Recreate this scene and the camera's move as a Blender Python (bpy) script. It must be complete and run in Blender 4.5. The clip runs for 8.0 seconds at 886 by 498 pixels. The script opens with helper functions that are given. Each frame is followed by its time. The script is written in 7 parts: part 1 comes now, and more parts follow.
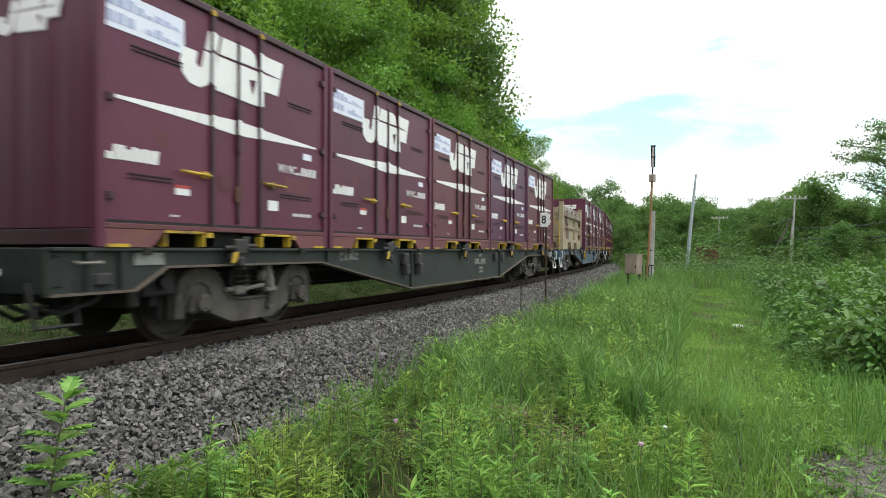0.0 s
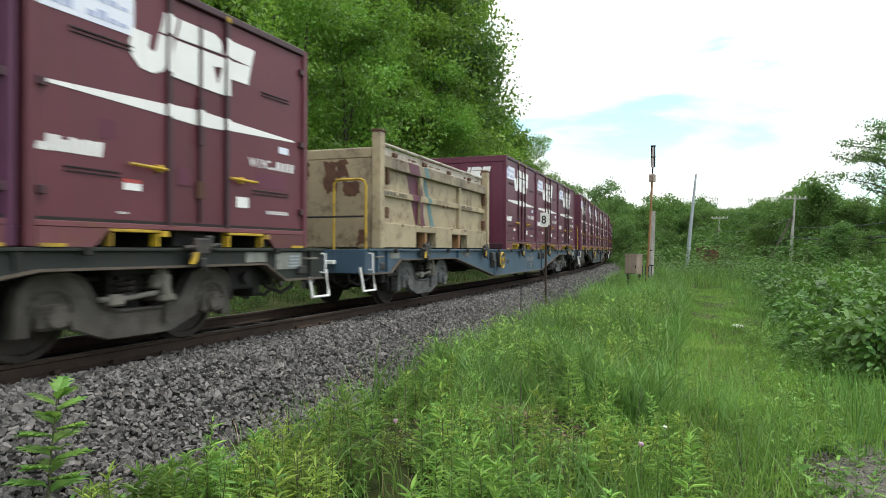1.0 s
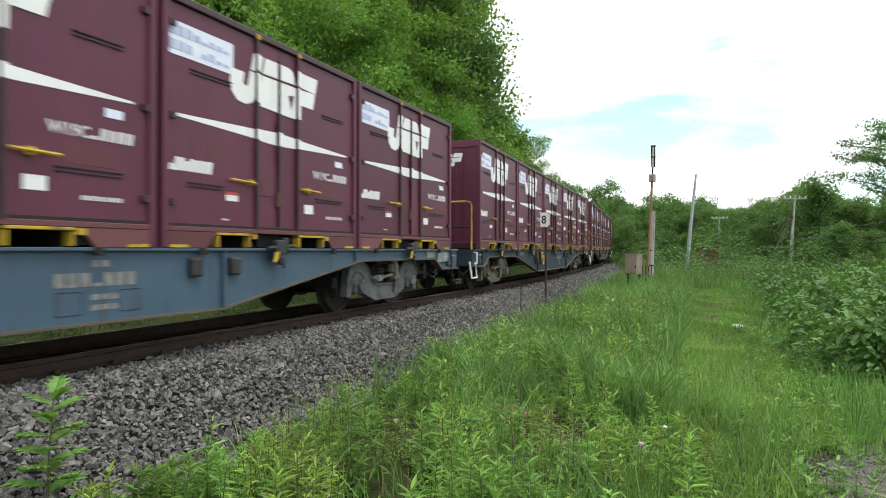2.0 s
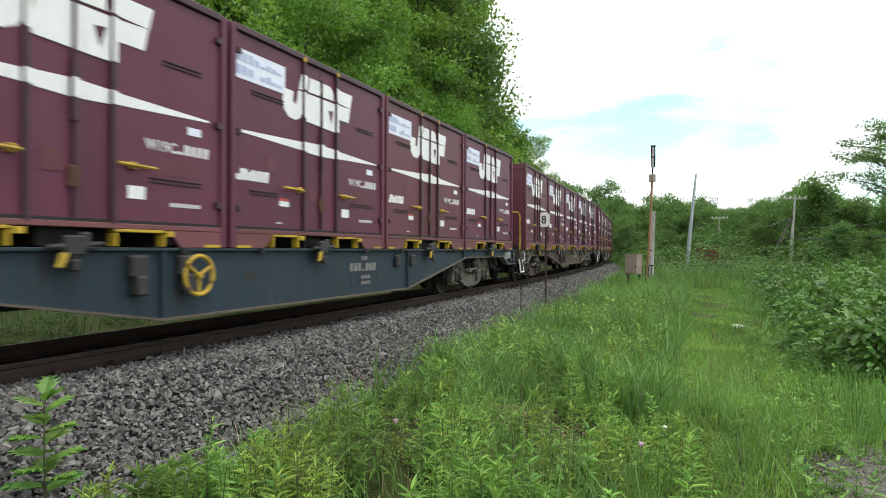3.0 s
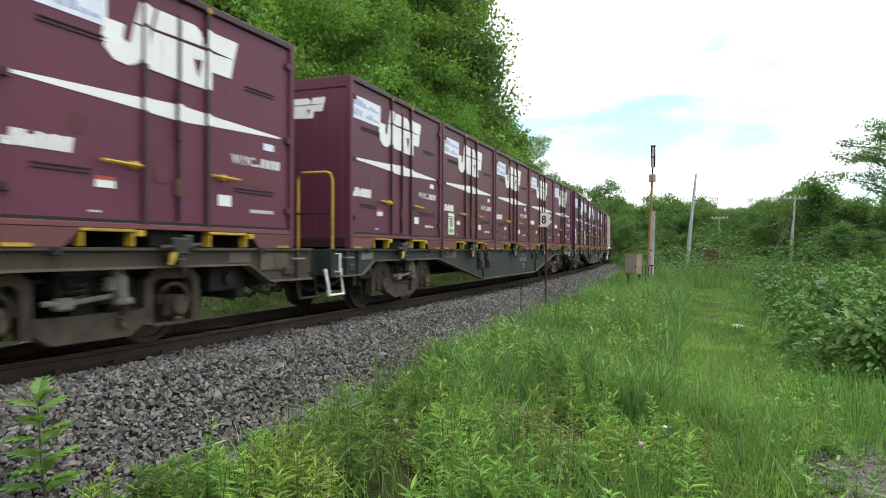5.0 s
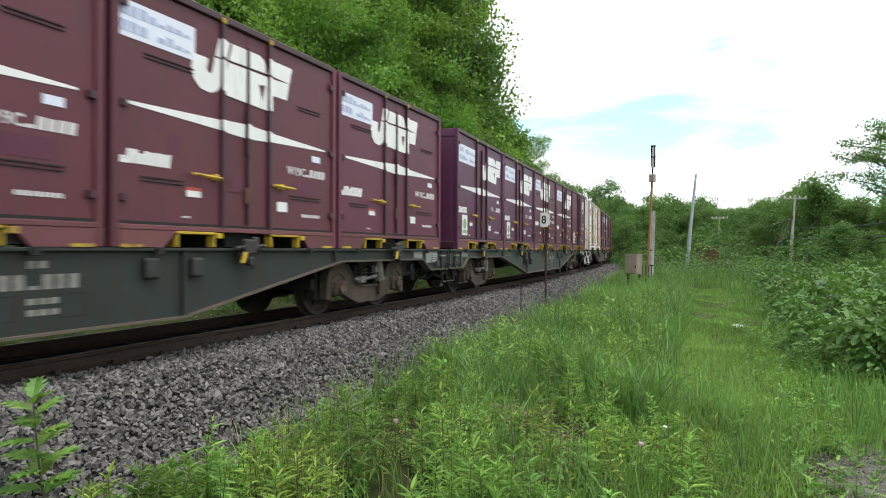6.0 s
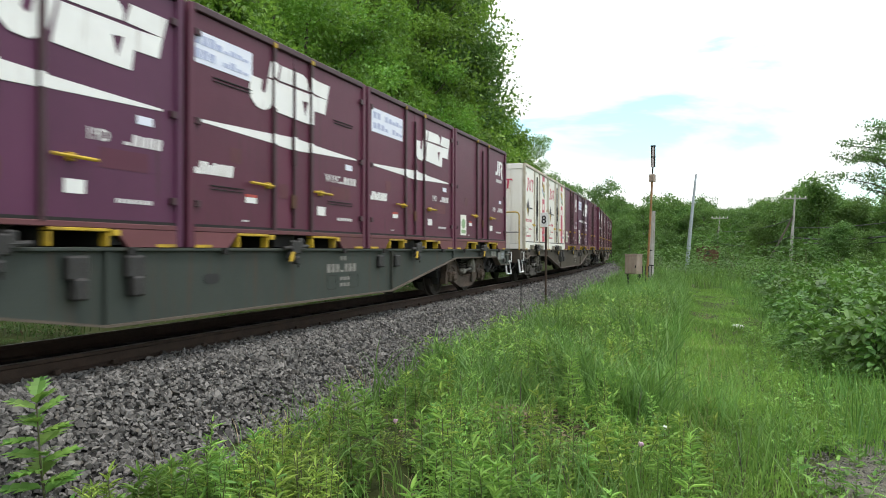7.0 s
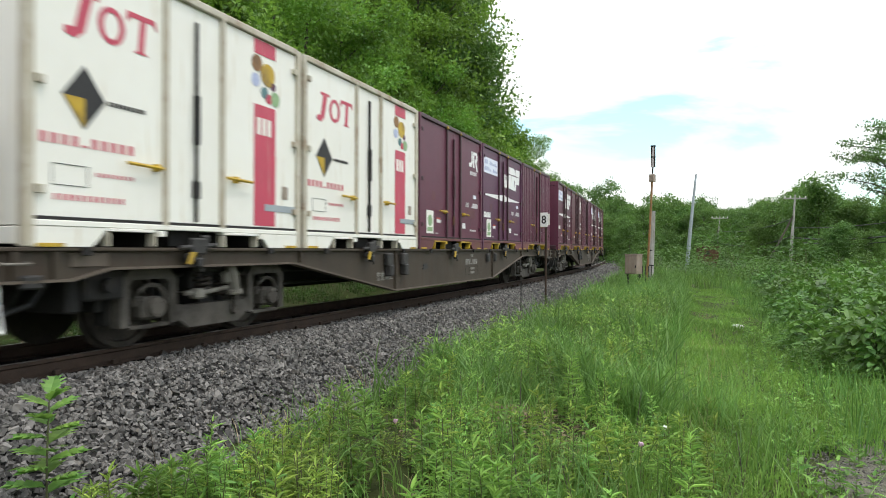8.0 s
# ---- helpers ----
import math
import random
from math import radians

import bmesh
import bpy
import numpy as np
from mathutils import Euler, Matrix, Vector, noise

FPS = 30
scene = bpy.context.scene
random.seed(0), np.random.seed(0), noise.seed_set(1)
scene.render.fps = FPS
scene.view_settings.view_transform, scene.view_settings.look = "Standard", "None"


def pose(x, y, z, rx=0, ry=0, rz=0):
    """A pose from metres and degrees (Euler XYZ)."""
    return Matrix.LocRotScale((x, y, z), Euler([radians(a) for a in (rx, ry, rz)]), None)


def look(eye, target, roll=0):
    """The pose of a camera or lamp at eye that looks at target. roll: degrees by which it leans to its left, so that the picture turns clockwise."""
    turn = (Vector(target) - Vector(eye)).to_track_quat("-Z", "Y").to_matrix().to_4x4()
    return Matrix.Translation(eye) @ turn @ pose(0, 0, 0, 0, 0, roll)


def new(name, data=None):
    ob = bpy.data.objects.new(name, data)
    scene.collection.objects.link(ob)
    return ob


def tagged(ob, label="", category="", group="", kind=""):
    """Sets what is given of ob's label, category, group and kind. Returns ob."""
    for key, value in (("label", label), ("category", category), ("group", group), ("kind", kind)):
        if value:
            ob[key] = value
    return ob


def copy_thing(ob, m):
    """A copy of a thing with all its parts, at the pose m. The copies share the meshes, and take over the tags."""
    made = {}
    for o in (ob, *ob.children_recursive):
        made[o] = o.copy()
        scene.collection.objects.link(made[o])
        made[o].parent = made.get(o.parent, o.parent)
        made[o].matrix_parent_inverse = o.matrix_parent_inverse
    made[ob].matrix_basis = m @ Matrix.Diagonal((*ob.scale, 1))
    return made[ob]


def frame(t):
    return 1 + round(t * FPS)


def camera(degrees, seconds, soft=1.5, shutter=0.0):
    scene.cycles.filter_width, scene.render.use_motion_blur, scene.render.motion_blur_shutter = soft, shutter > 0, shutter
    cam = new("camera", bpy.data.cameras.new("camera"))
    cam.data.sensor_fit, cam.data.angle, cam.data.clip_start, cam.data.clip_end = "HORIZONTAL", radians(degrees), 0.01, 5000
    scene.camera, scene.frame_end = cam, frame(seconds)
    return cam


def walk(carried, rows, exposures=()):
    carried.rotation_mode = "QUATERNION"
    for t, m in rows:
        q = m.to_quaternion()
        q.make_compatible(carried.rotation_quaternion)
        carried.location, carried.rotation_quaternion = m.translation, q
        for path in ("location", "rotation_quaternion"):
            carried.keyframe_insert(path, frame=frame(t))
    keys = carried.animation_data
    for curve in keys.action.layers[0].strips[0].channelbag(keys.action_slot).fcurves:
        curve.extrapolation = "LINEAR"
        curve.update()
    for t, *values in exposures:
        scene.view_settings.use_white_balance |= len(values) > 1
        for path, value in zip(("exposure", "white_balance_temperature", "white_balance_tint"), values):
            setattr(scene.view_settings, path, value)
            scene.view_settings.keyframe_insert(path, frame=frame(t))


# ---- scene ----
D, R = 6.139, 440.6                     # camera to track centre line, radius of the curve
EYE = (0.0, 0.0, 0.988)                 # heights are counted from the rail head
YAW, PITCH = 22.847, 0.065
cam = camera(67.68, 8.0, soft=1.0, shutter=0.14)
AIM = (EYE[0] + math.cos(radians(YAW)), EYE[1] + math.sin(radians(YAW)), EYE[2] + math.tan(radians(PITCH)))
walk(cam, [(0.0, look(EYE, AIM, 0.157)), (8.0, look(EYE, AIM, 0.157))], exposures=[(0.0, -0.1), (8.0, -0.1)])

# ---- light ----
SUN_EL, SUN_AZ = 66.0, 250.0            # degrees; azimuth counted from +x towards +y
world = bpy.data.worlds.new("sky")
scene.world = world
world.use_nodes = True


def build_sky():
    nt = world.node_tree
    nt.nodes.clear()
    N, L = nt.nodes.new, nt.links.new
    out, bg = N("ShaderNodeOutputWorld"), N("ShaderNodeBackground")
    sky = N("ShaderNodeTexSky")
    sky.sky_type, sky.sun_disc = "NISHITA", False
    sky.sun_elevation, sky.sun_rotation = radians(SUN_EL), radians(90 - SUN_AZ)
    sky.air_density, sky.dust_density, sky.ozone_density = 1.0, 1.0, 0.0
    tc, mp = N("ShaderNodeTexCoord"), N("ShaderNodeMapping")
    mp.inputs["Scale"].default_value = (1.0, 1.0, 3.2)
    mp.inputs["Location"].default_value = (0.35, -0.395, 0.96)
    n1 = N("ShaderNodeTexNoise")
    n1.inputs["Scale"].default_value, n1.inputs["Detail"].default_value, n1.inputs["Roughness"].default_value = 1.7, 7, 0.55
    n1.inputs["Distortion"].default_value = 0.9
    ramp = N("ShaderNodeValToRGB")
    ramp.color_ramp.elements[0].position, ramp.color_ramp.elements[1].position = 0.35, 0.47
    ramp.color_ramp.elements[0].color, ramp.color_ramp.elements[1].color = (0.08, 0.08, 0.08, 1), (1, 1, 1, 1)
    mix = N("ShaderNodeMix")
    mix.data_type = "RGBA"
    mix.inputs["B"].default_value = (13.4, 13.6, 13.6, 1)
    bg.inputs["Strength"].default_value = 0.15
    L(tc.outputs["Generated"], mp.inputs["Vector"])
    L(mp.outputs["Vector"], n1.inputs["Vector"])
    L(n1.outputs["Fac"], ramp.inputs["Fac"])
    L(ramp.outputs["Color"], mix.inputs["Factor"])
    gain = N("ShaderNodeVectorMath")
    gain.operation = "MULTIPLY"
    gain.inputs[1].default_value = (2.5, 3.0, 2.8)
    L(sky.outputs["Color"], gain.inputs[0])
    L(gain.outputs["Vector"], mix.inputs["A"])
    # an overcast dome is brighter overhead than near the horizon
    split, dome, shade = N("ShaderNodeSeparateXYZ"), N("ShaderNodeMapRange"), N("ShaderNodeVectorMath")
    dome.inputs["To Min"].default_value, dome.inputs["To Max"].default_value = 0.62, 1.22
    shade.operation = "SCALE"
    L(tc.outputs["Generated"], split.inputs["Vector"])
    L(split.outputs["Z"], dome.inputs["Value"])
    L(mix.outputs["Result"], shade.inputs[0])
    L(dome.outputs["Result"], shade.inputs["Scale"])
    L(shade.outputs["Vector"], bg.inputs["Color"])
    L(bg.outputs["Background"], out.inputs["Surface"])


build_sky()
sun_data = bpy.data.lights.new("sun", "SUN")
sun_data.energy, sun_data.angle, sun_data.color = 1.5, radians(14), (1.0, 0.96, 0.9)
sun = new("sun", sun_data)
ca, sa, ce, se = math.cos(radians(SUN_AZ)), math.sin(radians(SUN_AZ)), math.cos(radians(SUN_EL)), math.sin(radians(SUN_EL))
sun.matrix_world = look((60 * ca * ce, 60 * sa * ce, 60 * se), (0, 0, 0))


# ---- materials ----
def mat(name, a, b=None, scale=6.0, rough=0.6, metal=0.0, bump=0.0, bump_scale=60.0, dirt=None, dirt_amount=0.3,
        dirt_scale=2.5, vary=0.0, island=0.0, streak=False, spec=0.5, stretch=(1, 1, 1)):
    """Paint, metal, earth: two colours mixed by a coarse and a fine noise, stains on top, relief from the fine noise."""
    m = bpy.data.materials.new(name)
    m.use_nodes = True
    nt = m.node_tree
    N, L = nt.nodes.new, nt.links.new
    bs = nt.nodes["Principled BSDF"]
    bs.inputs["Roughness"].default_value, bs.inputs["Metallic"].default_value = rough, metal
    bs.inputs["Specular IOR Level"].default_value = spec
    tc, mp = N("ShaderNodeTexCoord"), N("ShaderNodeMapping")
    mp.inputs["Scale"].default_value = stretch
    L(tc.outputs["Object"], mp.inputs["Vector"])
    info = N("ShaderNodeObjectInfo")
    shift = N("ShaderNodeVectorMath")
    shift.operation = "MULTIPLY_ADD"
    shift.inputs[1].default_value = (37.0, 19.0, 53.0)
    L(info.outputs["Random"], shift.inputs[0])
    L(mp.outputs["Vector"], shift.inputs[2])
    vec = shift.outputs["Vector"]

    def noise_tex(sc, detail=5.0, rg=0.6):
        n = N("ShaderNodeTexNoise")
        n.inputs["Scale"].default_value, n.inputs["Detail"].default_value, n.inputs["Roughness"].default_value = sc, detail, rg
        L(vec, n.inputs["Vector"])
        return n.outputs["Fac"]

    def ramp(src, lo, hi):
        r = N("ShaderNodeMapRange")
        r.inputs["From Min"].default_value, r.inputs["From Max"].default_value = lo, hi
        L(src, r.inputs["Value"])
        return r.outputs["Result"]

    def blend(fac, ca_, cb_):
        x = N("ShaderNodeMix")
        x.data_type = "RGBA"
        L(fac, x.inputs["Factor"])
        for sock, v in (("A", ca_), ("B", cb_)):
            if isinstance(v, tuple):
                x.inputs[sock].default_value = (*v, 1)
            else:
                L(v, x.inputs[sock])
        return x.outputs["Result"]

    b = b or tuple(0.8 * v for v in a)
    col = blend(ramp(noise_tex(scale), 0.3, 0.7), a, b)
    fine = noise_tex(bump_scale, 4.0)
    if dirt:
        src = noise_tex(dirt_scale, 8.0, 0.7)
        if streak:
            mp2 = N("ShaderNodeMapping")
            mp2.inputs["Scale"].default_value = (9.0, 9.0, 0.7)
            L(shift.outputs["Vector"], mp2.inputs["Vector"])
            n = N("ShaderNodeTexNoise")
            n.inputs["Scale"].default_value, n.inputs["Detail"].default_value, n.inputs["Roughness"].default_value = 1.3, 7, 0.65
            L(mp2.outputs["Vector"], n.inputs["Vector"])
            src = n.outputs["Fac"]
        col = blend(ramp(src, 0.68 - dirt_amount * 0.5, 0.8 - dirt_amount * 0.3), col, dirt)
    if vary or island:
        hsv = N("ShaderNodeHueSaturation")
        src = info.outputs["Random"]
        if island:
            src = N("ShaderNodeNewGeometry").outputs["Random Per Island"]
        amount = vary or island
        r = N("ShaderNodeMapRange")
        r.inputs["To Min"].default_value, r.inputs["To Max"].default_value = 1 - amount, 1 + amount
        L(src, r.inputs["Value"])
        L(r.outputs["Result"], hsv.inputs["Value"])
        L(col, hsv.inputs["Color"])
        col = hsv.outputs["Color"]
    L(col, bs.inputs["Base Color"])
    rr = N("ShaderNodeMapRange")
    rr.inputs["To Min"].default_value, rr.inputs["To Max"].default_value = max(0.0, rough - 0.12), min(1.0, rough + 0.12)
    L(fine, rr.inputs["Value"])
    L(rr.outputs["Result"], bs.inputs["Roughness"])
    if bump:
        bp = N("ShaderNodeBump")
        bp.inputs["Strength"].default_value, bp.inputs["Distance"].default_value = bump, 0.02
        L(fine, bp.inputs["Height"])
        L(bp.outputs["Normal"], bs.inputs["Normal"])
    return m


def leaf_mat(name, a, b, light=(0.2, 0.35, 0.03), trans=0.35, rough=0.5, patch=0.35, spread=0.29):
    """Leaves: each one its own green, patches of lighter and darker growth, light coming through."""
    m = bpy.data.materials.new(name)
    m.use_nodes = True
    nt = m.node_tree
    N, L = nt.nodes.new, nt.links.new
    bs, out = nt.nodes["Principled BSDF"], nt.nodes["Material Output"]
    bs.inputs["Roughness"].default_value, bs.inputs["Specular IOR Level"].default_value = rough, 0.35
    geo, tc, info = N("ShaderNodeNewGeometry"), N("ShaderNodeTexCoord"), N("ShaderNodeObjectInfo")
    mix = N("ShaderNodeMix")
    mix.data_type = "RGBA"
    mix.inputs["A"].default_value, mix.inputs["B"].default_value = (*a, 1), (*b, 1)
    L(geo.outputs["Random Per Island"], mix.inputs["Factor"])
    n = N("ShaderNodeTexNoise")
    n.inputs["Scale"].default_value, n.inputs["Detail"].default_value = patch, 3
    L(geo.outputs["Position"], n.inputs["Vector"])
    r = N("ShaderNodeMapRange")
    r.inputs["From Min"].default_value, r.inputs["From Max"].default_value = 0.35, 0.65
    r.inputs["To Min"].default_value, r.inputs["To Max"].default_value = 1 - spread, 1 + spread
    L(n.outputs["Fac"], r.inputs["Value"])
    r2 = N("ShaderNodeMapRange")
    r2.inputs["To Min"].default_value, r2.inputs["To Max"].default_value = 0.487, 0.513
    L(info.outputs["Random"], r2.inputs["Value"])
    hsv = N("ShaderNodeHueSaturation")
    L(r.outputs["Result"], hsv.inputs["Value"])
    L(r2.outputs["Result"], hsv.inputs["Hue"])
    L(mix.outputs["Result"], hsv.inputs["Color"])
    L(hsv.outputs["Color"], bs.inputs["Base Color"])
    tr, add = N("ShaderNodeBsdfTranslucent"), N("ShaderNodeMixShader")
    gain = N("ShaderNodeMix")
    gain.data_type = "RGBA"
    gain.inputs["Factor"].default_value = 0.5
    gain.inputs["B"].default_value = (*light, 1)
    L(hsv.outputs["Color"], gain.inputs["A"])
    L(gain.outputs["Result"], tr.inputs["Color"])
    add.inputs["Fac"].default_value = trans
    L(bs.outputs["BSDF"], add.inputs[1])
    L(tr.outputs["BSDF"], add.inputs[2])
    L(add.outputs["Shader"], out.inputs["Surface"])
    return m


M_PURPLE = mat("maroon_paint", (0.113, 0.028, 0.052), (0.094, 0.023, 0.044), 1.4, 0.46, 0, 0.05, 40, (0.066, 0.026, 0.034), 0.2, streak=True, vary=0.14, spec=0.32)
M_BROWN = mat("brown_maroon_paint", (0.118, 0.034, 0.044), (0.096, 0.028, 0.037), 1.4, 0.48, 0, 0.05, 40, (0.078, 0.035, 0.032), 0.26, streak=True, vary=0.14, spec=0.32)
M_PLUM = mat("plum_paint", (0.094, 0.026, 0.064), (0.078, 0.022, 0.054), 1.4, 0.46, 0, 0.05, 40, (0.058, 0.026, 0.034), 0.22, streak=True, vary=0.14, spec=0.32)
M_SKIRT = mat("dusty_faded_maroon", (0.150, 0.056, 0.062), (0.118, 0.042, 0.048), 2.5, 0.6, 0, 0.08, 40, (0.15, 0.075, 0.045), 0.3, vary=0.22, spec=0.3)
M_DARK = mat("dark_steel", (0.010, 0.0095, 0.009), (0.016, 0.014, 0.013), 5, 0.8, 0.05, 0.2, 40, (0.030, 0.023, 0.018), 0.26)
M_CAST = mat("greasy_cast_steel", (0.034, 0.032, 0.031), (0.020, 0.019, 0.018), 6, 0.6, 0.1, 0.3, 40, (0.06, 0.05, 0.042), 0.28)
# maroon with shadow put into the colour, for rails, posts, hinges and bars
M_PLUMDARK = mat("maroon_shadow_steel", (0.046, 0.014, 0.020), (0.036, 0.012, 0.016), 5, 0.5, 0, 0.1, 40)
M_WHITE = mat("white_decal", (0.82, 0.82, 0.80), (0.74, 0.74, 0.72), 3, 0.45, 0, 0.03, 50, (0.5, 0.45, 0.42), 0.18, streak=True)
M_PALE = mat("faded_lettering", (0.66, 0.64, 0.64), (0.52, 0.50, 0.50), 9, 0.6, 0, 0, 50)
M_BLUEW = mat("bluish_white_panel", (0.66, 0.70, 0.82), (0.74, 0.76, 0.83), 6, 0.45, 0, 0, 50)
M_BLUEBAR = mat("faded_blue_print", (0.33, 0.37, 0.56), (0.45, 0.49, 0.64), 9, 0.5)
M_YELLOW = mat("yellow_paint", (0.52, 0.35, 0.02), (0.40, 0.25, 0.02), 5, 0.55, 0, 0.1, 50, (0.10, 0.06, 0.03), 0.36)
M_RED = mat("red_print", (0.5, 0.07, 0.05), (0.42, 0.06, 0.05), 6, 0.5)
M_PINK = mat("rose_red_print", (0.52, 0.055, 0.10), (0.45, 0.05, 0.09), 4, 0.5, dirt=(0.45, 0.3, 0.25), dirt_amount=0.2, streak=True)
M_ORANGE = mat("orange_primer", (0.30, 0.155, 0.06), (0.22, 0.115, 0.05), 5, 0.7, 0, 0.1, 40, (0.12, 0.07, 0.04), 0.3)
M_GREENST = mat("green_sticker", (0.18, 0.33, 0.16), (0.30, 0.42, 0.22), 20, 0.5)
M_GREYGREEN = mat("grey_green_wagon_paint", (0.027, 0.034, 0.031), (0.020, 0.026, 0.023), 1.2, 0.6, 0, 0.1, 40, (0.033, 0.024, 0.018), 0.32, streak=True, vary=0.1, spec=0.32)
M_BLUE = mat("blue_wagon_paint", (0.050, 0.098, 0.145), (0.040, 0.076, 0.112), 1.2, 0.55, 0, 0.1, 40, (0.05, 0.045, 0.042), 0.28, streak=True)
M_SAGE = mat("pale_sage_wagon_paint", (0.044, 0.054, 0.046), (0.033, 0.041, 0.035), 1.2, 0.6, 0, 0.1, 40, (0.06, 0.042, 0.03), 0.3, streak=True, spec=0.32)
M_ASH = mat("ash_grey_bogie", (0.158, 0.162, 0.160), (0.10, 0.102, 0.10), 4, 0.8, 0, 0.3, 35, (0.04, 0.035, 0.03), 0.38, vary=0.1)
M_SLATE = mat("slate_wagon_paint", (0.022, 0.040, 0.054), (0.017, 0.030, 0.041), 1.2, 0.6, 0, 0.1, 40, (0.030, 0.023, 0.020), 0.3, streak=True, spec=0.3)
M_FAWN = mat("dusty_fawn_bottom_edge", (0.105, 0.082, 0.062), (0.080, 0.062, 0.047), 3, 0.7, 0, 0.1, 40)
M_TAN = mat("brown_grey_wagon_paint", (0.064, 0.050, 0.036), (0.047, 0.037, 0.027), 1.2, 0.65, 0, 0.1, 40, (0.048, 0.029, 0.020), 0.36, streak=True, spec=0.32)
M_BOGIE = mat("dusty_beige_bogie", (0.150, 0.136, 0.106), (0.092, 0.080, 0.061), 4, 0.85, 0, 0.35, 35, (0.042, 0.033, 0.025), 0.42, vary=0.12)
M_GRIMY = mat("grimy_grey_bogie", (0.098, 0.088, 0.074), (0.054, 0.047, 0.039), 4, 0.85, 0, 0.35, 35, (0.028, 0.022, 0.017), 0.42, vary=0.12)
M_RUSTY = mat("rust_brown_bogie", (0.096, 0.066, 0.045), (0.056, 0.040, 0.029), 4, 0.85, 0, 0.35, 35, (0.030, 0.022, 0.017), 0.42, vary=0.12)
M_PALEDUST = mat("pale_dusty_casting", (0.215, 0.20, 0.17), (0.13, 0.118, 0.098), 5, 0.8, 0, 0.2, 40, (0.06, 0.05, 0.04), 0.36)
M_CARD = mat("dusty_pale_card_holder", (0.25, 0.26, 0.23), (0.16, 0.165, 0.145), 9, 0.7, 0, 0.05, 50, (0.08, 0.07, 0.055), 0.3)
M_FADED = mat("worn_wagon_lettering", (0.27, 0.26, 0.235), (0.13, 0.12, 0.105), 14, 0.7, 0, 0, 50)
M_WHEEL = mat("brown_wheel_steel", (0.048, 0.037, 0.029), (0.026, 0.021, 0.017), 5, 0.65, 0.2, 0.2, 40, (0.014, 0.011, 0.009), 0.36)
M_TREAD = mat("bright_rail_steel", (0.20, 0.18, 0.165), (0.13, 0.115, 0.10), 8, 0.5, 0.6, 0.05, 60)
M_RAIL = mat("rusty_rail_web", (0.058, 0.038, 0.028), (0.036, 0.025, 0.019), 6, 0.85, 0.0, 0.3, 60, spec=0.25)
# sleepers coloured extra dark for the shade beneath the train
M_SLEEPER = mat("weathered_shaded_sleeper", (0.02, 0.016, 0.014), (0.012, 0.010, 0.009), 5, 0.9, 0, 0.4, 40, vary=0.2)
M_STONE = mat("ballast_stone", (0.172, 0.161, 0.149), (0.072, 0.069, 0.066), 9, 0.85, 0, 0.2, 70, (0.165, 0.135, 0.10), 0.2, 7.0, island=0.62)
M_CLOVER = mat("clover_petals", (0.42, 0.24, 0.34), (0.5, 0.36, 0.42), 60, 0.7)
# near-black: shade between stones and under the train put into the bed's colour
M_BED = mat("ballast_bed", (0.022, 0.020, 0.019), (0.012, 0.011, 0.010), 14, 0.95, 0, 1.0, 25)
M_EARTH = mat("grassy_earth", (0.036, 0.052, 0.014), (0.046, 0.052, 0.020), 1.3, 0.95, 0, 0.8, 18, (0.075, 0.062, 0.038), 0.06, 0.6, spec=0.1)
M_CREAM = mat("cream_container_paint", (0.80, 0.79, 0.73), (0.76, 0.74, 0.67), 1.5, 0.42, 0, 0.05, 40, (0.58, 0.50, 0.37), 0.2, streak=True)
M_CREAMRIB = mat("rust_stained_cream", (0.52, 0.49, 0.41), (0.40, 0.35, 0.26), 3, 0.6, 0, 0.1, 40, (0.22, 0.13, 0.07), 0.32)
M_BEIGE = mat("beige_tipper_paint", (0.385, 0.318, 0.200), (0.295, 0.240, 0.150), 2.2, 0.6, 0, 0.12, 40, (0.11, 0.075, 0.048), 0.36, vary=0.1)
M_BELT = mat("grimy_beige_belt", (0.315, 0.265, 0.180), (0.205, 0.168, 0.112), 1.6, 0.65, 0, 0.12, 40, (0.09, 0.065, 0.045), 0.4, vary=0.1)
M_COVER = mat("dirty_cover_rail", (0.47, 0.43, 0.36), (0.36, 0.32, 0.26), 3, 0.6, 0, 0.1, 40, (0.13, 0.085, 0.055), 0.36)
M_RUST = mat("rust", (0.12, 0.055, 0.03), (0.07, 0.035, 0.022), 7, 0.9, 0, 0.4, 40)
M_TEAL = mat("teal_stripe", (0.10, 0.20, 0.21), (0.08, 0.16, 0.17), 4, 0.6)
M_CONCRETE = mat("pole_concrete", (0.36, 0.35, 0.33), (0.28, 0.27, 0.25), 4, 0.9, 0, 0.3, 40, (0.15, 0.14, 0.11), 0.3, streak=True)
M_GALV = mat("galvanised_steel", (0.38, 0.42, 0.45), (0.30, 0.34, 0.37), 5, 0.5, 0.4, 0.05, 40)
M_BOXG = mat("putty_grey_box", (0.31, 0.25, 0.20), (0.25, 0.20, 0.16), 4, 0.6, 0, 0.1, 40, (0.2, 0.12, 0.07), 0.3, streak=True)
M_RUSTPOLE = mat("orange_rusty_pole", (0.33, 0.17, 0.05), (0.2, 0.11, 0.06), 6, 0.7, 0, 0.2, 40)
M_BLACK = mat("black_paint", (0.012, 0.012, 0.012), (0.02, 0.02, 0.02), 6, 0.6)
M_GRAVEL = mat("path_gravel_earth", (0.185, 0.172, 0.142), (0.11, 0.102, 0.08), 9, 0.95, 0, 0.9, 60, (0.06, 0.085, 0.03), 0.4, 3.0, spec=0.15)
M_GLASS = mat("lamp_lens", (0.5, 0.47, 0.46), (0.4, 0.36, 0.36), 8, 0.2)
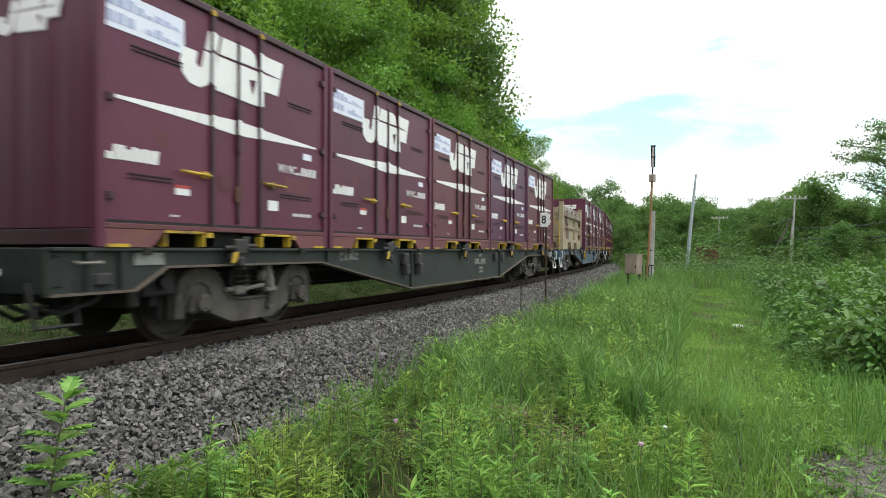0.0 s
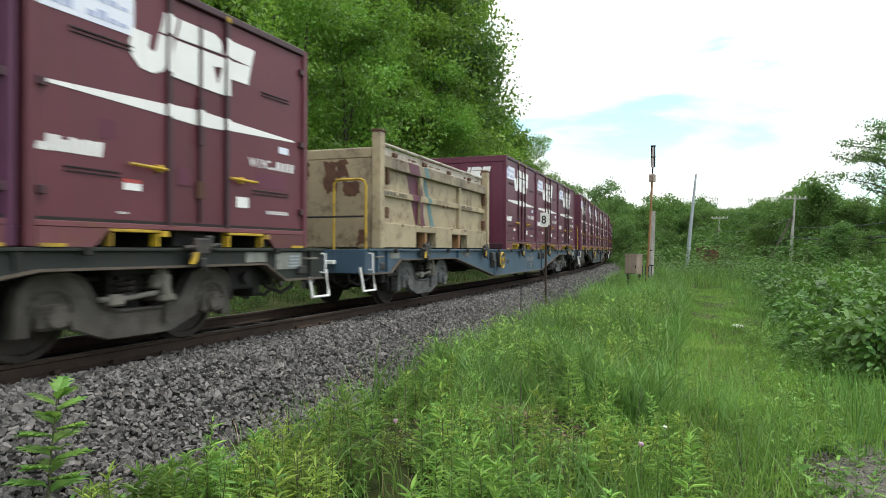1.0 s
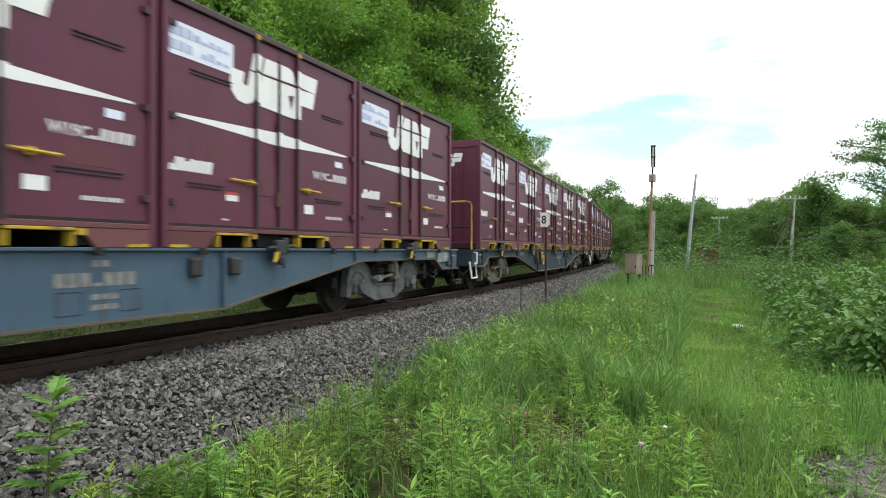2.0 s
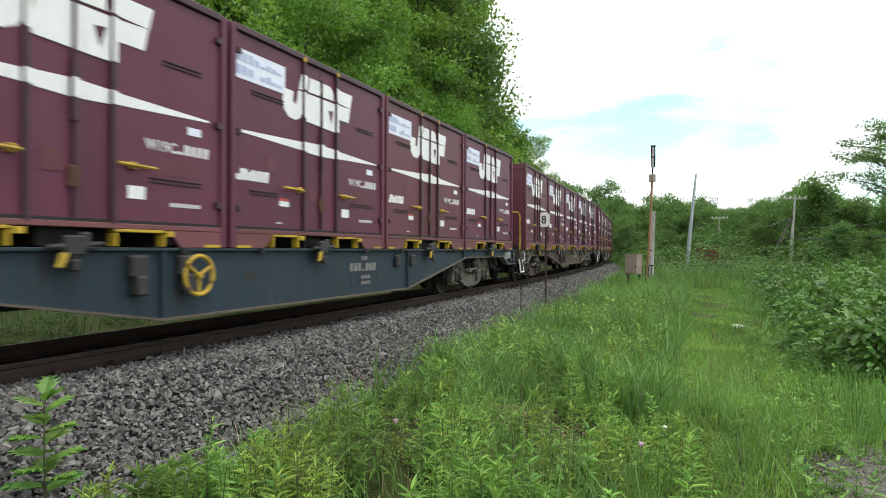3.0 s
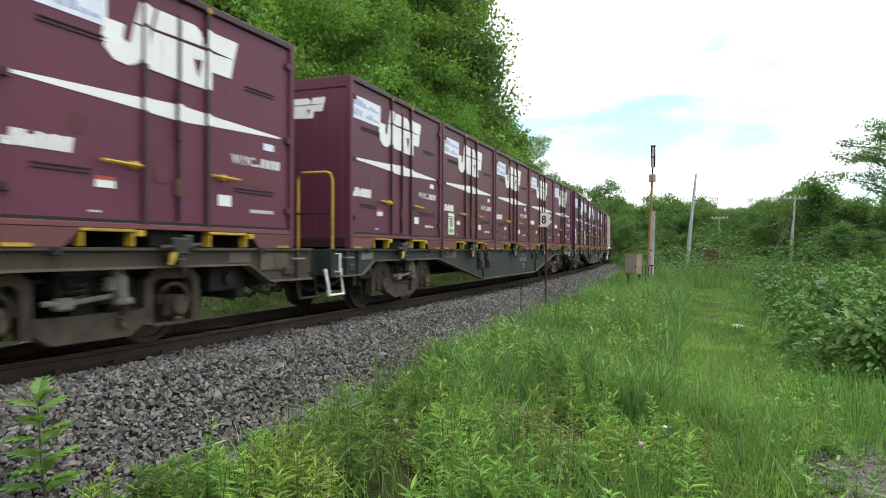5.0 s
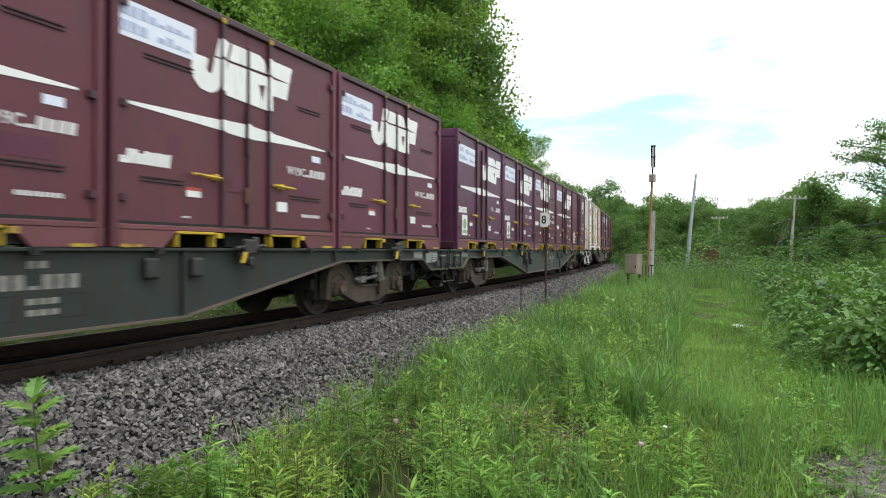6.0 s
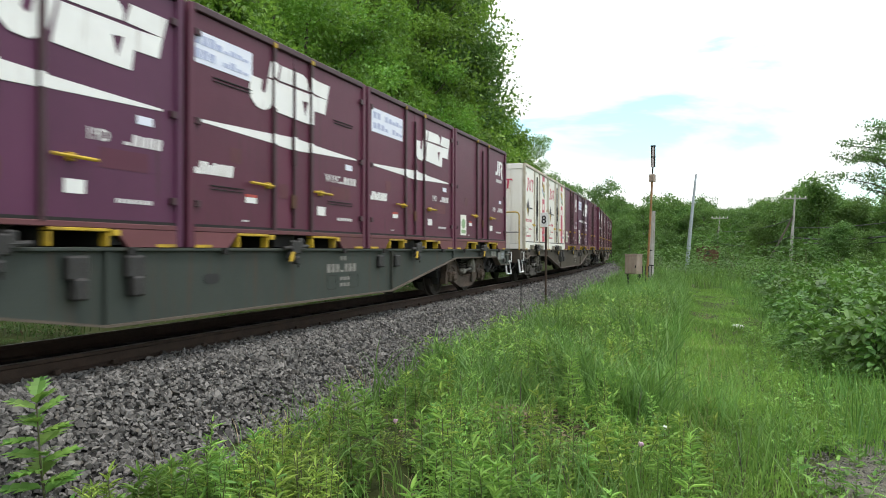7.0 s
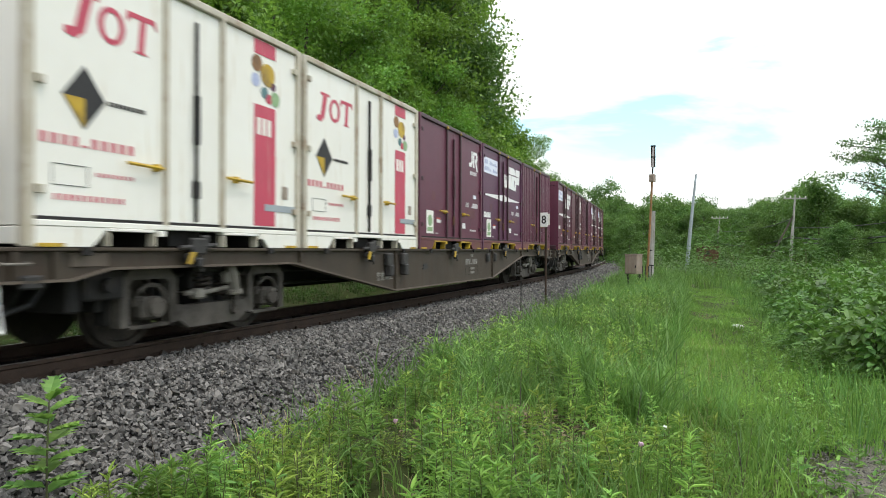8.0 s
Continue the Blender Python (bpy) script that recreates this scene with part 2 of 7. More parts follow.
M_BARK = mat("bark", (0.075, 0.06, 0.047), (0.045, 0.036, 0.03), 5, 0.95, 0, 0.8, 22, (0.1, 0.105, 0.085), 0.3)
M_LEAF = leaf_mat("broad_leaves", (0.072, 0.165, 0.022), (0.155, 0.285, 0.048), (0.24, 0.43, 0.045), 0.42, 0.5, 0.5, 0.42)
M_LEAFD = leaf_mat("dark_leaves", (0.042, 0.10, 0.02), (0.078, 0.155, 0.032), (0.14, 0.28, 0.04))
M_LEAFF = leaf_mat("distant_leaves", (0.052, 0.125, 0.028), (0.125, 0.225, 0.055), (0.18, 0.34, 0.055), 0.38)
M_BUSH = leaf_mat("bush_leaves", (0.046, 0.118, 0.022), (0.118, 0.235, 0.050), (0.17, 0.33, 0.045), 0.3, 0.42)
M_SHRUB = leaf_mat("shrub_leaves", (0.045, 0.110, 0.022), (0.105, 0.205, 0.042), (0.15, 0.30, 0.04), 0.35, 0.5, 0.5, 0.4)
M_WEED = leaf_mat("weed_leaves", (0.065, 0.165, 0.03), (0.25, 0.42, 0.092), (0.31, 0.52, 0.09), 0.32, 0.5, 1.6, 0.48)
M_GRASS = leaf_mat("grass_blades", (0.052, 0.13, 0.026), (0.178, 0.30, 0.078), (0.23, 0.42, 0.07), 0.35, 0.45, 0.7, 0.45)
M_PATH = leaf_mat("path_blades", (0.085, 0.19, 0.034), (0.20, 0.35, 0.07), (0.26, 0.45, 0.07), 0.35, 0.5, 0.6, 0.4)
# darker than the other grass: the bank's shade put into the colour
M_BANK = leaf_mat("shade_dark_bank_blades", (0.034, 0.075, 0.018), (0.085, 0.135, 0.04), (0.11, 0.19, 0.04), 0.3, 0.5, 0.9, 0.5)
M_WEEDY = leaf_mat("yellowish_weed_leaves", (0.08, 0.17, 0.028), (0.31, 0.43, 0.085), (0.36, 0.51, 0.08), 0.32, 0.5, 1.6, 0.46)
M_LITTER = leaf_mat("dead_leaves", (0.12, 0.085, 0.055), (0.26, 0.20, 0.14), (0.2, 0.15, 0.08), 0.1, 0.8, 0.9)
M_DRY = leaf_mat("dry_grass", (0.30, 0.25, 0.12), (0.42, 0.35, 0.2), (0.4, 0.35, 0.15), 0.3, 0.6, 0.7)
M_STEM = mat("plant_stem", (0.09, 0.11, 0.035), (0.07, 0.06, 0.03), 6, 0.7)


# ---- mesh helpers ----
def part(name, bm, material, parent=None, label="", smooth=False):
    """Links a bmesh as one mesh object under a thing or a part."""
    me = bpy.data.meshes.new(name)
    bm.to_mesh(me)
    bm.free()
    return link_mesh(name, me, material, parent, label, smooth)


def link_mesh(name, me, material, parent=None, label="", smooth=False):
    if material and not me.materials:
        me.materials.append(material)
    if smooth:
        me.shade_smooth()
    ob = new(name, me)
    ob.parent = parent
    if name.endswith(("lettering", "_print")):
        ob["kind"] = "stuff"
    if label:
        ob["label"] = label
    return ob


def box(bm, x0, x1, y0, y1, z0, z1, bevel=0.0):
    vs = [bm.verts.new((x, y, z)) for x in (x0, x1) for y in (y0, y1) for z in (z0, z1)]
    fs = [bm.faces.new([vs[i] for i in f]) for f in ((0, 1, 3, 2), (4, 6, 7, 5), (0, 4, 5, 1), (2, 3, 7, 6), (0, 2, 6, 4), (1, 5, 7, 3))]
    if bevel:
        es = list({e for f in fs for e in f.edges})
        bmesh.ops.bevel(bm, geom=es, offset=bevel, segments=1, affect="EDGES")
    return bm


def boxes(*dims, bevel=0.0):
    bm = bmesh.new()
    for d in dims:
        box(bm, *d, bevel=bevel)
    return bm


def tube(bm, points, radii, sides=8, cap=True):
    """A tapered pipe through the points."""
    pts = [Vector(p) for p in points]
    rs = radii if isinstance(radii, (list, tuple)) else [radii] * len(pts)
    rings = []
    for i, p in enumerate(pts):
        d = (pts[min(i + 1, len(pts) - 1)] - pts[max(i - 1, 0)]).normalized()
        u = d.cross(Vector((0, 0, 1)) if abs(d.z) < 0.9 else Vector((1, 0, 0))).normalized()
        v = d.cross(u)
        rings.append([bm.verts.new(p + (u * math.cos(a) + v * math.sin(a)) * rs[i]) for a in (2 * math.pi * k / sides for k in range(sides))])
    for a, b in zip(rings, rings[1:]):
        for k in range(sides):
            bm.faces.new((a[k], a[(k + 1) % sides], b[(k + 1) % sides], b[k]))
    if cap:
        bm.faces.new(rings[0][::-1])
        bm.faces.new(rings[-1])
    return bm


def disc(bm, cx, cy, cz, r, y0, y1, sides=24):
    """A cylinder whose axis lies along y."""
    return tube(bm, [(cx, cy + y0, cz), (cx, cy + y1, cz)], r, sides)


def plate(bm, outline, y0, y1):
    """A plate with an outline in x and z, thick from y0 to y1."""
    a = [bm.verts.new((x, y0, z)) for x, z in outline]
    b = [bm.verts.new((x, y1, z)) for x, z in outline]
    n = len(a)
    bm.faces.new(a)
    bm.faces.new(b[::-1])
    for i in range(n):
        bm.faces.new((a[i], b[i], b[(i + 1) % n], a[(i + 1) % n]))
    return bm


def flat_mesh(name, verts, faces):
    """A mesh from arrays: verts (n, 3), faces (m, k)."""
    me = bpy.data.meshes.new(name)
    verts, faces = np.asarray(verts, np.float32), np.asarray(faces, np.int32)
    m, k = faces.shape
    me.vertices.add(len(verts))
    me.vertices.foreach_set("co", verts.ravel())
    me.loops.add(m * k)
    me.loops.foreach_set("vertex_index", faces.ravel())
    me.polygons.add(m)
    me.polygons.foreach_set("loop_start", np.arange(0, m * k, k, dtype=np.int32))
    me.update(calc_edges=True)
    me.validate()
    me.shade_flat()
    return me


def thing(name, label, category, group="", kind=""):
    ob = new(name)
    ob.empty_display_size = 0.3
    return tagged(ob, label, category, group, kind)


# ---- the ground and the track ----
def track(s):
    a = s / R
    return R * math.sin(a), D + R - R * math.cos(a), math.degrees(a)


def track_np(s, d):
    """Points s metres along the centre line and d metres off it towards the camera's side."""
    a = s / R
    return (R + d) * np.sin(a), D + R - (R + d) * np.cos(a)


def offset_of(x, y):
    return np.hypot(x, y - (D + R)) - R


def height_of(x, y):
    d = offset_of(x, y)
    z = np.interp(d, [-400, -60, -25, -12, -6, -3.5, -2.3, 2.1, 3.2, 4.6, 5.6, 6.2, 7.2, 9.0, 14, 30, 80, 400],
                  [14, 9.0, 4.0, 1.3, 0.1, -0.35, -0.55, -0.66, -0.60, -0.50, -0.62, -0.72, -0.74, -0.70, -0.9, -1.3, -1.6, -1.6])
    z = z + np.where(np.abs(d) > 2.4, 0.05 * np.sin(x * 1.3 + y * 0.7) * np.sin(y * 1.7 - x * 0.4) + 0.03 * np.sin(x * 3.1) * np.sin(y * 2.7), 0)
    return z


def build_ground():
    def axis(lo, hi, fine, far):
        mid = list(np.arange(lo, hi + 1e-6, fine))
        step, up, dn = fine, [mid[-1]], [mid[0]]
        while up[-1] < far:
            step *= 1.22
            up.append(up[-1] + step)
            dn.append(dn[-1] - step)
        return np.array(dn[:0:-1] + mid + up[1:])
    xs, ys = axis(-6, 36, 0.3, 2500), axis(-8, 14, 0.2, 2500)
    gx, gy = np.meshgrid(xs, ys, indexing="ij")
    v = np.stack([gx, gy, height_of(gx, gy)], -1).reshape(-1, 3)
    i, j = np.meshgrid(np.arange(len(xs) - 1), np.arange(len(ys) - 1), indexing="ij")
    k = (i * len(ys) + j).ravel()
    f = np.stack([k, k + len(ys), k + len(ys) + 1, k + 1], -1)
    ob = link_mesh("ground", flat_mesh("ground", v, f), M_EARTH, smooth=True)
    tagged(ob, "green grassy earth beside the railway line with bare gravelly patches", "ground", kind="structure")


def sweep(profile, s0, s1, step):
    ss = np.arange(s0, s1 + 1e-6, step)
    n = len(profile)
    v = []
    for d, z in profile:
        x, y = track_np(ss, d)
        v.append(np.stack([x, y, np.full_like(ss, z)], -1))
    v = np.stack(v, 1).reshape(-1, 3)
    f = [(i * n + j, (i + 1) * n + j, (i + 1) * n + (j + 1) % n, i * n + (j + 1) % n) for i in range(len(ss) - 1) for j in range(n)]
    return v, f


build_ground()


def build_track():
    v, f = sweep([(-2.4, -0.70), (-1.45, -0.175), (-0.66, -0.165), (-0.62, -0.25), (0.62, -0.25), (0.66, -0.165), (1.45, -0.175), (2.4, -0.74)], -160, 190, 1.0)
    tagged(link_mesh("ballast", flat_mesh("ballast", v, f), M_BED), "crushed-stone ballast bed under the railway track, shade coloured in near-black", "ballast", kind="structure")
    t = thing("railway_track", "rusty curved railway track on dark sleepers in grey ballast", "railway track", kind="structure")
    for d in (-0.5665, 0.5665):
        prof = [(0.062, -0.155), (0.062, -0.143), (0.012, -0.125), (0.009, -0.045), (0.034, -0.032), (0.034, -0.006), (0.026, -0.001),
                (-0.026, -0.001), (-0.034, -0.006), (-0.034, -0.032), (-0.009, -0.045), (-0.012, -0.125), (-0.062, -0.143), (-0.062, -0.155)]
        v, f = sweep([(d + a, z) for a, z in prof], -160, 190, 1.0)
        link_mesh("rail", flat_mesh("rail", v, f), M_RAIL, t, "rusty steel rail")
        v, f = sweep([(d + 0.024, -0.0008), (d + 0.024, 0.0016), (d - 0.024, 0.0016), (d - 0.024, -0.0008)], -160, 190, 1.0)
        link_mesh("rail_head", flat_mesh("rail_head", v, f), M_TREAD, t, "polished running surface")
    bm = boxes((-0.10, 0.10, -1.05, 1.05, -0.30, -0.158), bevel=0.012)
    sleeper = bpy.data.meshes.new("sleeper")
    bm.to_mesh(sleeper)
    bm = boxes((-0.09, 0.09, -0.17, 0.17, -0.158, -0.146), (-0.03, 0.03, 0.065, 0.11, -0.146, -0.10), (-0.03, 0.03, -0.11, -0.065, -0.146, -0.10), bevel=0.006)
    tie = bpy.data.meshes.new("tie_plate")
    bm.to_mesh(tie)
    sleeper.materials.append(M_SLEEPER)
    tie.materials.append(M_RAIL)
    for i in range(150):
        x, y, a = track(-12 + 0.62 * i)
        for name, me, off in (("sleeper", sleeper, 0.0), ("tie_plate", tie, -0.5665)):
            ob = new(name, me)
            ob.parent = t
            ob.matrix_local = pose(x, y, 0, 0, 0, a) @ pose(0, off, 0)


def stones(name, n, s_range, d_fn, size, label, rng):
    """Broken stones: eight-cornered lumps, squashed and turned at random."""
    cube = np.array([(-1, -1, -1), (1, -1, -1), (1, 1, -1), (-1, 1, -1), (-1, -1, 1), (1, -1, 1), (1, 1, 1), (-1, 1, 1)], float)
    faces = np.array([(0, 3, 2, 1), (4, 5, 6, 7), (0, 1, 5, 4), (1, 2, 6, 5), (2, 3, 7, 6), (3, 0, 4, 7)])
    v = cube[None] * rng.uniform(0.5, 1.0, (n, 8, 3))
    v[:, 4:, :2] *= rng.uniform(0.35, 0.95, (n, 1, 2))
    v *= (size(n) * 0.5)[:, None, None] * np.stack([rng.uniform(0.9, 1.5, n), rng.uniform(0.6, 1.0, n), rng.uniform(0.35, 0.8, n)], -1)[:, None]
    q = rng.normal(size=(n, 4)) * np.array([1.0, 0.45, 0.45, 1.0])
    q /= np.linalg.norm(q, axis=1)[:, None]
    w, x, y, z = q.T
    m = np.stack([1 - 2 * (y * y + z * z), 2 * (x * y - w * z), 2 * (x * z + w * y), 2 * (x * y + w * z), 1 - 2 * (x * x + z * z), 2 * (y * z - w * x),
                  2 * (x * z - w * y), 2 * (y * z + w * x), 1 - 2 * (x * x + y * y)], -1).reshape(n, 3, 3)
    v = np.einsum("nij,nkj->nki", m, v)
    s = s_range(n)
    d, zz = d_fn(n, s)
    px, py = track_np(s, d)
    v += np.stack([px, py, zz], -1)[:, None]
    f = faces[None] + (np.arange(n) * 8)[:, None, None]
    ob = link_mesh(name, flat_mesh(name, v.reshape(-1, 3), f.reshape(-1, 4)), M_STONE)
    return tagged(ob, label, "ballast", kind="stuff")


def bed_height(d):
    return np.interp(np.abs(d), [0, 0.62, 0.66, 1.45, 2.4, 2.6], [-0.25, -0.25, -0.165, -0.175, -0.72, -0.74])


def build_stones():
    rng = np.random.default_rng(3)

    def place(lo, hi, lift):
        def fn(n, s):
            d = rng.uniform(lo, hi, n) + 0.12 * np.sin(s * 1.7) * (hi > 2)
            px, py = track_np(s, d)
            return d, np.where(d > 2.0, np.maximum(bed_height(d), height_of(px, py)), bed_height(d)) + rng.uniform(-0.01, lift, n)
        return fn
    stones("ballast_stones", 42000, lambda n: 1.0 + 17 * rng.random(n) ** 1.3, place(0.66, 2.95, 0.034), lambda n: rng.uniform(0.031, 0.060, n) * (1 + 0.5 * (rng.random(n) > 0.92)),
           "grey angular ballast stones beside the rail", rng)
    stones("ballast_stones", 6500, lambda n: rng.uniform(17, 55, n), place(0.68, 2.35, 0.02), lambda n: rng.uniform(0.05, 0.095, n), "grey angular ballast stones along the far curve", rng)
    stones("ballast_stones", 3500, lambda n: rng.uniform(-4, 30, n), place(-2.5, -0.68, 0.03), lambda n: rng.uniform(0.05, 0.1, n), "grey ballast stones on the far side of the track", rng)
    stones("ballast_stones", 11000, lambda n: rng.uniform(-14, 1.05, n), place(0.66, 2.95, 0.03), lambda n: rng.uniform(0.05, 0.085, n), "grey angular ballast stones behind the standing place", rng)
    stones("ballast_stones", 1500, lambda n: rng.uniform(0, 25, n), place(-0.5, 0.5, 0.02), lambda n: rng.uniform(0.05, 0.09, n), "dark ballast stones between the rails", rng)


build_track()
build_stones()


# ---- the containers ----
SLOT = 3.809                            # spacing of the five container places on a wagon
HL, HW, HT = 1.868, 1.225, 2.535        # half length, half width and height of a small container
LX = 1.9045                             # a container's middle, from the start of its place


def bars(bm, x0, z0, heights, width, gap, y, slant=0.0):
    """A row of plain blocks where unreadable lettering stands."""
    for i, h in enumerate(heights):
        if h <= 0:
            continue
        a = x0 + i * (width + gap)
        plate(bm, [(a, z0), (a + width, z0), (a + width + slant * h, z0 + h), (a + slant * h, z0 + h)], y, y - 0.003)
    return bm


def emblem(bm, x, z, k, y):
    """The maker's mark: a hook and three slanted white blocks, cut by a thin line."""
    hook = [(0.04, 0.36), (0.24, 0.36), (0.22, 0.24), (0.26, 0.20), (0.305, 0.23), (0.345, 0.398), (0.525, 0.398), (0.45, 0.13), (0.39, 0.05),
            (0.28, 0.0), (0.13, 0.015), (0.03, 0.10), (0.0, 0.22)]
    stem = [(0.48, 0.03), (0.555, 0.398), (1.08, 0.40), (1.08, 0.27), (1.14, 0.09), (1.13, 0.0)]
    leg = [(1.082, 0.40), (1.36, 0.40), (1.30, 0.0), (1.132, 0.0), (1.142, 0.09), (1.21, 0.29), (1.082, 0.272)]
    low = [(1.362, 0.40), (1.68, 0.415), (1.63, 0.20), (1.332, 0.20)]
    upper_hook = [(0.355, 0.415), (0.41, 0.62), (0.585, 0.62), (0.535, 0.425)]
    upper_stem = [(0.57, 0.425), (0.625, 0.62), (1.10, 0.62), (1.18, 0.58), (1.21, 0.51), (1.20, 0.435)]
    bar = [(1.23, 0.435), (1.29, 0.62), (1.74, 0.62), (1.685, 0.418)]
    strokes = [[(x + k * a, z + k * b) for a, b in shape] for shape in (hook, upper_hook, stem, upper_stem, leg, bar, low)]
    if bm is None:
        return [plate(bmesh.new(), q, y, y - 0.003) for q in strokes]
    for q in strokes:
        plate(bm, q, y, y - 0.003)
    return bm


def round_mark(bm, x, z, k, y):
    """A smaller mark: a bent hook and a block with a slanted foot."""
    for shape in ([(0.0, 0.0), (0.0, 0.12), (0.16, 0.12), (0.21, 0.17), (0.21, 0.5), (0.33, 0.5), (0.33, 0.13), (0.22, 0.0)],
                  [(0.38, 0.0), (0.38, 0.5), (0.72, 0.5), (0.80, 0.43), (0.80, 0.26), (0.72, 0.19), (0.84, -0.1), (0.72, -0.1), (0.58, 0.19),
                   (0.58, 0.28), (0.66, 0.30), (0.68, 0.38), (0.64, 0.41), (0.50, 0.41), (0.50, 0.0)]):
        plate(bm, [(x + k * a, z + k * b) for a, b in shape], y, y - 0.003)
    return bm


WORDS = {}


def words(name, body, size, material, parent, place, thick=0.003):
    """Lettering as a thin mesh; place is its left foot, facing the camera's side of the line."""
    if (body, size) not in WORDS:
        cu = bpy.data.curves.new("lettering", "FONT")
        cu.body, cu.size, cu.extrude, cu.offset, cu.resolution_u = body, size, 0.0015, thick, 2
        tmp = new("lettering_source", cu)
        WORDS[body, size] = bpy.data.meshes.new_from_object(tmp.evaluated_get(bpy.context.evaluated_depsgraph_get()))
        bpy.data.objects.remove(tmp)
    me = WORDS[body, size].copy()
    ob = link_mesh(name, me, material, parent)
    ob.matrix_local = pose(*place, 90, 0, 0)
    return ob


def skirt(bm, y0, y1, front):
    """The lower edge of a container's side, cut away round the fork pockets."""
    if front:
        plate(bm, [(-HL + 0.088, 0.0), (-1.26, 0.0), (-1.10, 0.163), (-HL + 0.088, 0.163)], y0, y1)
    else:
        plate(bm, [(HL - 0.088, 0.0), (HL - 0.088, 0.163), (1.04, 0.163), (1.20, 0.0)], y0, y1)
    return bm


def ribbed(bm, x0, x1, z0, z1, y_out, y_in, n):
    """A corrugated wall between x0 and x1, closed behind."""
    w = (x1 - x0) / n
    pts = []
    for i in range(n):
        a = x0 + i * w
        pts += [(a, y_in), (a + 0.2 * w, y_in), (a + 0.35 * w, y_out), (a + 0.85 * w, y_out)]
    pts.append((x1, y_in))
    lo = [bm.verts.new((x, y, z0)) for x, y in pts]
    hi = [bm.verts.new((x, y, z1)) for x, y in pts]
    for i in range(len(pts) - 1):
        bm.faces.new((lo[i], lo[i + 1], hi[i + 1], hi[i]))
    return bm


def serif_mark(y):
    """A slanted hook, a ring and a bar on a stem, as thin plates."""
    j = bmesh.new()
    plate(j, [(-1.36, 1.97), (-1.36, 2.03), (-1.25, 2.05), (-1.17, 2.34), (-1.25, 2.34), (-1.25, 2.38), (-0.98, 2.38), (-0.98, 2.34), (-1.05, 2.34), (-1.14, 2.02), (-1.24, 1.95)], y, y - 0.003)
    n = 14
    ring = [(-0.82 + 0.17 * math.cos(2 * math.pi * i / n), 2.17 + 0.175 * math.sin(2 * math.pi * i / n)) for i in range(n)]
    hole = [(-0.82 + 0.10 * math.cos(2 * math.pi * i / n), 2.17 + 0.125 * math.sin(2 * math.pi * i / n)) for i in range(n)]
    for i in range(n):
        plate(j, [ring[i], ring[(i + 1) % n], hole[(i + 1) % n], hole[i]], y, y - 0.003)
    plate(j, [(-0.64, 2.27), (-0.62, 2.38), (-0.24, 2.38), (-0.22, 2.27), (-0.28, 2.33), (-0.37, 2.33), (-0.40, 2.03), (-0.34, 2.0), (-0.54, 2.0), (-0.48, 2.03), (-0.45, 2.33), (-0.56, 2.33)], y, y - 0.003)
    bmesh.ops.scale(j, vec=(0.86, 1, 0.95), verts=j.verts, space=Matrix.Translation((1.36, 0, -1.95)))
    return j


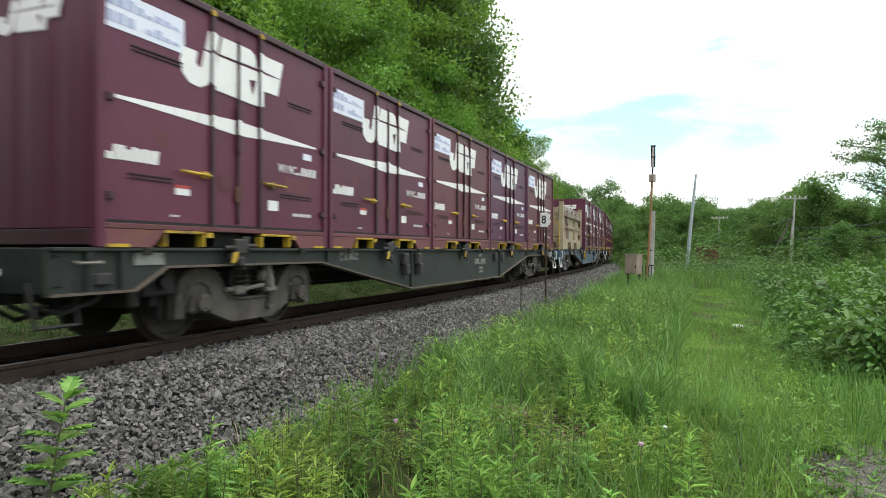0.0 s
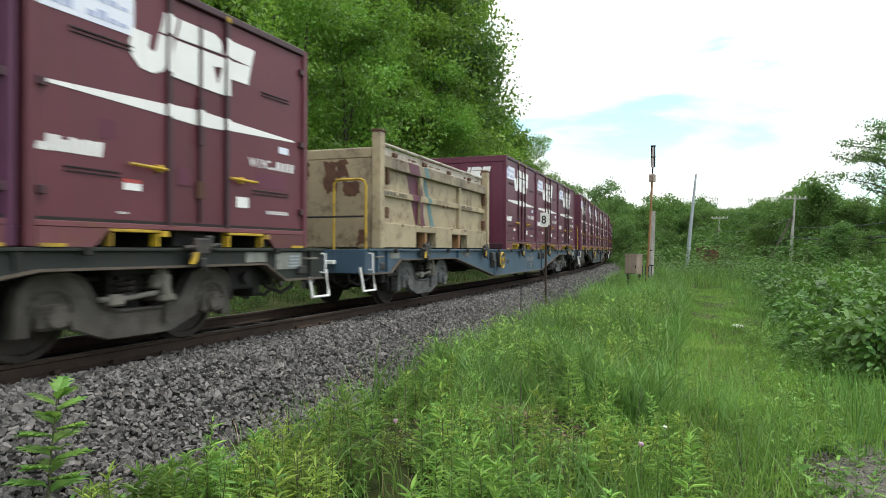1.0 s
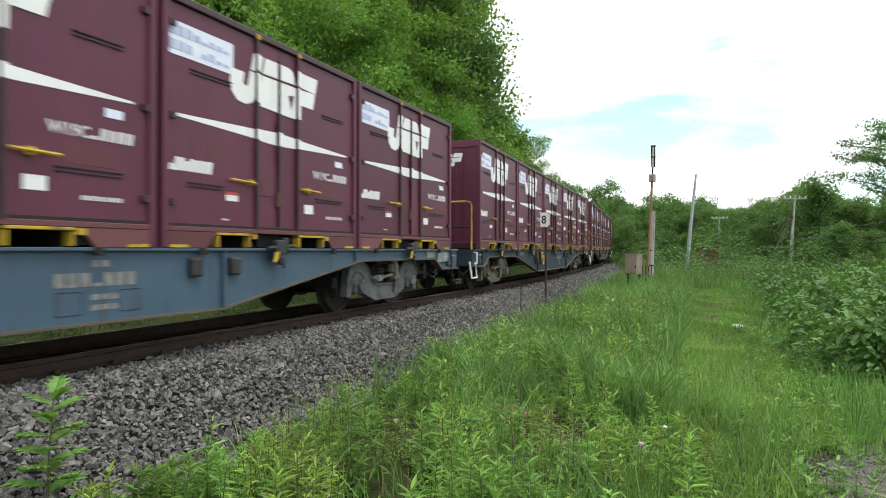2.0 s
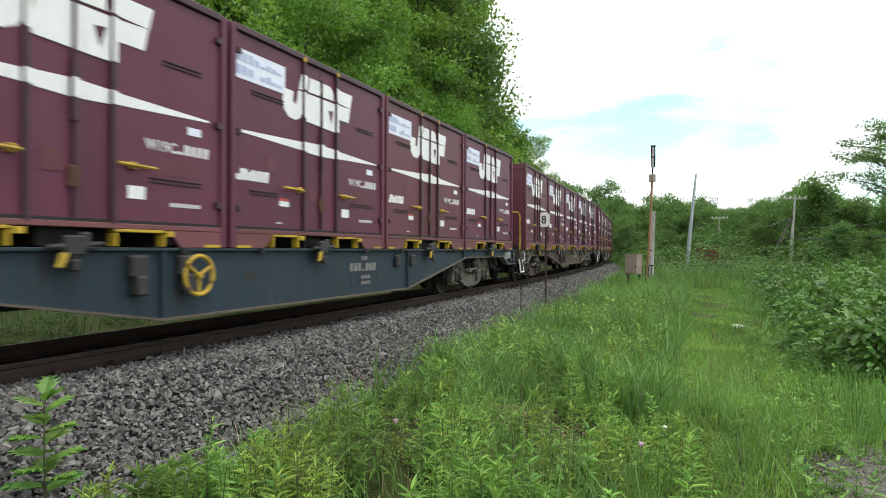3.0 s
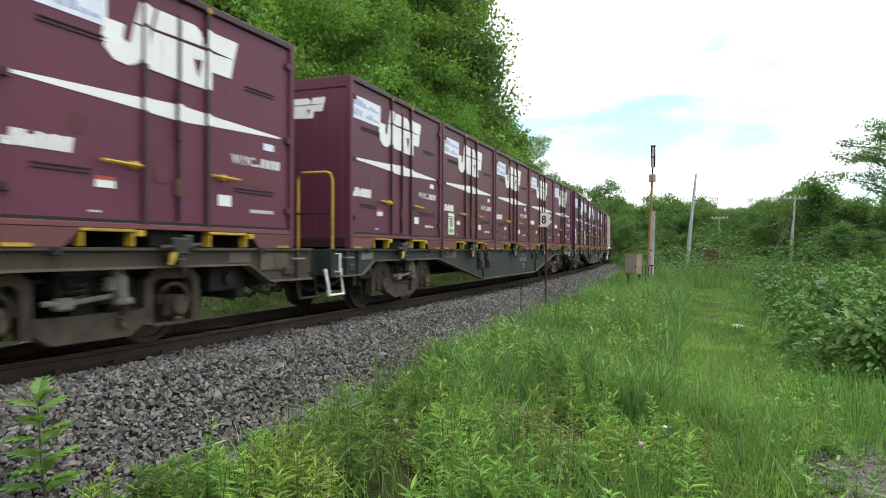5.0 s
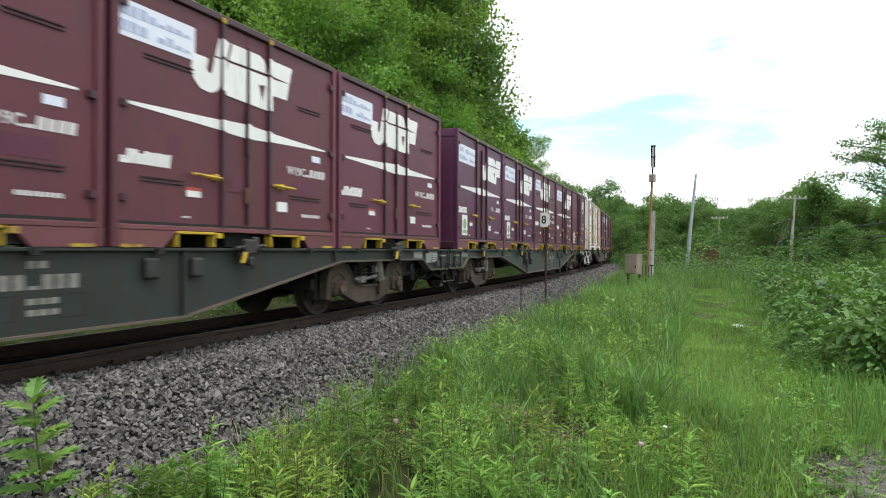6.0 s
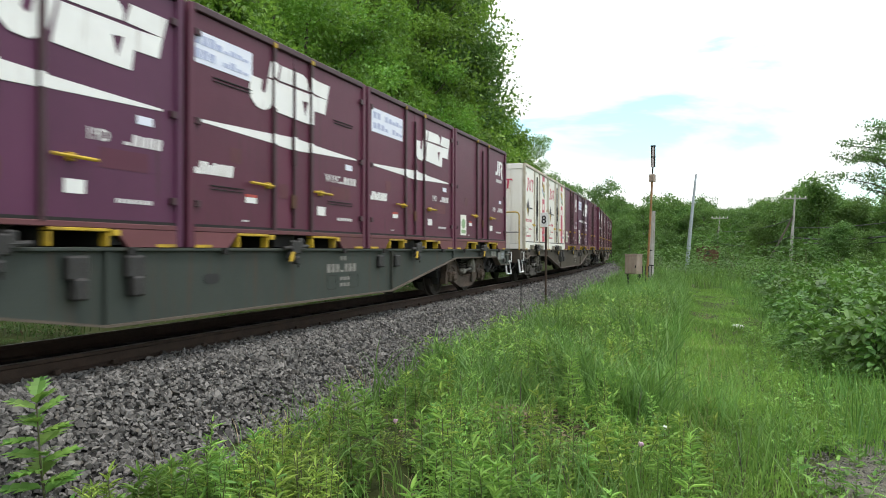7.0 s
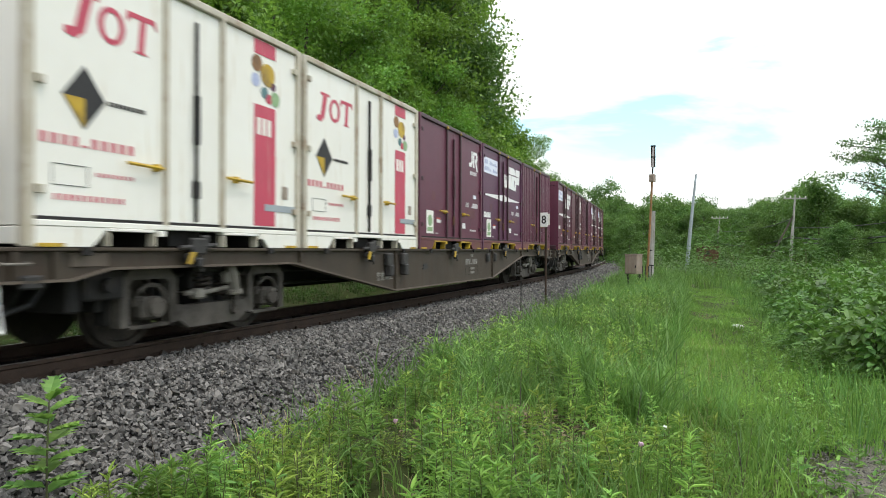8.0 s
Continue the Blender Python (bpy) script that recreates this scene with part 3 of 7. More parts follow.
def container(style, paint, sticker=False, tone="maroon"):
    cream = style == "J"
    about = {"A": "with white mark and tapering stripe", "B": "with white mark beside the door",
             "C": "with one small white mark", "R": "with ribbed sides",
             "J": "with black diamond and rose band"}[style]
    c = thing("freight_container", f"{tone} steel container {about}", "container", "containers on the train")
    yp = -HW + 0.035                    # plane of the side sheets
    posts = (-0.425, 0.395) if style != "B" else (-0.465, 0.355)
    mid = (posts[0] + posts[1]) / 2 + 0.01
    # shell: sheets behind the frame, one mesh; the end walls are corrugated
    bm = boxes((-HL + 0.04, HL - 0.04, -HW + 0.045, HW - 0.045, 0.17, 2.47))
    part("shell", bm, paint, c)
    for sgn in (-1, 1):
        for a, b in ((-HL + 0.05, posts[0]), (posts[1], HL - 0.05)):
            if style == "R":
                bm = ribbed(bmesh.new(), a, b, 0.22, 2.45, -HW + 0.012, yp + 0.012, 7)
            else:
                bm = boxes((a, b, yp, yp + 0.02, 0.22, 2.45), bevel=0.004)
            if sgn > 0:
                bmesh.ops.rotate(bm, verts=bm.verts, cent=(0, 0, 0), matrix=Matrix.Rotation(math.pi, 3, "Z"))
            part("side_panel", bm, paint, c)
    for sgn in (-1, 1):
        for a, b in ((posts[0] + 0.005, mid - 0.008), (mid + 0.008, posts[1] - 0.005)):
            bm = boxes((a, b, yp + 0.004, yp + 0.02, 0.23, 2.44), bevel=0.004)
            if sgn > 0:
                bmesh.ops.rotate(bm, verts=bm.verts, cent=(0, 0, 0), matrix=Matrix.Rotation(math.pi, 3, "Z"))
            part("door", bm, paint, c)
    for sx in (-1, 1):
        for sy in (-1, 1):
            bm = boxes((sx * HL, sx * (HL - 0.085), sy * HW, sy * (HW - 0.085), 0.0, HT - 0.012), bevel=0.008)
            bmesh.ops.recalc_face_normals(bm, faces=bm.faces)
            part("corner_post", bm, M_CREAMRIB if cream else paint, c)
    for sy in (-1, 1):
        y0, y1 = sorted((sy * HW, sy * (HW - 0.06)))
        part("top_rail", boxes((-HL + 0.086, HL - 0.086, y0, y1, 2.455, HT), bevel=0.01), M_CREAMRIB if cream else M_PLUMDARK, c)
        part("bottom_rail", boxes((-HL + 0.086, HL - 0.086, y0, y1, 0.165, 0.215), bevel=0.006), M_CREAM if cream else M_SKIRT, c)
        part("bottom_groove", boxes((-HL + 0.086, HL - 0.086, y0 + 0.02, y1 - 0.02, 0.215, 0.245)), M_DARK, c)
        for front in (True, False):
            part("skirt", skirt(bmesh.new(), y0 + 0.004, y1, front), M_CREAM if cream else M_SKIRT, c, "" if cream else "dusty faded lower edge")
        for x0, x1 in ((posts[0] - 0.025, posts[0] + 0.03), (posts[1] - 0.03, posts[1] + 0.025)):
            yo = sy * (HW + 0.006)
            a, b = sorted((yo, sy * (HW - 0.05)))
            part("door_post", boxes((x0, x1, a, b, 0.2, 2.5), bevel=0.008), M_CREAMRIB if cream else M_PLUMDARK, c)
    ysurf = yp - 0.002
    if not cream:
        for x in (*posts,):
            part("top_latch", boxes((x - 0.03, x + 0.03, -HW - 0.012, -HW + 0.02, 2.44, 2.5), bevel=0.004), M_YELLOW, c)
    part("roof", boxes((-HL + 0.01, HL - 0.01, -HW + 0.06, HW - 0.06, 2.47, 2.515), bevel=0.01), paint, c)
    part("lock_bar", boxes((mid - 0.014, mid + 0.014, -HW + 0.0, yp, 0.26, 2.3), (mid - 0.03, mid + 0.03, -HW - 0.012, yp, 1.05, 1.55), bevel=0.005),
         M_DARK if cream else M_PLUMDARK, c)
    part("lock_case", boxes((mid - 0.05, mid + 0.05, -HW, yp, 0.5, 0.68), bevel=0.008), M_RUST if not cream else M_DARK, c)
    # fork pockets with yellow frames, locking gear between them
    for a, b in ((-1.10, -0.56), (0.40, 0.98)):
        part("fork_pocket", boxes((a, b, -HW - 0.006, -HW + 0.12, 0.136, 0.163), bevel=0.004), M_YELLOW if not cream else M_CREAM, c, "yellow-edged fork pocket" if not cream else "")
        part("pocket_stop", boxes((b + 0.03, b + 0.12, -HW - 0.006, -HW + 0.1, 0.10, 0.155), bevel=0.004), M_YELLOW if not cream else M_CREAM, c)
        for xc in (a, b - 0.022):
            part("pocket_cheek", boxes((xc, xc + 0.022, -HW - 0.004, -HW + 0.1, 0.005, 0.128), bevel=0.004), M_YELLOW if not cream else M_CREAMRIB, c)
        part("pocket_tunnel", boxes((a - 0.012, a - 0.002, -HW + 0.1, HW - 0.1, 0.0, 0.16), (b + 0.002, b + 0.012, -HW + 0.1, HW - 0.1, 0.0, 0.16)), M_DARK, c)
    part("underframe", boxes((-HL + 0.05, -1.13, -HW + 0.07, HW - 0.07, 0.02, 0.16), (1.02, HL - 0.05, -HW + 0.07, HW - 0.07, 0.02, 0.16),
                             (-0.25, 0.18, -HW + 0.14, HW - 0.14, 0.01, 0.17)), M_DARK, c)
    for x in (-HL + 0.1, HL - 0.34):
        part("corner_mark", boxes((x, x + 0.24, -HW - 0.003, -HW + 0.02, 0.0, 0.03)), M_YELLOW, c)
    # handles
    for x0, x1, xb in ((-0.92, -0.50, -0.55), (0.41, 0.84, 0.60)):
        bm = bmesh.new()
        tube(bm, [(x0, -HW - 0.03, 0.755), (x1, -HW - 0.03, 0.745)], 0.017, 6)
        box(bm, xb - 0.03, xb + 0.03, -HW - 0.022, yp, 0.715, 0.785, 0.004)
        part("door_handle", bm, M_YELLOW, c, "yellow door handle")
    # hinges at the edges
    for x in (-HL + 0.1, HL - 0.16):
        for z in (0.42, 1.28, 2.2):
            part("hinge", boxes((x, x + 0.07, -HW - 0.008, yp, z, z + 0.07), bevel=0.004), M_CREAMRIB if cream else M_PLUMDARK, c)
    # end walls
    for sx in (-1, 1):
        bm = ribbed(bmesh.new(), -HW + 0.09, HW - 0.09, 0.17, 2.35, -HL + 0.012, -HL + 0.021, 5)
        bmesh.ops.rotate(bm, verts=bm.verts, cent=(0, 0, 0), matrix=Matrix.Rotation(-math.pi / 2 * 1, 3, "Z"))
        if sx > 0:
            bmesh.ops.rotate(bm, verts=bm.verts, cent=(0, 0, 0), matrix=Matrix.Rotation(math.pi, 3, "Z"))
        part("end_wall", bm, paint, c)
        a, b = sorted((sx * (HL - 0.002), sx * (HL - 0.06)))
        part("end_header", boxes((a, b, -HW + 0.086, HW - 0.086, 2.36, 2.52), bevel=0.006), paint, c)
        part("end_sill", boxes((a, b, -HW + 0.086, HW - 0.086, 0.02, 0.16), bevel=0.006), M_PLUMDARK if not cream else M_CREAM, c)
    bm = bmesh.new()
    if style in "ABR":
        emblem(bm, -0.05, 1.93, 0.62, -HL + 0.008)
        bmesh.ops.scale(bm, vec=(0.78, 1, 0.78), verts=bm.verts, space=Matrix.Translation((0, 0, -1.93)))
        bmesh.ops.rotate(bm, verts=bm.verts, cent=(0, 0, 0), matrix=Matrix.Rotation(-math.pi / 2, 3, "Z"))
        part("end_mark", bm, M_WHITE, c, "white slanted mark")
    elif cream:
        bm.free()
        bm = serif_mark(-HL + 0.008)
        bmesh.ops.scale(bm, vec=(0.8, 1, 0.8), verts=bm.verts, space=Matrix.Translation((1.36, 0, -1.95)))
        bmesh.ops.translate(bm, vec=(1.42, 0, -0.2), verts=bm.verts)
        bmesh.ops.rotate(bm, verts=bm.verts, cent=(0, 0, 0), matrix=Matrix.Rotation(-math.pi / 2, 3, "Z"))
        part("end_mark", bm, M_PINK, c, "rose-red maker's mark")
    else:
        bm.free()
    # markings on the side
    if style == "A":
        part("name_panel", boxes((-1.79, -0.83, ysurf - 0.003, ysurf, 1.93, 2.27)), M_BLUEW, c, "pale bluish-white name panel")
        bm = bars(bmesh.new(), -1.76, 2.13, (0.1, 0.1, 0.1, 0.07, 0.03, 0.06, 0.05, 0.03), 0.085, 0.025, ysurf - 0.003)
        bars(bm, -1.76, 1.98, (0.1, 0.1, 0.09, 0.0, 0.05, 0.08, 0.04, 0.03), 0.085, 0.025, ysurf - 0.003)
        part("panel_print", bm, M_BLUEBAR, c)
        strokes = emblem(None, -0.885, 1.65, 1.0, ysurf - 0.003)
        for x0, x1, z0, z1 in ((-0.447, -0.398, 1.71, 2.045), (-0.447, -0.398, 2.08, 2.27), (0.368, 0.417, 1.65, 2.05), (0.368, 0.417, 2.08, 2.27)):
            strokes.append(boxes((x0, x1, -HW - 0.0095, -HW - 0.0065, z0, z1)))
        for bm in strokes:
            part("mark_stroke", bm, M_WHITE, c, "stroke of the large white mark")
    if style == "B":
        part("name_panel", boxes((-1.70, -0.56, ysurf - 0.003, ysurf, 1.86, 2.24)), M_BLUEW, c, "pale bluish-white name panel")
        bm = bars(bmesh.new(), -1.64, 2.08, (0.1, 0.1, 0.0, 0.09, 0.08, 0.05, 0.07, 0.04), 0.1, 0.035, ysurf - 0.003)
        bars(bm, -1.64, 1.92, (0.09, 0.1, 0.09, 0.05, 0.0, 0.08, 0.06, 0.05), 0.1, 0.035, ysurf - 0.003)
        part("panel_print", bm, M_BLUEBAR, c)
        for bm in emblem(None, -0.03, 1.63, 0.98, ysurf - 0.003):
            part("mark_stroke", bm, M_WHITE, c, "stroke of the large white mark")
    if style in "AB":
        bm = bmesh.new()
        for a, b, za, zb, ya in ((-1.74, posts[0] - 0.027, 0.012, 0.055, ysurf), (posts[0] - 0.023, posts[0] + 0.028, 0.058, 0.062, -HW - 0.007), (posts[0] + 0.032, mid - 0.032, 0.064, 0.08, ysurf + 0.002),
                                 (mid - 0.028, mid + 0.028, 0.082, 0.082, -HW - 0.013), (mid + 0.032, posts[1] - 0.032, 0.08, 0.064, ysurf + 0.002), (posts[1] - 0.028, posts[1] + 0.023, 0.062, 0.058, -HW - 0.007),
                                 (posts[1] + 0.027, 1.62, 0.055, 0.010, ysurf)):
            plate(bm, [(a, 1.335 - za), (b, 1.335 - zb), (b, 1.335 + zb), (a, 1.335 + za)], ya, ya - 0.003)
        part("stripe", bm, M_WHITE, c, "tapering white stripe")
    if style in "ABRC":
        if style in "AB":
            bm = bars(bmesh.new(), -1.76, 0.78, (0.06, 0.13, 0.13, 0.1, 0.13, 0.12, 0.13, 0.125, 0.13), 0.052, 0.015, ysurf, 0.15)
            bars(bm, -1.80, 0.775, (0.03,), 0.16, 0.0, ysurf)
            part("owner_lettering", bm, M_WHITE, c)
        else:
            part("side_mark", round_mark(bmesh.new(), 1.02, 1.86, 0.72, ysurf), M_WHITE, c, "small rounded white mark")
            part("owner_lettering", bars(bmesh.new(), 1.08, 1.68, (0.08,) * 5, 0.07, 0.025, ysurf, 0.1), M_PALE, c)
        words("class_lettering", "W19C" if style == "A" else "19D", 0.145, M_PALE, c, (0.76, ysurf - 0.003, 0.935))
        part("serial_lettering", bars(bmesh.new(), 1.165, 0.935, (0.03, 0.105, 0.1, 0.105, 0.105), 0.072, 0.02, ysurf, 0.12), M_PALE, c)
        part("weight_plate", boxes((1.31, 1.50, ysurf - 0.004, ysurf, 1.15, 1.23)), M_BLUEW, c)
        part("label_plate", boxes((-0.94, -0.74, ysurf - 0.004, ysurf, 0.52, 0.585)), M_WHITE, c)
        part("label_header", boxes((-0.94, -0.74, ysurf - 0.004, ysurf, 0.587, 0.62)), M_RED, c)
        part("label_plate", boxes((0.56, 0.76, ysurf - 0.004, ysurf, 0.45, 0.57)), M_WHITE, c)
        part("small_lettering", bars(bmesh.new(), 1.08, 0.40, (0.04,) * 9, 0.035, 0.012, ysurf), M_PALE, c)
        part("small_lettering", bars(bmesh.new(), -1.0, 0.30, (0.02,) * 3, 0.03, 0.01, ysurf), M_PALE, c)
        other = M_BROWN if paint is M_PURPLE else M_PURPLE
        for a, b, z0, z1 in ((0.9, 1.45, 0.70, 0.88), (-1.2, -1.02, 0.95, 1.12), (-0.3, -0.12, 0.62, 0.8)):
            part("touched_up_paint", boxes((a, b, ysurf - 0.0012, ysurf, z0, z1)), other, c, "slightly different repainted patch")
        if style == "A":
            for a, b, z in ((-1.48, -0.85, 1.825), (0.98, 1.5, 1.815), (-1.52, -0.98, 0.66), (0.82, 1.5, 0.655)):
                part("vent_slot", boxes((a, b, ysurf - 0.012, ysurf, z, z + 0.012), (a, b, ysurf - 0.010, ysurf, z - 0.035, z - 0.028)), M_DARK, c)
    if sticker:
        part("sticker", boxes((-1.47, -1.12, ysurf - 0.004, ysurf, 0.30, 0.74)), M_CREAM, c, "cream sticker")
        bm = bmesh.new()
        disc(bm, -1.295, ysurf - 0.004, 0.55, 0.11, -0.003, 0.0, 14)
        box(bm, -1.42, -1.17, ysurf - 0.007, ysurf - 0.004, 0.34, 0.42)
        part("sticker_print", bm, M_GREENST, c)
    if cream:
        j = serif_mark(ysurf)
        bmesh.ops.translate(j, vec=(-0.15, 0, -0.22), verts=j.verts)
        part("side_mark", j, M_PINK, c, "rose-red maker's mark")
        cx, cz, q = -1.32, 1.25, 0.27
        part("diamond", plate(bmesh.new(), [(cx - q * 0.78, cz), (cx, cz - q), (cx + q * 0.78, cz), (cx, cz + q)], ysurf, ysurf - 0.003), M_BLACK, c, "black diamond sign")
        part("diamond_corner", plate(bmesh.new(), [(cx - q * 0.74, cz - 0.005), (cx, cz - q * 0.95), (cx, cz - 0.005)], ysurf - 0.0035, ysurf - 0.006), M_YELLOW, c, "ochre quarter")
        part("diamond_print", bars(bmesh.new(), -1.08, 1.23, (0.04,) * 9, 0.035, 0.012, ysurf), M_DARK, c)
        part("serial_lettering", bars(bmesh.new(), -1.72, 0.83, (0.085,) * 4 + (0.02,) + (0.085,) * 5, 0.05, 0.046, ysurf), M_PINK, c)
        part("small_lettering", bars(bmesh.new(), -1.2, 0.6, (0.035,) * 9, 0.022, 0.025, ysurf), M_PINK, c)
        part("small_lettering", bars(bmesh.new(), -1.6, 0.38, (0.05,) * 12, 0.03, 0.03, ysurf), M_PINK, c)
        part("label_frame", boxes((-1.62, -1.28, ysurf - 0.003, ysurf, 0.67, 0.675), (-1.62, -1.28, ysurf - 0.003, ysurf, 0.5, 0.505), (-1.62, -1.615, ysurf - 0.003, ysurf, 0.506, 0.669), (-1.285, -1.28, ysurf - 0.003, ysurf, 0.506, 0.669)), M_DARK, c)
        part("band", boxes((0.95, 1.36, ysurf - 0.003, ysurf, 0.26, 1.68), (0.95, 1.36, ysurf - 0.003, ysurf, 2.27, 2.44)), M_PINK, c, "rose vertical band")
        part("band_lettering", bars(bmesh.new(), 1.0, 1.33, (0.2, 0.2, 0.2), 0.07, 0.03, ysurf - 0.003), M_CREAM, c)
        for dx, dz, rr, mm in ((0.0, 0.2, 0.1, M_ORANGE), (0.2, 0.1, 0.14, M_YELLOW), (-0.02, 0.0, 0.08, M_BLUEBAR), (0.14, -0.12, 0.07, M_TEAL), (0.34, -0.16, 0.09, M_GREENST), (0.22, -0.18, 0.06, M_PINK), (0.3, -0.02, 0.05, M_PLUM)):
            bm = bmesh.new()
            disc(bm, 1.0 + dx * 1.05, ysurf, 1.96 + dz, rr, -0.003 - 0.0008 * (dx > 0.1), 0.0, 12)
            part("fruit_spot", bm, mm, c)
        part("label_plate", boxes((1.15, 1.78, ysurf - 0.0065, ysurf - 0.0035, 0.44, 0.52)), M_GALV, c)
        part("label_plate", boxes((1.5, 1.62, ysurf - 0.004, ysurf, 0.6, 0.76)), M_BOXG, c)
    return c


def tipper():
    """The open-topped beige container with end posts; its front end is at x = -3.03."""
    c = thing("open_top_container", "worn beige open-top scrap container with rusty patches and striped side", "container", "containers on the train")
    L2, W2 = 3.03, 1.23
    for sy in (-1, 1):
        y = sy * 1.10
        a, b = sorted((y, y - sy * 0.04))
        part("side_wall", boxes((-L2 + 0.12, L2 - 0.12, a, b, 0.42, 1.36)), M_BEIGE, c)
        a, b = sorted((sy * 1.19, sy * 1.06))
        part("top_belt", boxes((-L2 + 0.16, L2 - 0.16, a, b, 1.32, 1.52), bevel=0.012), M_BELT, c)
        part("middle_belt", boxes((-L2 + 0.16, L2 - 0.16, sy * 1.155 if sy < 0 else 1.101, -1.101 if sy < 0 else 1.155, 0.86, 0.97), bevel=0.01), M_BEIGE, c)
        for x in (-1.22, 0.97):
            part("side_rib", boxes((x, x + 0.13, min(sy * 1.17, sy * 1.1), max(sy * 1.17, sy * 1.1), 0.44, 1.315), bevel=0.01), M_BEIGE, c)
        ya, yb = sorted((sy * 1.2, sy * 1.05))
        for xa, xb, za in ((-L2 + 0.162, -1.502, 0.02), (-1.5, -0.512, 0.3), (-0.51, 0.408, 0.02), (0.41, 1.408, 0.3), (1.41, L2 - 0.162, 0.02)):
            part("sill", boxes((xa, xb, ya, yb, za, 0.42), bevel=0.008), M_BEIGE, c)
        for x in (-1.06, 0.85):
            part("pocket_stay", boxes((x, x + 0.1, ya + 0.01, yb, 0.02, 0.3)), M_ORANGE, c)
        part("cover_rail", boxes((-L2 + 0.2, L2 - 0.2, min(sy * 1.08, sy * 1.0), max(sy * 1.08, sy * 1.0), 1.522, 1.68), bevel=0.012), M_COVER, c, "dirty pale cover rail")
        bm = tube(bmesh.new(), [(-L2 + 0.2, sy * 1.10, 1.72), (L2 - 0.2, sy * 1.10, 1.70)], 0.028, 8)
        part("cover_roller", bm, M_COVER, c)
    for sx in (-1, 1):
        for sy in (-1, 1):
            a, b = sorted((sx * L2, sx * (L2 - 0.16)))
            d, e = sorted((sy * W2, sy * (W2 - 0.16)))
            part("corner_post", boxes((a, b, d, e, 0.0, 1.86), bevel=0.012), M_BEIGE, c)
            part("post_cap", boxes((a - 0.01, b + 0.01, d - 0.01, e + 0.01, 1.86, 1.90), bevel=0.008), M_RUST, c)
        a, b = sorted((sx * (L2 - 0.02), sx * (L2 - 0.12)))
        part("end_wall", boxes((a, b, -W2 + 0.17, W2 - 0.17, 0.02, 1.45), bevel=0.01), M_BEIGE, c)
        part("end_beam", boxes((a, b, -W2 + 0.17, W2 - 0.17, 1.452, 1.62), bevel=0.015), M_BEIGE, c)
    for y0, y1, z0, z1 in ((-0.62, -0.42, 1.14, 1.44), (-0.42, -0.2, 0.92, 1.40), (-0.85, -0.55, 0.86, 1.08), (0.35, 0.55, 0.75, 1.0), (0.75, 0.98, 0.95, 1.2), (0.1, 0.2, 1.15, 1.4), (-0.95, -0.8, 0.05, 0.3), (0.6, 0.95, 0.06, 0.2)):
        jag = random.Random(int(100 * (y0 + z1)))
        out = []
        for (ya, za), (yb, zb) in (((y0, z0), (y1, z0)), ((y1, z0), (y1, z1)), ((y1, z1), (y0, z1)), ((y0, z1), (y0, z0))):
            for i in range(5):
                u = i / 5
                out.append((ya + (yb - ya) * u + jag.uniform(-0.035, 0.035), za + (zb - za) * u + jag.uniform(-0.035, 0.035)))
        bm = plate(bmesh.new(), [(-a_, b_) for a_, b_ in out], -L2 + 0.018, -L2 + 0.014)
        bmesh.ops.rotate(bm, verts=bm.verts, cent=(0, 0, 0), matrix=Matrix.Rotation(-math.pi / 2, 3, "Z"))
        part("rust_patch", bm, M_RUST, c)
    for z in (0.45, 0.7, 0.95):
        part("rung", tube(bmesh.new(), [(-L2 - 0.02, 0.55, z), (-L2 - 0.02, 0.9, z)], 0.012, 6), M_DARK, c)
    ys = -1.103
    for x, w, m in ((-1.60, 0.46, M_PURPLE), (-0.86, 0.18, M_TEAL)):
        part("slanted_stripe", plate(bmesh.new(), [(x + 0.30, 0.43), (x + 0.30 + w, 0.43), (x + w - 0.14, 1.315), (x - 0.14, 1.315)], ys, ys - 0.003), m, c)
        part("slanted_stripe", plate(bmesh.new(), [(x - 0.15, 1.325), (x + w - 0.15, 1.325), (x + w - 0.24, 1.51), (x - 0.24, 1.51)], -1.192, -1.195), m, c)
    part("slanted_stripe", plate(bmesh.new(), [(-1.217, 0.445), (-1.093, 0.445), (-1.093, 0.855), (-1.217, 0.855)], -1.1705, -1.173), M_PURPLE, c)
    part("slanted_stripe", plate(bmesh.new(), [(-1.217, 0.975), (-1.093, 0.975), (-1.217, 1.18)], -1.1705, -1.173), M_PURPLE, c)
    for xa, xb, m in ((-1.515, -1.223, M_PURPLE), (-0.775, -0.595, M_TEAL)):
        part("slanted_stripe", plate(bmesh.new(), [(xa, 0.865), (xb, 0.865), (xb - (0.055 if m is M_TEAL else 0), 0.965), (xa - 0.055, 0.965)], -1.1555, -1.158), m, c)
    part("load", boxes((-L2 + 0.13, L2 - 0.13, -1.04, 1.04, 0.1, 1.2)), M_RUST, c)
    part("belt_lettering", bars(bmesh.new(), 1.9 - 0.95 + 0.1, 0.885, (0.06, 0.06, 0.06, 0.02, 0.06, 0.06, 0.06), 0.09, 0.03, -1.156), M_BOGIE, c)
    part("belt_lettering", bars(bmesh.new(), -2.75, 0.885, (0.06, 0.06, 0.06, 0.06, 0.02, 0.06, 0.06, 0.06), 0.09, 0.03, -1.156), M_BOGIE, c)
    edge = random.Random(9)
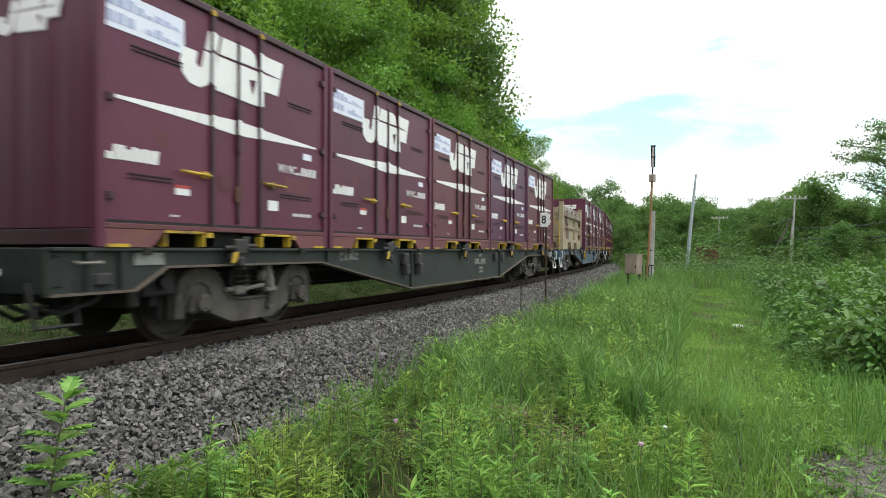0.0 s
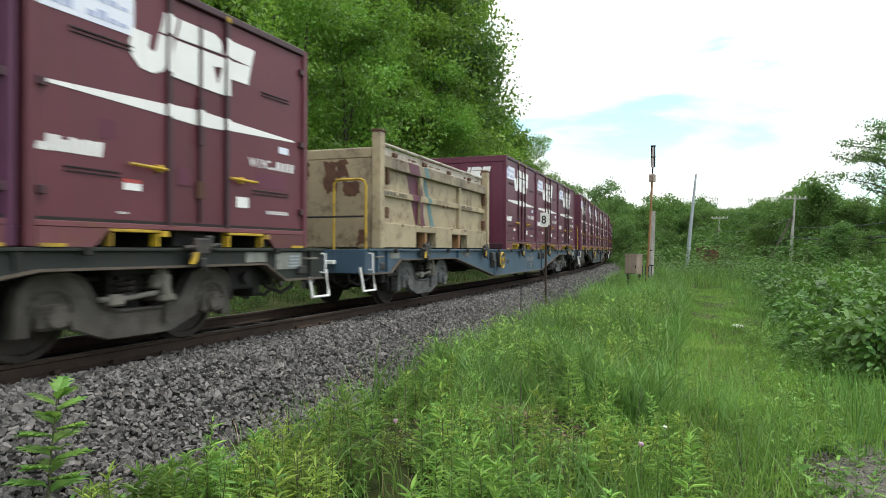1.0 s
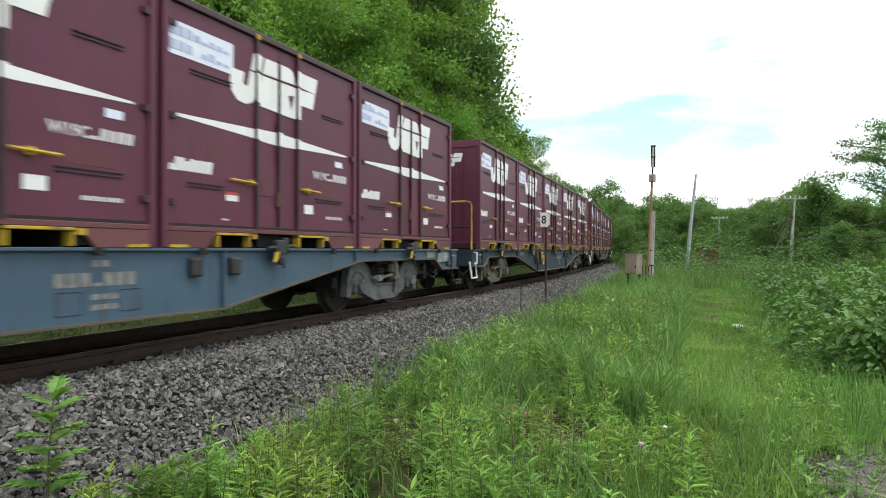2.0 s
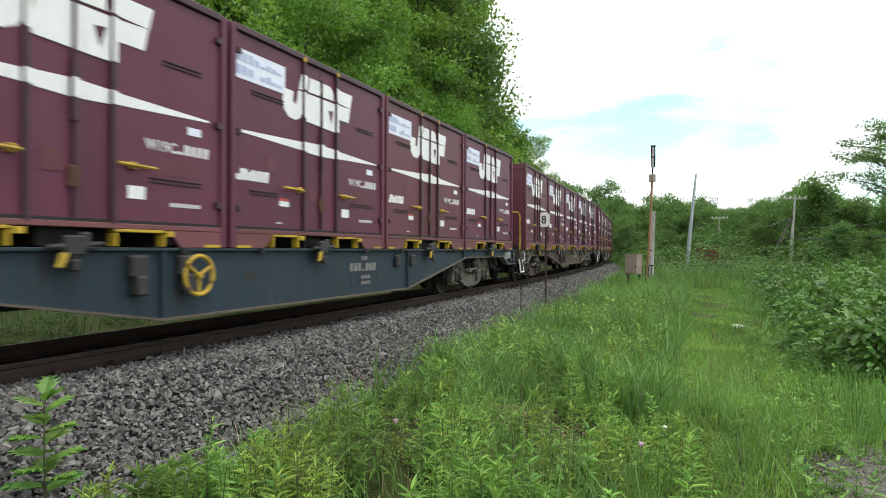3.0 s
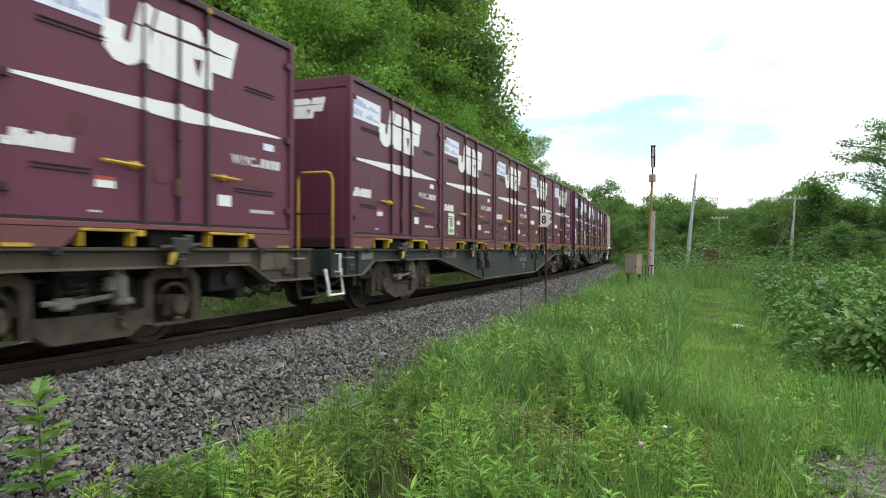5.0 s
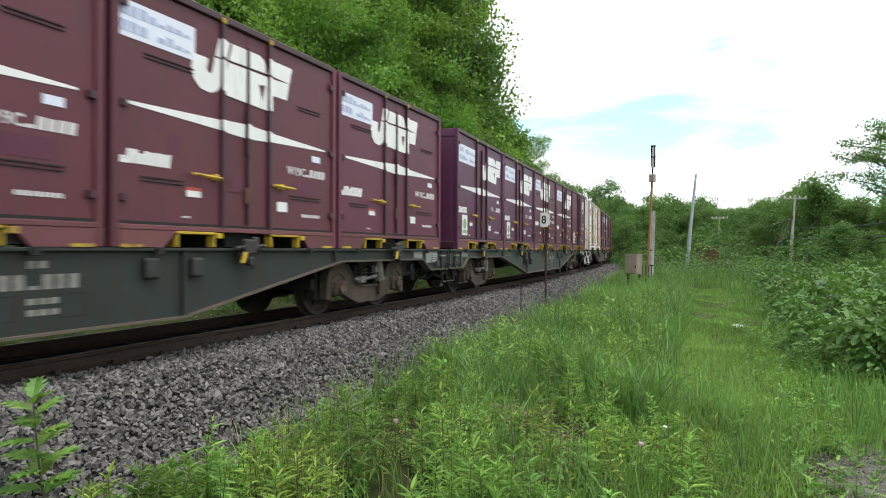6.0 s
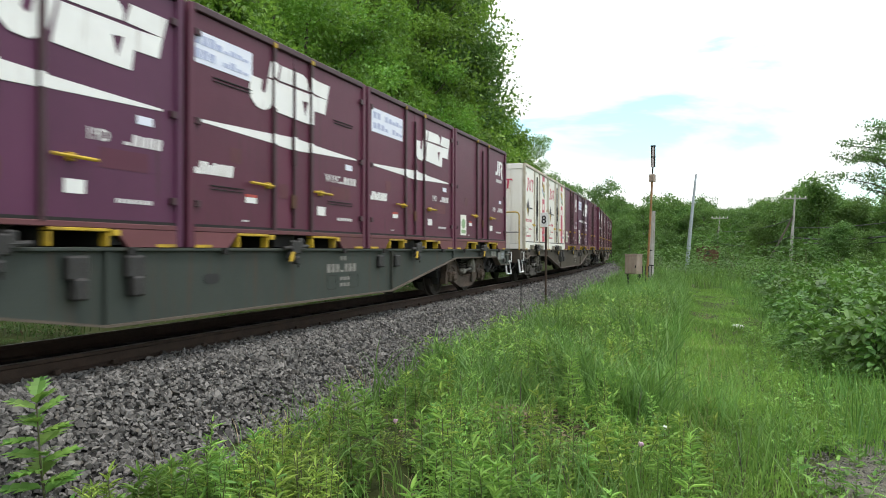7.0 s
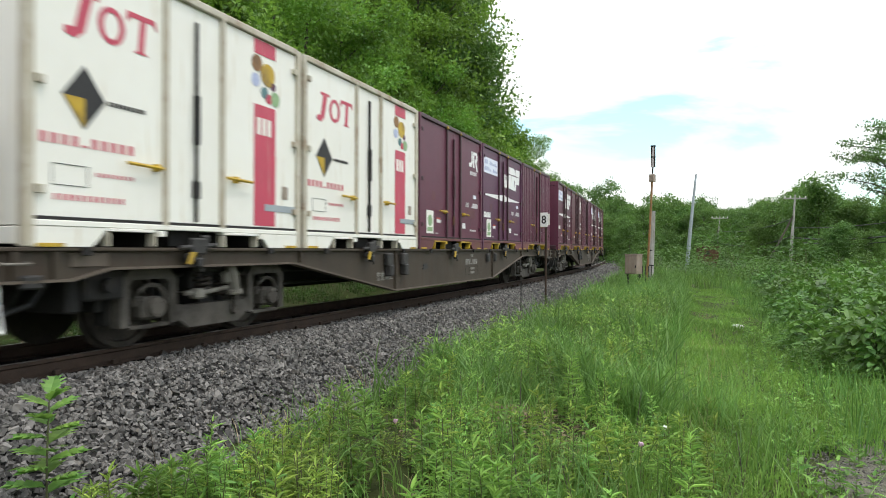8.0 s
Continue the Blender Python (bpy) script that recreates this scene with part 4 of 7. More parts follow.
    for i in range(26):
        x = edge.uniform(-L2 + 0.3, L2 - 0.4)
        z, y = edge.choice(((0.405, -1.2), (0.405, -1.2), (1.60, -1.08), (1.495, -1.19), (0.86, -1.155)))
        w_, h_ = edge.uniform(0.05, 0.3), edge.uniform(0.015, 0.05)
        q = [(x + w_ * u + edge.uniform(-0.01, 0.01), z + h_ * v) for u, v in ((0, -0.2), (0.3, -0.9), (0.6, -0.5), (1, -0.3), (0.8, 0.2), (0.4, 0.3), (0.15, 0.25))]
        part("rust_patch", plate(bmesh.new(), q, y - 0.0005, y - 0.003), M_RUST, c)
    for x in (-2.7, 2.75):
        part("side_latch", boxes((x, x + 0.12, -1.17, -1.10, 0.5, 0.68), bevel=0.008), M_RUST, c)
        part("side_latch", boxes((x + 0.03, x + 0.09, -1.19, -1.1, 1.05, 1.3), bevel=0.008), M_RUST, c)
    for i in range(4):
        x = -2.3 + i * 1.35
        part("cover_hook", boxes((x, x + 0.16, -1.13, -1.075, 1.55, 1.62), bevel=0.01), M_RUST, c)
    return c


# ---- the wagons ----
BX, AX, WR = 7.07, 0.93, 0.43           # bogie pivot and axle distances, wheel radius


def lathe(bm, prof, y_sign, sides=28):
    """A wheel turned about y from (y, radius) pairs."""
    rings = [[bm.verts.new((r * math.cos(a), y_sign * y, r * math.sin(a))) for a in (2 * math.pi * k / sides for k in range(sides))] for y, r in prof]
    for a, b in zip(rings, rings[1:]):
        for k in range(sides):
            q = (a[k], a[(k + 1) % sides], b[(k + 1) % sides], b[k])
            bm.faces.new(q if y_sign > 0 else q[::-1])
    bm.faces.new(rings[0])
    bm.faces.new(rings[-1][::-1])


def bogie(parent, x, boxed, steel):
    b = new("bogie")
    b.parent, b.location = parent, (x, 0, 0)
    b.empty_display_size = 0.3
    wheels = []
    for sy in (-1, 1):
        crest = [(0.22, 0.42), (0.40, 0.45), (0.51, 0.53), (0.58, 0.65), (0.66, 0.74), (0.78, 0.79), (1.00, 0.79), (1.13, 0.75), (1.21, 0.66), (1.24, 0.52), (1.25, 0.26)]
        under = [(1.13, 0.26), (1.10, 0.40), (1.05, 0.50), (0.81, 0.50), (0.76, 0.40), (0.73, 0.29), (0.60, 0.24), (0.36, 0.155)]
        arch = [(-a, z) for a, z in crest[::-1]] + crest + under + [(-a, z) for a, z in under[::-1]]
        y0, y1 = sorted((sy * 0.98, sy * 0.86))
        if boxed:
            bm = plate(bmesh.new(), [(-0.62, 0.44), (-0.5, 0.40), (0.5, 0.40), (0.62, 0.44), (0.62, 0.30), (0.40, 0.16), (-0.40, 0.16), (-0.62, 0.30)], y0, y1)
            for sx in (-1, 1):
                m_ = sx * AX
                plate(bm, [(m_ - 0.36, 0.24), (m_ - 0.36, 0.68), (m_ - 0.26, 0.79), (m_ + 0.26, 0.79), (m_ + 0.36, 0.68), (m_ + 0.36, 0.24), (m_ + 0.26, 0.24), (m_ + 0.26, 0.64),
                           (m_ + 0.20, 0.69), (m_ - 0.20, 0.69), (m_ - 0.26, 0.64), (m_ - 0.26, 0.24)], y0, y1)
                box(bm, m_ - 0.25, m_ + 0.25, y0 + 0.01, y1 - 0.01, 0.215, 0.25)
            part("side_frame", bm, steel, b, "dusty side frame with square axle windows")
        else:
            part("side_frame", plate(bmesh.new(), arch, y0, y1), steel, b, "dusty cast side frame")
        rim = [(-a, z - 0.012) for a, z in crest[-2::-1]] + [(a, z - 0.012) for a, z in crest[:-1]]
        if not boxed:
            bm = tube(bmesh.new(), [(a, sy * 0.985, z) for a, z in rim], 0.02, 6)
            part("frame_flange", bm, steel, b)
        for sx in (-1, 1):
            bm = boxes((sx * AX - 0.14, sx * AX + 0.14, min(sy * 1.03, sy * 0.84), max(sy * 1.03, sy * 0.84), 0.30, 0.52), bevel=0.03)
            tube(bm, [(sx * AX, sy * 1.02, 0.42), (sx * AX, sy * 1.09, 0.42)], [0.11, 0.095], 14)
            for dx, dz in ((-0.05, 0.05), (0.05, 0.05), (0.0, -0.06)):
                tube(bm, [(sx * AX + dx, sy * 1.085, 0.42 + dz), (sx * AX + dx, sy * 1.105, 0.42 + dz)], 0.016, 6)
            arc = [(sx * AX + 0.2 * math.cos(q), sy * 0.985, 0.44 + 0.2 * math.sin(q)) for q in (math.pi * i / 8 for i in range(9))]
            tube(bm, arc, 0.022, 6)
            part("axle_box", bm, steel, b)
        for dx in (-0.16, 0.16):
            coil = [(dx + 0.085 * math.cos(k * 0.9), sy * 0.93 + 0.085 * math.sin(k * 0.9), 0.47 + 0.0075 * k) for k in range(33)]
            part("spring", tube(bmesh.new(), coil, 0.02, 6), M_WHEEL, b)
        bm = boxes((0.08, 0.30, min(sy * 1.08, sy * 0.98), max(sy * 1.08, sy * 0.98), 0.60, 0.74), bevel=0.02)
        tube(bm, [(0.16, sy * 1.06, 0.80), (0.19, sy * 1.07, 0.66), (0.24, sy * 1.07, 0.50)], [0.06, 0.065, 0.05], 10)
        box(bm, 0.16, 0.34, min(sy * 1.10, sy * 1.0), max(sy * 1.10, sy * 1.0), 0.47, 0.535, 0.015)
        part("damper", bm, M_PALEDUST, b, "pale dusty damper and its bracket")
        bm = tube(bmesh.new(), [(-0.52, sy * 1.02, 0.53), (-0.3, sy * 1.05, 0.52), (0.12, sy * 1.05, 0.56)], 0.026, 8)
        box(bm, -0.42, -0.26, min(sy * 1.09, sy * 0.98), max(sy * 1.09, sy * 0.98), 0.46, 0.57, 0.02)
        part("brake_rod", bm, M_PALEDUST, b)
        for i in range(4):
            part("slack_adjuster", tube(bmesh.new(), [(0.30, sy * (0.99 + 0.0), 0.30 + 0.045 * i), (0.30, sy * 1.04, 0.30 + 0.045 * i)], 0.055 - 0.004 * i, 10), steel, b)
        bm = boxes((-0.36, 0.36, min(sy * 1.0, sy * 0.9), max(sy * 1.0, sy * 0.9), 0.74, 0.84), bevel=0.015)
        part("bolster_end", bm, M_DARK, b)
        for sx in (-1, 1):
            part("brake_hanger", boxes((sx * 1.30 - 0.03, sx * 1.30 + 0.03, min(sy * 0.84, sy * 0.7), max(sy * 0.84, sy * 0.7), 0.26, 0.72), bevel=0.01), M_DARK, b)
    part("bolster", boxes((-0.3, 0.3, -0.9, 0.9, 0.55, 0.84), bevel=0.02), M_DARK, b)
    # dark brake beams and rails, added also to stop light crossing underneath
    for sx in (-1, 1):
        part("brake_beam", boxes((sx * 0.42 - 0.05, sx * 0.42 + 0.05, -0.7, 0.7, 0.26, 0.46), bevel=0.015), M_DARK, b)
        part("end_rail", boxes((sx * 1.42 - 0.04, sx * 1.42 + 0.04, -0.86, 0.86, 0.40, 0.56), bevel=0.01), M_DARK, b)
        for sy in (-1, 1):
            part("brake_shoe", boxes((sx * 0.44 - 0.03, sx * 0.44 + 0.06, sy * 0.58 - 0.05, sy * 0.58 + 0.05, 0.24, 0.62), bevel=0.02), M_DARK, b)
    part("transom", boxes((-0.12, 0.12, -0.86, 0.86, 0.3, 0.5)), M_DARK, b)
    for sx in (-1, 1):
        bm = bmesh.new()
        for sy in (-1, 1):
            lathe(bm, [(0.50, WR + 0.028), (0.525, WR + 0.03), (0.535, WR), (0.625, WR - 0.004), (0.628, WR - 0.06), (0.60, WR - 0.075), (0.575, 0.2), (0.62, 0.11), (0.64, 0.09)], sy)
        tube(bm, [(0, -0.64, 0), (0, 0.64, 0)], 0.075, 12)
        for sy in (-1, 1):
            for k in range(3):
                a = 2 * math.pi * k / 3
                tube(bm, [(0.26 * math.cos(a), sy * 0.58, 0.26 * math.sin(a)), (0.26 * math.cos(a), sy * 0.60, 0.26 * math.sin(a))], 0.035, 8)
        w = part("wheelset", bm, M_WHEEL, b, "brown steel wheelset")
        w.location = (sx * AX, 0, WR)
        wheels.append((w, sx))
    return wheels


def wagon(paint, tone, rails=False, brake=None, deep_ends=True, plates=True, boxed=False, rear_step=False, steel=None, lag=0.0, belly=0.30, stand_wheel=False, place=(-5.35, -1.1735, 0.845)):
    """One container flat wagon; x runs back along the train, its near side is -y."""
    g = thing("flat_wagon", f"{tone} steel container flat wagon on two bogies", "wagon", "wagons of the train")
    X = 9.90
    low = 0.62 if deep_ends else 0.74
    half = [(X, low), (9.05, low), (8.67, 0.825), (5.88, 0.825), (2.83, belly)]
    outline = [(-X, 0.965)] + [(-a, z) for a, z in half] + [(a, z) for a, z in half[::-1]] + [(X, 0.965)]
    for sy in (-1, 1):
        y0, y1 = sorted((sy * 1.17, sy * 1.145))
        part("side_sill", plate(bmesh.new(), outline, y0, y1), paint, g)
        y0, y1 = sorted((sy * 1.22, sy * 1.08))
        part("top_flange", boxes((-X, X, y0, y1, 0.967, 1.0), bevel=0.006), paint, g)
        bm = bmesh.new()
        pts = [(-a, z) for a, z in half] + [(a, z) for a, z in half[::-1]]
        for (xa, za), (xb, zb) in zip(pts, pts[1:]):
            vs = [bm.verts.new(p) for p in ((xa, y0, za - 0.022), (xb, y0, zb - 0.022), (xb, y1, zb - 0.022), (xa, y1, za - 0.022), (xa, y0, za), (xb, y0, zb), (xb, y1, zb), (xa, y1, za))]
            for f in ((0, 3, 2, 1), (4, 5, 6, 7), (0, 1, 5, 4), (2, 3, 7, 6), (1, 2, 6, 5), (3, 0, 4, 7)):
                bm.faces.new([vs[i] for i in f])
        part("bottom_flange", bm, M_FAWN, g, "rust-edged lower flange")
        for x in (-5.7, -2.83, 2.83, 5.7):
            z0 = belly + 0.01 if abs(x) < 3 else 0.82
            part("web_stiffener", boxes((x - 0.015, x + 0.015, min(sy * 1.215, sy * 1.17), max(sy * 1.215, sy * 1.17), z0, 0.965)), paint, g)
    part("centre_sill", boxes((-X + 0.1, X - 0.1, -0.24, 0.24, 0.52, 0.93)), M_DARK, g)
    # sheets added over the open frame to keep light from below the deck
    part("floor_sheet", boxes((-8.19, -2.41, -1.07, 1.07, 0.951, 0.965)), M_DARK, g)
    part("floor_sheet", boxes((2.41, 8.19, -1.07, 1.07, 0.951, 0.965)), M_DARK, g)
    for x in np.arange(-8.9, 9.0, 1.27):
        part("cross_beam", boxes((x - 0.06, x + 0.06, -1.143, 1.143, 0.80, 0.95)), M_DARK, g)
    for xa, xb in ((-X + 0.02, -8.2), (-2.4, 2.4), (8.2, X - 0.02)):
        part("deck_plate", boxes((xa, xb, -1.07, 1.07, 0.952, 0.985)), M_DARK, g)
    for sx in (-1, 1):
        a, b = sorted((sx * X, sx * (X + 0.03)))
        part("end_beam", boxes((a, b, -1.17, 1.17, 0.62, 0.99), bevel=0.006), paint, g)
        bm = boxes((min(sx * X, sx * 10.17), max(sx * X, sx * 10.17), -0.09, 0.09, 0.78, 0.96), bevel=0.02)
        box(bm, min(sx * 10.05, sx * 10.19), max(sx * 10.05, sx * 10.19), -0.14, 0.14, 0.72, 1.0, 0.03)
        part("coupler", bm, M_RUST, g, "rusty knuckle coupler")
        pts = [(sx * 9.93, -0.35, 0.78), (sx * 10.0, -0.36, 0.6), (sx * 10.1, -0.34, 0.46), (sx * 10.2, -0.3, 0.5)]
        part("brake_hose", tube(bmesh.new(), pts, 0.022, 8), M_BLACK, g)
        part("brake_cock", boxes((min(sx * 9.93, sx * 10.02), max(sx * 9.93, sx * 10.02), -0.66, -0.5, 0.76, 0.82), bevel=0.01), M_WHITE, g)
        # foot step below the corner
        xs_ = sx * 9.84
        bm = tube(bmesh.new(), [(xs_ - 0.24, -1.16, 0.72), (xs_ - 0.19, -1.2, 0.36), (xs_ + 0.19, -1.2, 0.36), (xs_ + 0.18, -1.16, 0.72)], 0.022, 8)
        white = (rails and sx < 0) or (rear_step and sx > 0)
        part("foot_step", bm, M_WHITE if white else M_DARK, g, "white tubular foot step" if white else "")
        bm = tube(bmesh.new(), [(sx * 9.85, -1.19, 0.93), (sx * 9.85, -1.26, 0.93), (sx * 9.85, -1.26, 0.68), (sx * 9.85, -1.19, 0.68)], 0.014, 6)
        part("grab_iron", bm, M_WHITE if white else M_DARK, g)
    # brake gear between the bogies and behind the ends
    part("air_tank", tube(bmesh.new(), [(-1.3, 0.5, 0.55), (-1.22, 0.5, 0.55), (-0.3, 0.5, 0.55), (-0.22, 0.5, 0.55)], [0.06, 0.19, 0.19, 0.06], 14), M_DARK, g)
    part("brake_cylinder", tube(bmesh.new(), [(0.6, -0.55, 0.58), (1.2, -0.55, 0.58)], 0.16, 14), M_DARK, g)
    part("pull_rod", tube(bmesh.new(), [(-7.0, -0.45, 0.5), (7.0, -0.45, 0.5)], 0.02, 6), M_DARK, g)
    part("air_pipe", tube(bmesh.new(), [(-9.8, -0.75, 0.72), (-5.5, -0.8, 0.70), (5.5, -0.8, 0.70), (9.8, -0.75, 0.72)], 0.022, 6), M_DARK, g)
    for x in (-8.55, 8.5):
        bm = boxes((x - 0.22, x + 0.22, -1.0, -0.55, 0.52, 0.8), bevel=0.02)
        tube(bm, [(x, -1.02, 0.66), (x, -1.08, 0.66)], 0.07, 10)
        part("valve_box", bm, M_DARK, g)
    # added dark boxes and levers fill the ends and block far-side light
    for sx in (-1, 1):
        a, b = sorted((sx * 8.95, sx * 9.85))
        part("draft_box", boxes((a, b, -0.42, 0.42, 0.50, 0.80), bevel=0.02), M_DARK, g)
        a, b = sorted((sx * 8.75, sx * 8.9))
        part("brake_lever", boxes((a, b, -0.95, 0.3, 0.42, 0.78), bevel=0.02), M_DARK, g)
        for i in range(3):
            y = -0.25 - 0.28 * i
            pts = [(sx * 8.9, y, 0.8), (sx * 9.15, y - 0.02, 0.42 + 0.05 * i), (sx * 9.5, y, 0.34 + 0.04 * i), (sx * 9.75, y + 0.02, 0.5), (sx * 9.88, y, 0.8)]
            part("air_hose", tube(bmesh.new(), pts, 0.026, 8), M_BLACK, g)
    # container clamps with their yellow levers
    for k in range(5):
        x = (k - 2) * SLOT - 0.03
        bm = boxes((x - 0.11, x + 0.09, -1.29, -1.221, 0.93, 1.10), (x - 0.17, x - 0.07, -1.30, -1.221, 0.86, 0.95), (x + 0.05, x + 0.15, -1.28, -1.221, 0.98, 1.13),
                   (x - 0.05, x + 0.03, -1.31, -1.22, 0.80, 0.90), bevel=0.015)
        tube(bm, [(x - 0.26, -1.26, 1.0), (x + 0.26, -1.26, 1.03)], 0.024, 8)
        tube(bm, [(x - 0.02, -1.27, 0.95), (x + 0.02, -1.29, 0.76)], 0.016, 6)
        part("clamp", bm, M_CAST, g, "dark cast container clamp")
        bm = plate(bmesh.new(), [(x - 0.22, 0.84), (x - 0.15, 0.835), (x - 0.10, 0.955), (x - 0.17, 0.96)], -1.318, -1.308)
        part("clamp_lever", bm, M_YELLOW, g, "yellow clamp lever")
        for dx in (-1.3, 1.25):
            part("guide_bracket", boxes((x + dx - 0.04, x + dx + 0.04, -1.26, -1.22, 0.93, 1.005), bevel=0.006), M_DARK, g)
    for x in (-3.15, -2.55):
        bm = boxes((x - 0.1, x + 0.1, -1.27, -1.171, 0.72, 0.93), (x - 0.06, x + 0.07, -1.30, -1.171, 0.55, 0.74), bevel=0.02)
        part("valve_gear", bm, M_CAST, g)
    for x in (2.4, 3.0):
        bm = boxes((x - 0.08, x + 0.08, -1.25, -1.171, 0.70, 0.9), bevel=0.02)
        part("valve_gear", bm, M_CAST, g)
    if plates:
        part("card_holder", boxes((-9.05, -8.68, -1.185, -1.171, 0.835, 0.955), bevel=0.004), M_FAWN if paint is M_TAN else M_CARD, g, "dusty card holder")
        part("card_holder", boxes((8.35, 8.72, -1.185, -1.171, 0.835, 0.955), bevel=0.004), M_FAWN if paint is M_TAN else M_CARD, g, "dusty card holder")
    panel = M_FAWN if paint is M_TAN else M_GALV
    part("rear_panel", boxes((8.88, 9.42, -1.19, -1.171, 0.74, 0.95), bevel=0.006), M_FAWN if paint is M_TAN else M_CARD, g, "dusty painted panel on the sill")
    for i in range(4):
        part("louvre", boxes((9.14, 9.34, -1.20, -1.191, 0.77 + 0.04 * i, 0.792 + 0.04 * i)), panel, g)
    for sx in (-1, 1):
        for x in (9.2, 9.55) if sx < 0 else (9.6,):
            part("end_stiffener", boxes((sx * x - 0.02, sx * x + 0.02, -1.215, -1.171, low + 0.01, 0.965)), paint, g)
        bm = tube(bmesh.new(), [(sx * 9.45, -1.2, 0.88), (sx * 9.45, -1.25, 0.87), (sx * 9.68, -1.25, 0.87), (sx * 9.68, -1.2, 0.88)], 0.013, 6)
        part("release_lever", bm, M_PALEDUST, g)
        bm = boxes((min(sx * 9.32, sx * 9.5), max(sx * 9.32, sx * 9.5), -1.22, -1.171, 0.67, 0.78), bevel=0.015)
        part("cock_box", bm, M_CAST, g)
    if stand_wheel:
        yy, top = -0.25, 2.06
        bm = bmesh.new()
        tube(bm, [(-9.8 + 0.26 * math.cos(a), yy + 0.26 * math.sin(a), top) for a in (2 * math.pi * i / 20 for i in range(21))], 0.022, 8, cap=False)
        for i in range(3):
            a = 2 * math.pi * i / 3
            tube(bm, [(-9.8, yy, top - 0.02), (-9.8 + 0.26 * math.cos(a), yy + 0.26 * math.sin(a), top)], 0.015, 6)
        part("stand_wheel", bm, M_YELLOW, g, "yellow level hand brake wheel")
        part("stand_column", tube(bmesh.new(), [(-9.8, yy, 0.985), (-9.8, yy, top - 0.02)], 0.03, 8), M_CAST, g)
        part("stand_head", boxes((-9.87, -9.73, yy - 0.09, yy + 0.09, 1.86, 1.98), bevel=0.015), M_CAST, g)
        for dy in (-0.34, 0.34):
            part("stand_leg", tube(bmesh.new(), [(-9.8, yy + dy * 0.2, 1.9), (-9.8, yy + dy, 0.985)], 0.022, 8), M_CAST, g)
    part("number_lettering", bars(bmesh.new(), 0.85, 0.66, (0.12, 0.12, 0.12, 0.03, 0.12, 0.12, 0.12), 0.085, 0.035, -1.171), M_FADED, g)
    part("class_lettering", bars(bmesh.new(), 1.2, 0.83, (0.06, 0.06), 0.07, 0.03, -1.171), M_FADED, g)
    part("data_lettering", bars(bmesh.new(), 1.2, 0.45, (0.05,) * 3, 0.07, 0.03, -1.171), M_FADED, g)
    part("data_lettering", bars(bmesh.new(), 1.2, 0.54, (0.05,) * 3, 0.07, 0.03, -1.171), M_FADED, g)
    for x in (0.98, 1.6):
        f = [(x - 0.12, x + 0.12, -1.174, -1.171, 0.42, 0.425), (x - 0.12, x + 0.12, -1.174, -1.171, 0.615, 0.62), (x - 0.12, x - 0.115, -1.174, -1.171, 0.426, 0.614), (x + 0.115, x + 0.12, -1.174, -1.171, 0.426, 0.614)]
        part("data_frame", boxes(*f), M_DARK, g)
    words("place_lettering", "突放禁止", 0.15, M_FADED, g, place)
    # no real hole: a flat black plate paints in its dark inside
    slot = [(-1.47 + sx * 0.07 + 0.055 * math.cos(a), 0.67 + 0.055 * math.sin(a)) for sx, a0 in ((1, -90), (-1, 90)) for a in (radians(a0 + 30 * i) for i in range(7))]
    part("lift_hole", plate(bmesh.new(), slot, -1.1715, -1.1745), M_BLACK, g)
    if brake:
        bm = bmesh.new()
        n, cx, cz, rr, yy = 20, -2.42, 0.72, 0.2, -1.28
        ring = [(cx + rr * math.cos(2 * math.pi * i / n), yy, cz + rr * math.sin(2 * math.pi * i / n)) for i in range(n + 1)]
        tube(bm, ring, 0.022, 8, cap=False)
        for i in range(3):
            a = 2 * math.pi * i / 3 + 0.5
            tube(bm, [(cx, yy, cz), (cx + rr * math.cos(a), yy, cz + rr * math.sin(a))], 0.016, 6)
        tube(bm, [(cx, yy - 0.03, cz), (cx, -1.16, cz)], 0.03, 8)
        part("hand_brake_wheel", bm, brake, g, "spoked hand brake wheel")
    if rails:
        for y, m in ((-1.12, M_YELLOW), (0.2, M_DARK)):
            bm = tube(bmesh.new(), [(-9.82, y, 0.985), (-9.82, y, 1.98), (-9.82, y + 0.04, 2.06), (-9.82, y + 0.1, 2.08), (-9.82, y + 0.5, 2.08), (-9.82, y + 0.56, 2.02), (-9.82, y + 0.56, 0.985)], 0.02, 8)
            part("hand_rail", bm, m, g, "yellow hand rail" if m is M_YELLOW else "dark hand rail")
        part("cross_rail", tube(bmesh.new(), [(-9.845, -1.1, 1.5), (-9.845, 0.74, 1.5)], 0.016, 6), M_DARK, g)
    wheels = bogie(g, -BX + lag, boxed, steel) + bogie(g, BX + lag, boxed, steel)
    return g, wheels


SHIFT = {-1: 0.0, 0: 0.0, 1: 0.6, 2: 1.02, 3: 1.08, 4: 1.0, 5: 0.48, 6: 1.1, 7: 1.25}   # slack taken up in the couplings
WAG, CON, WHEELS = [], [], []


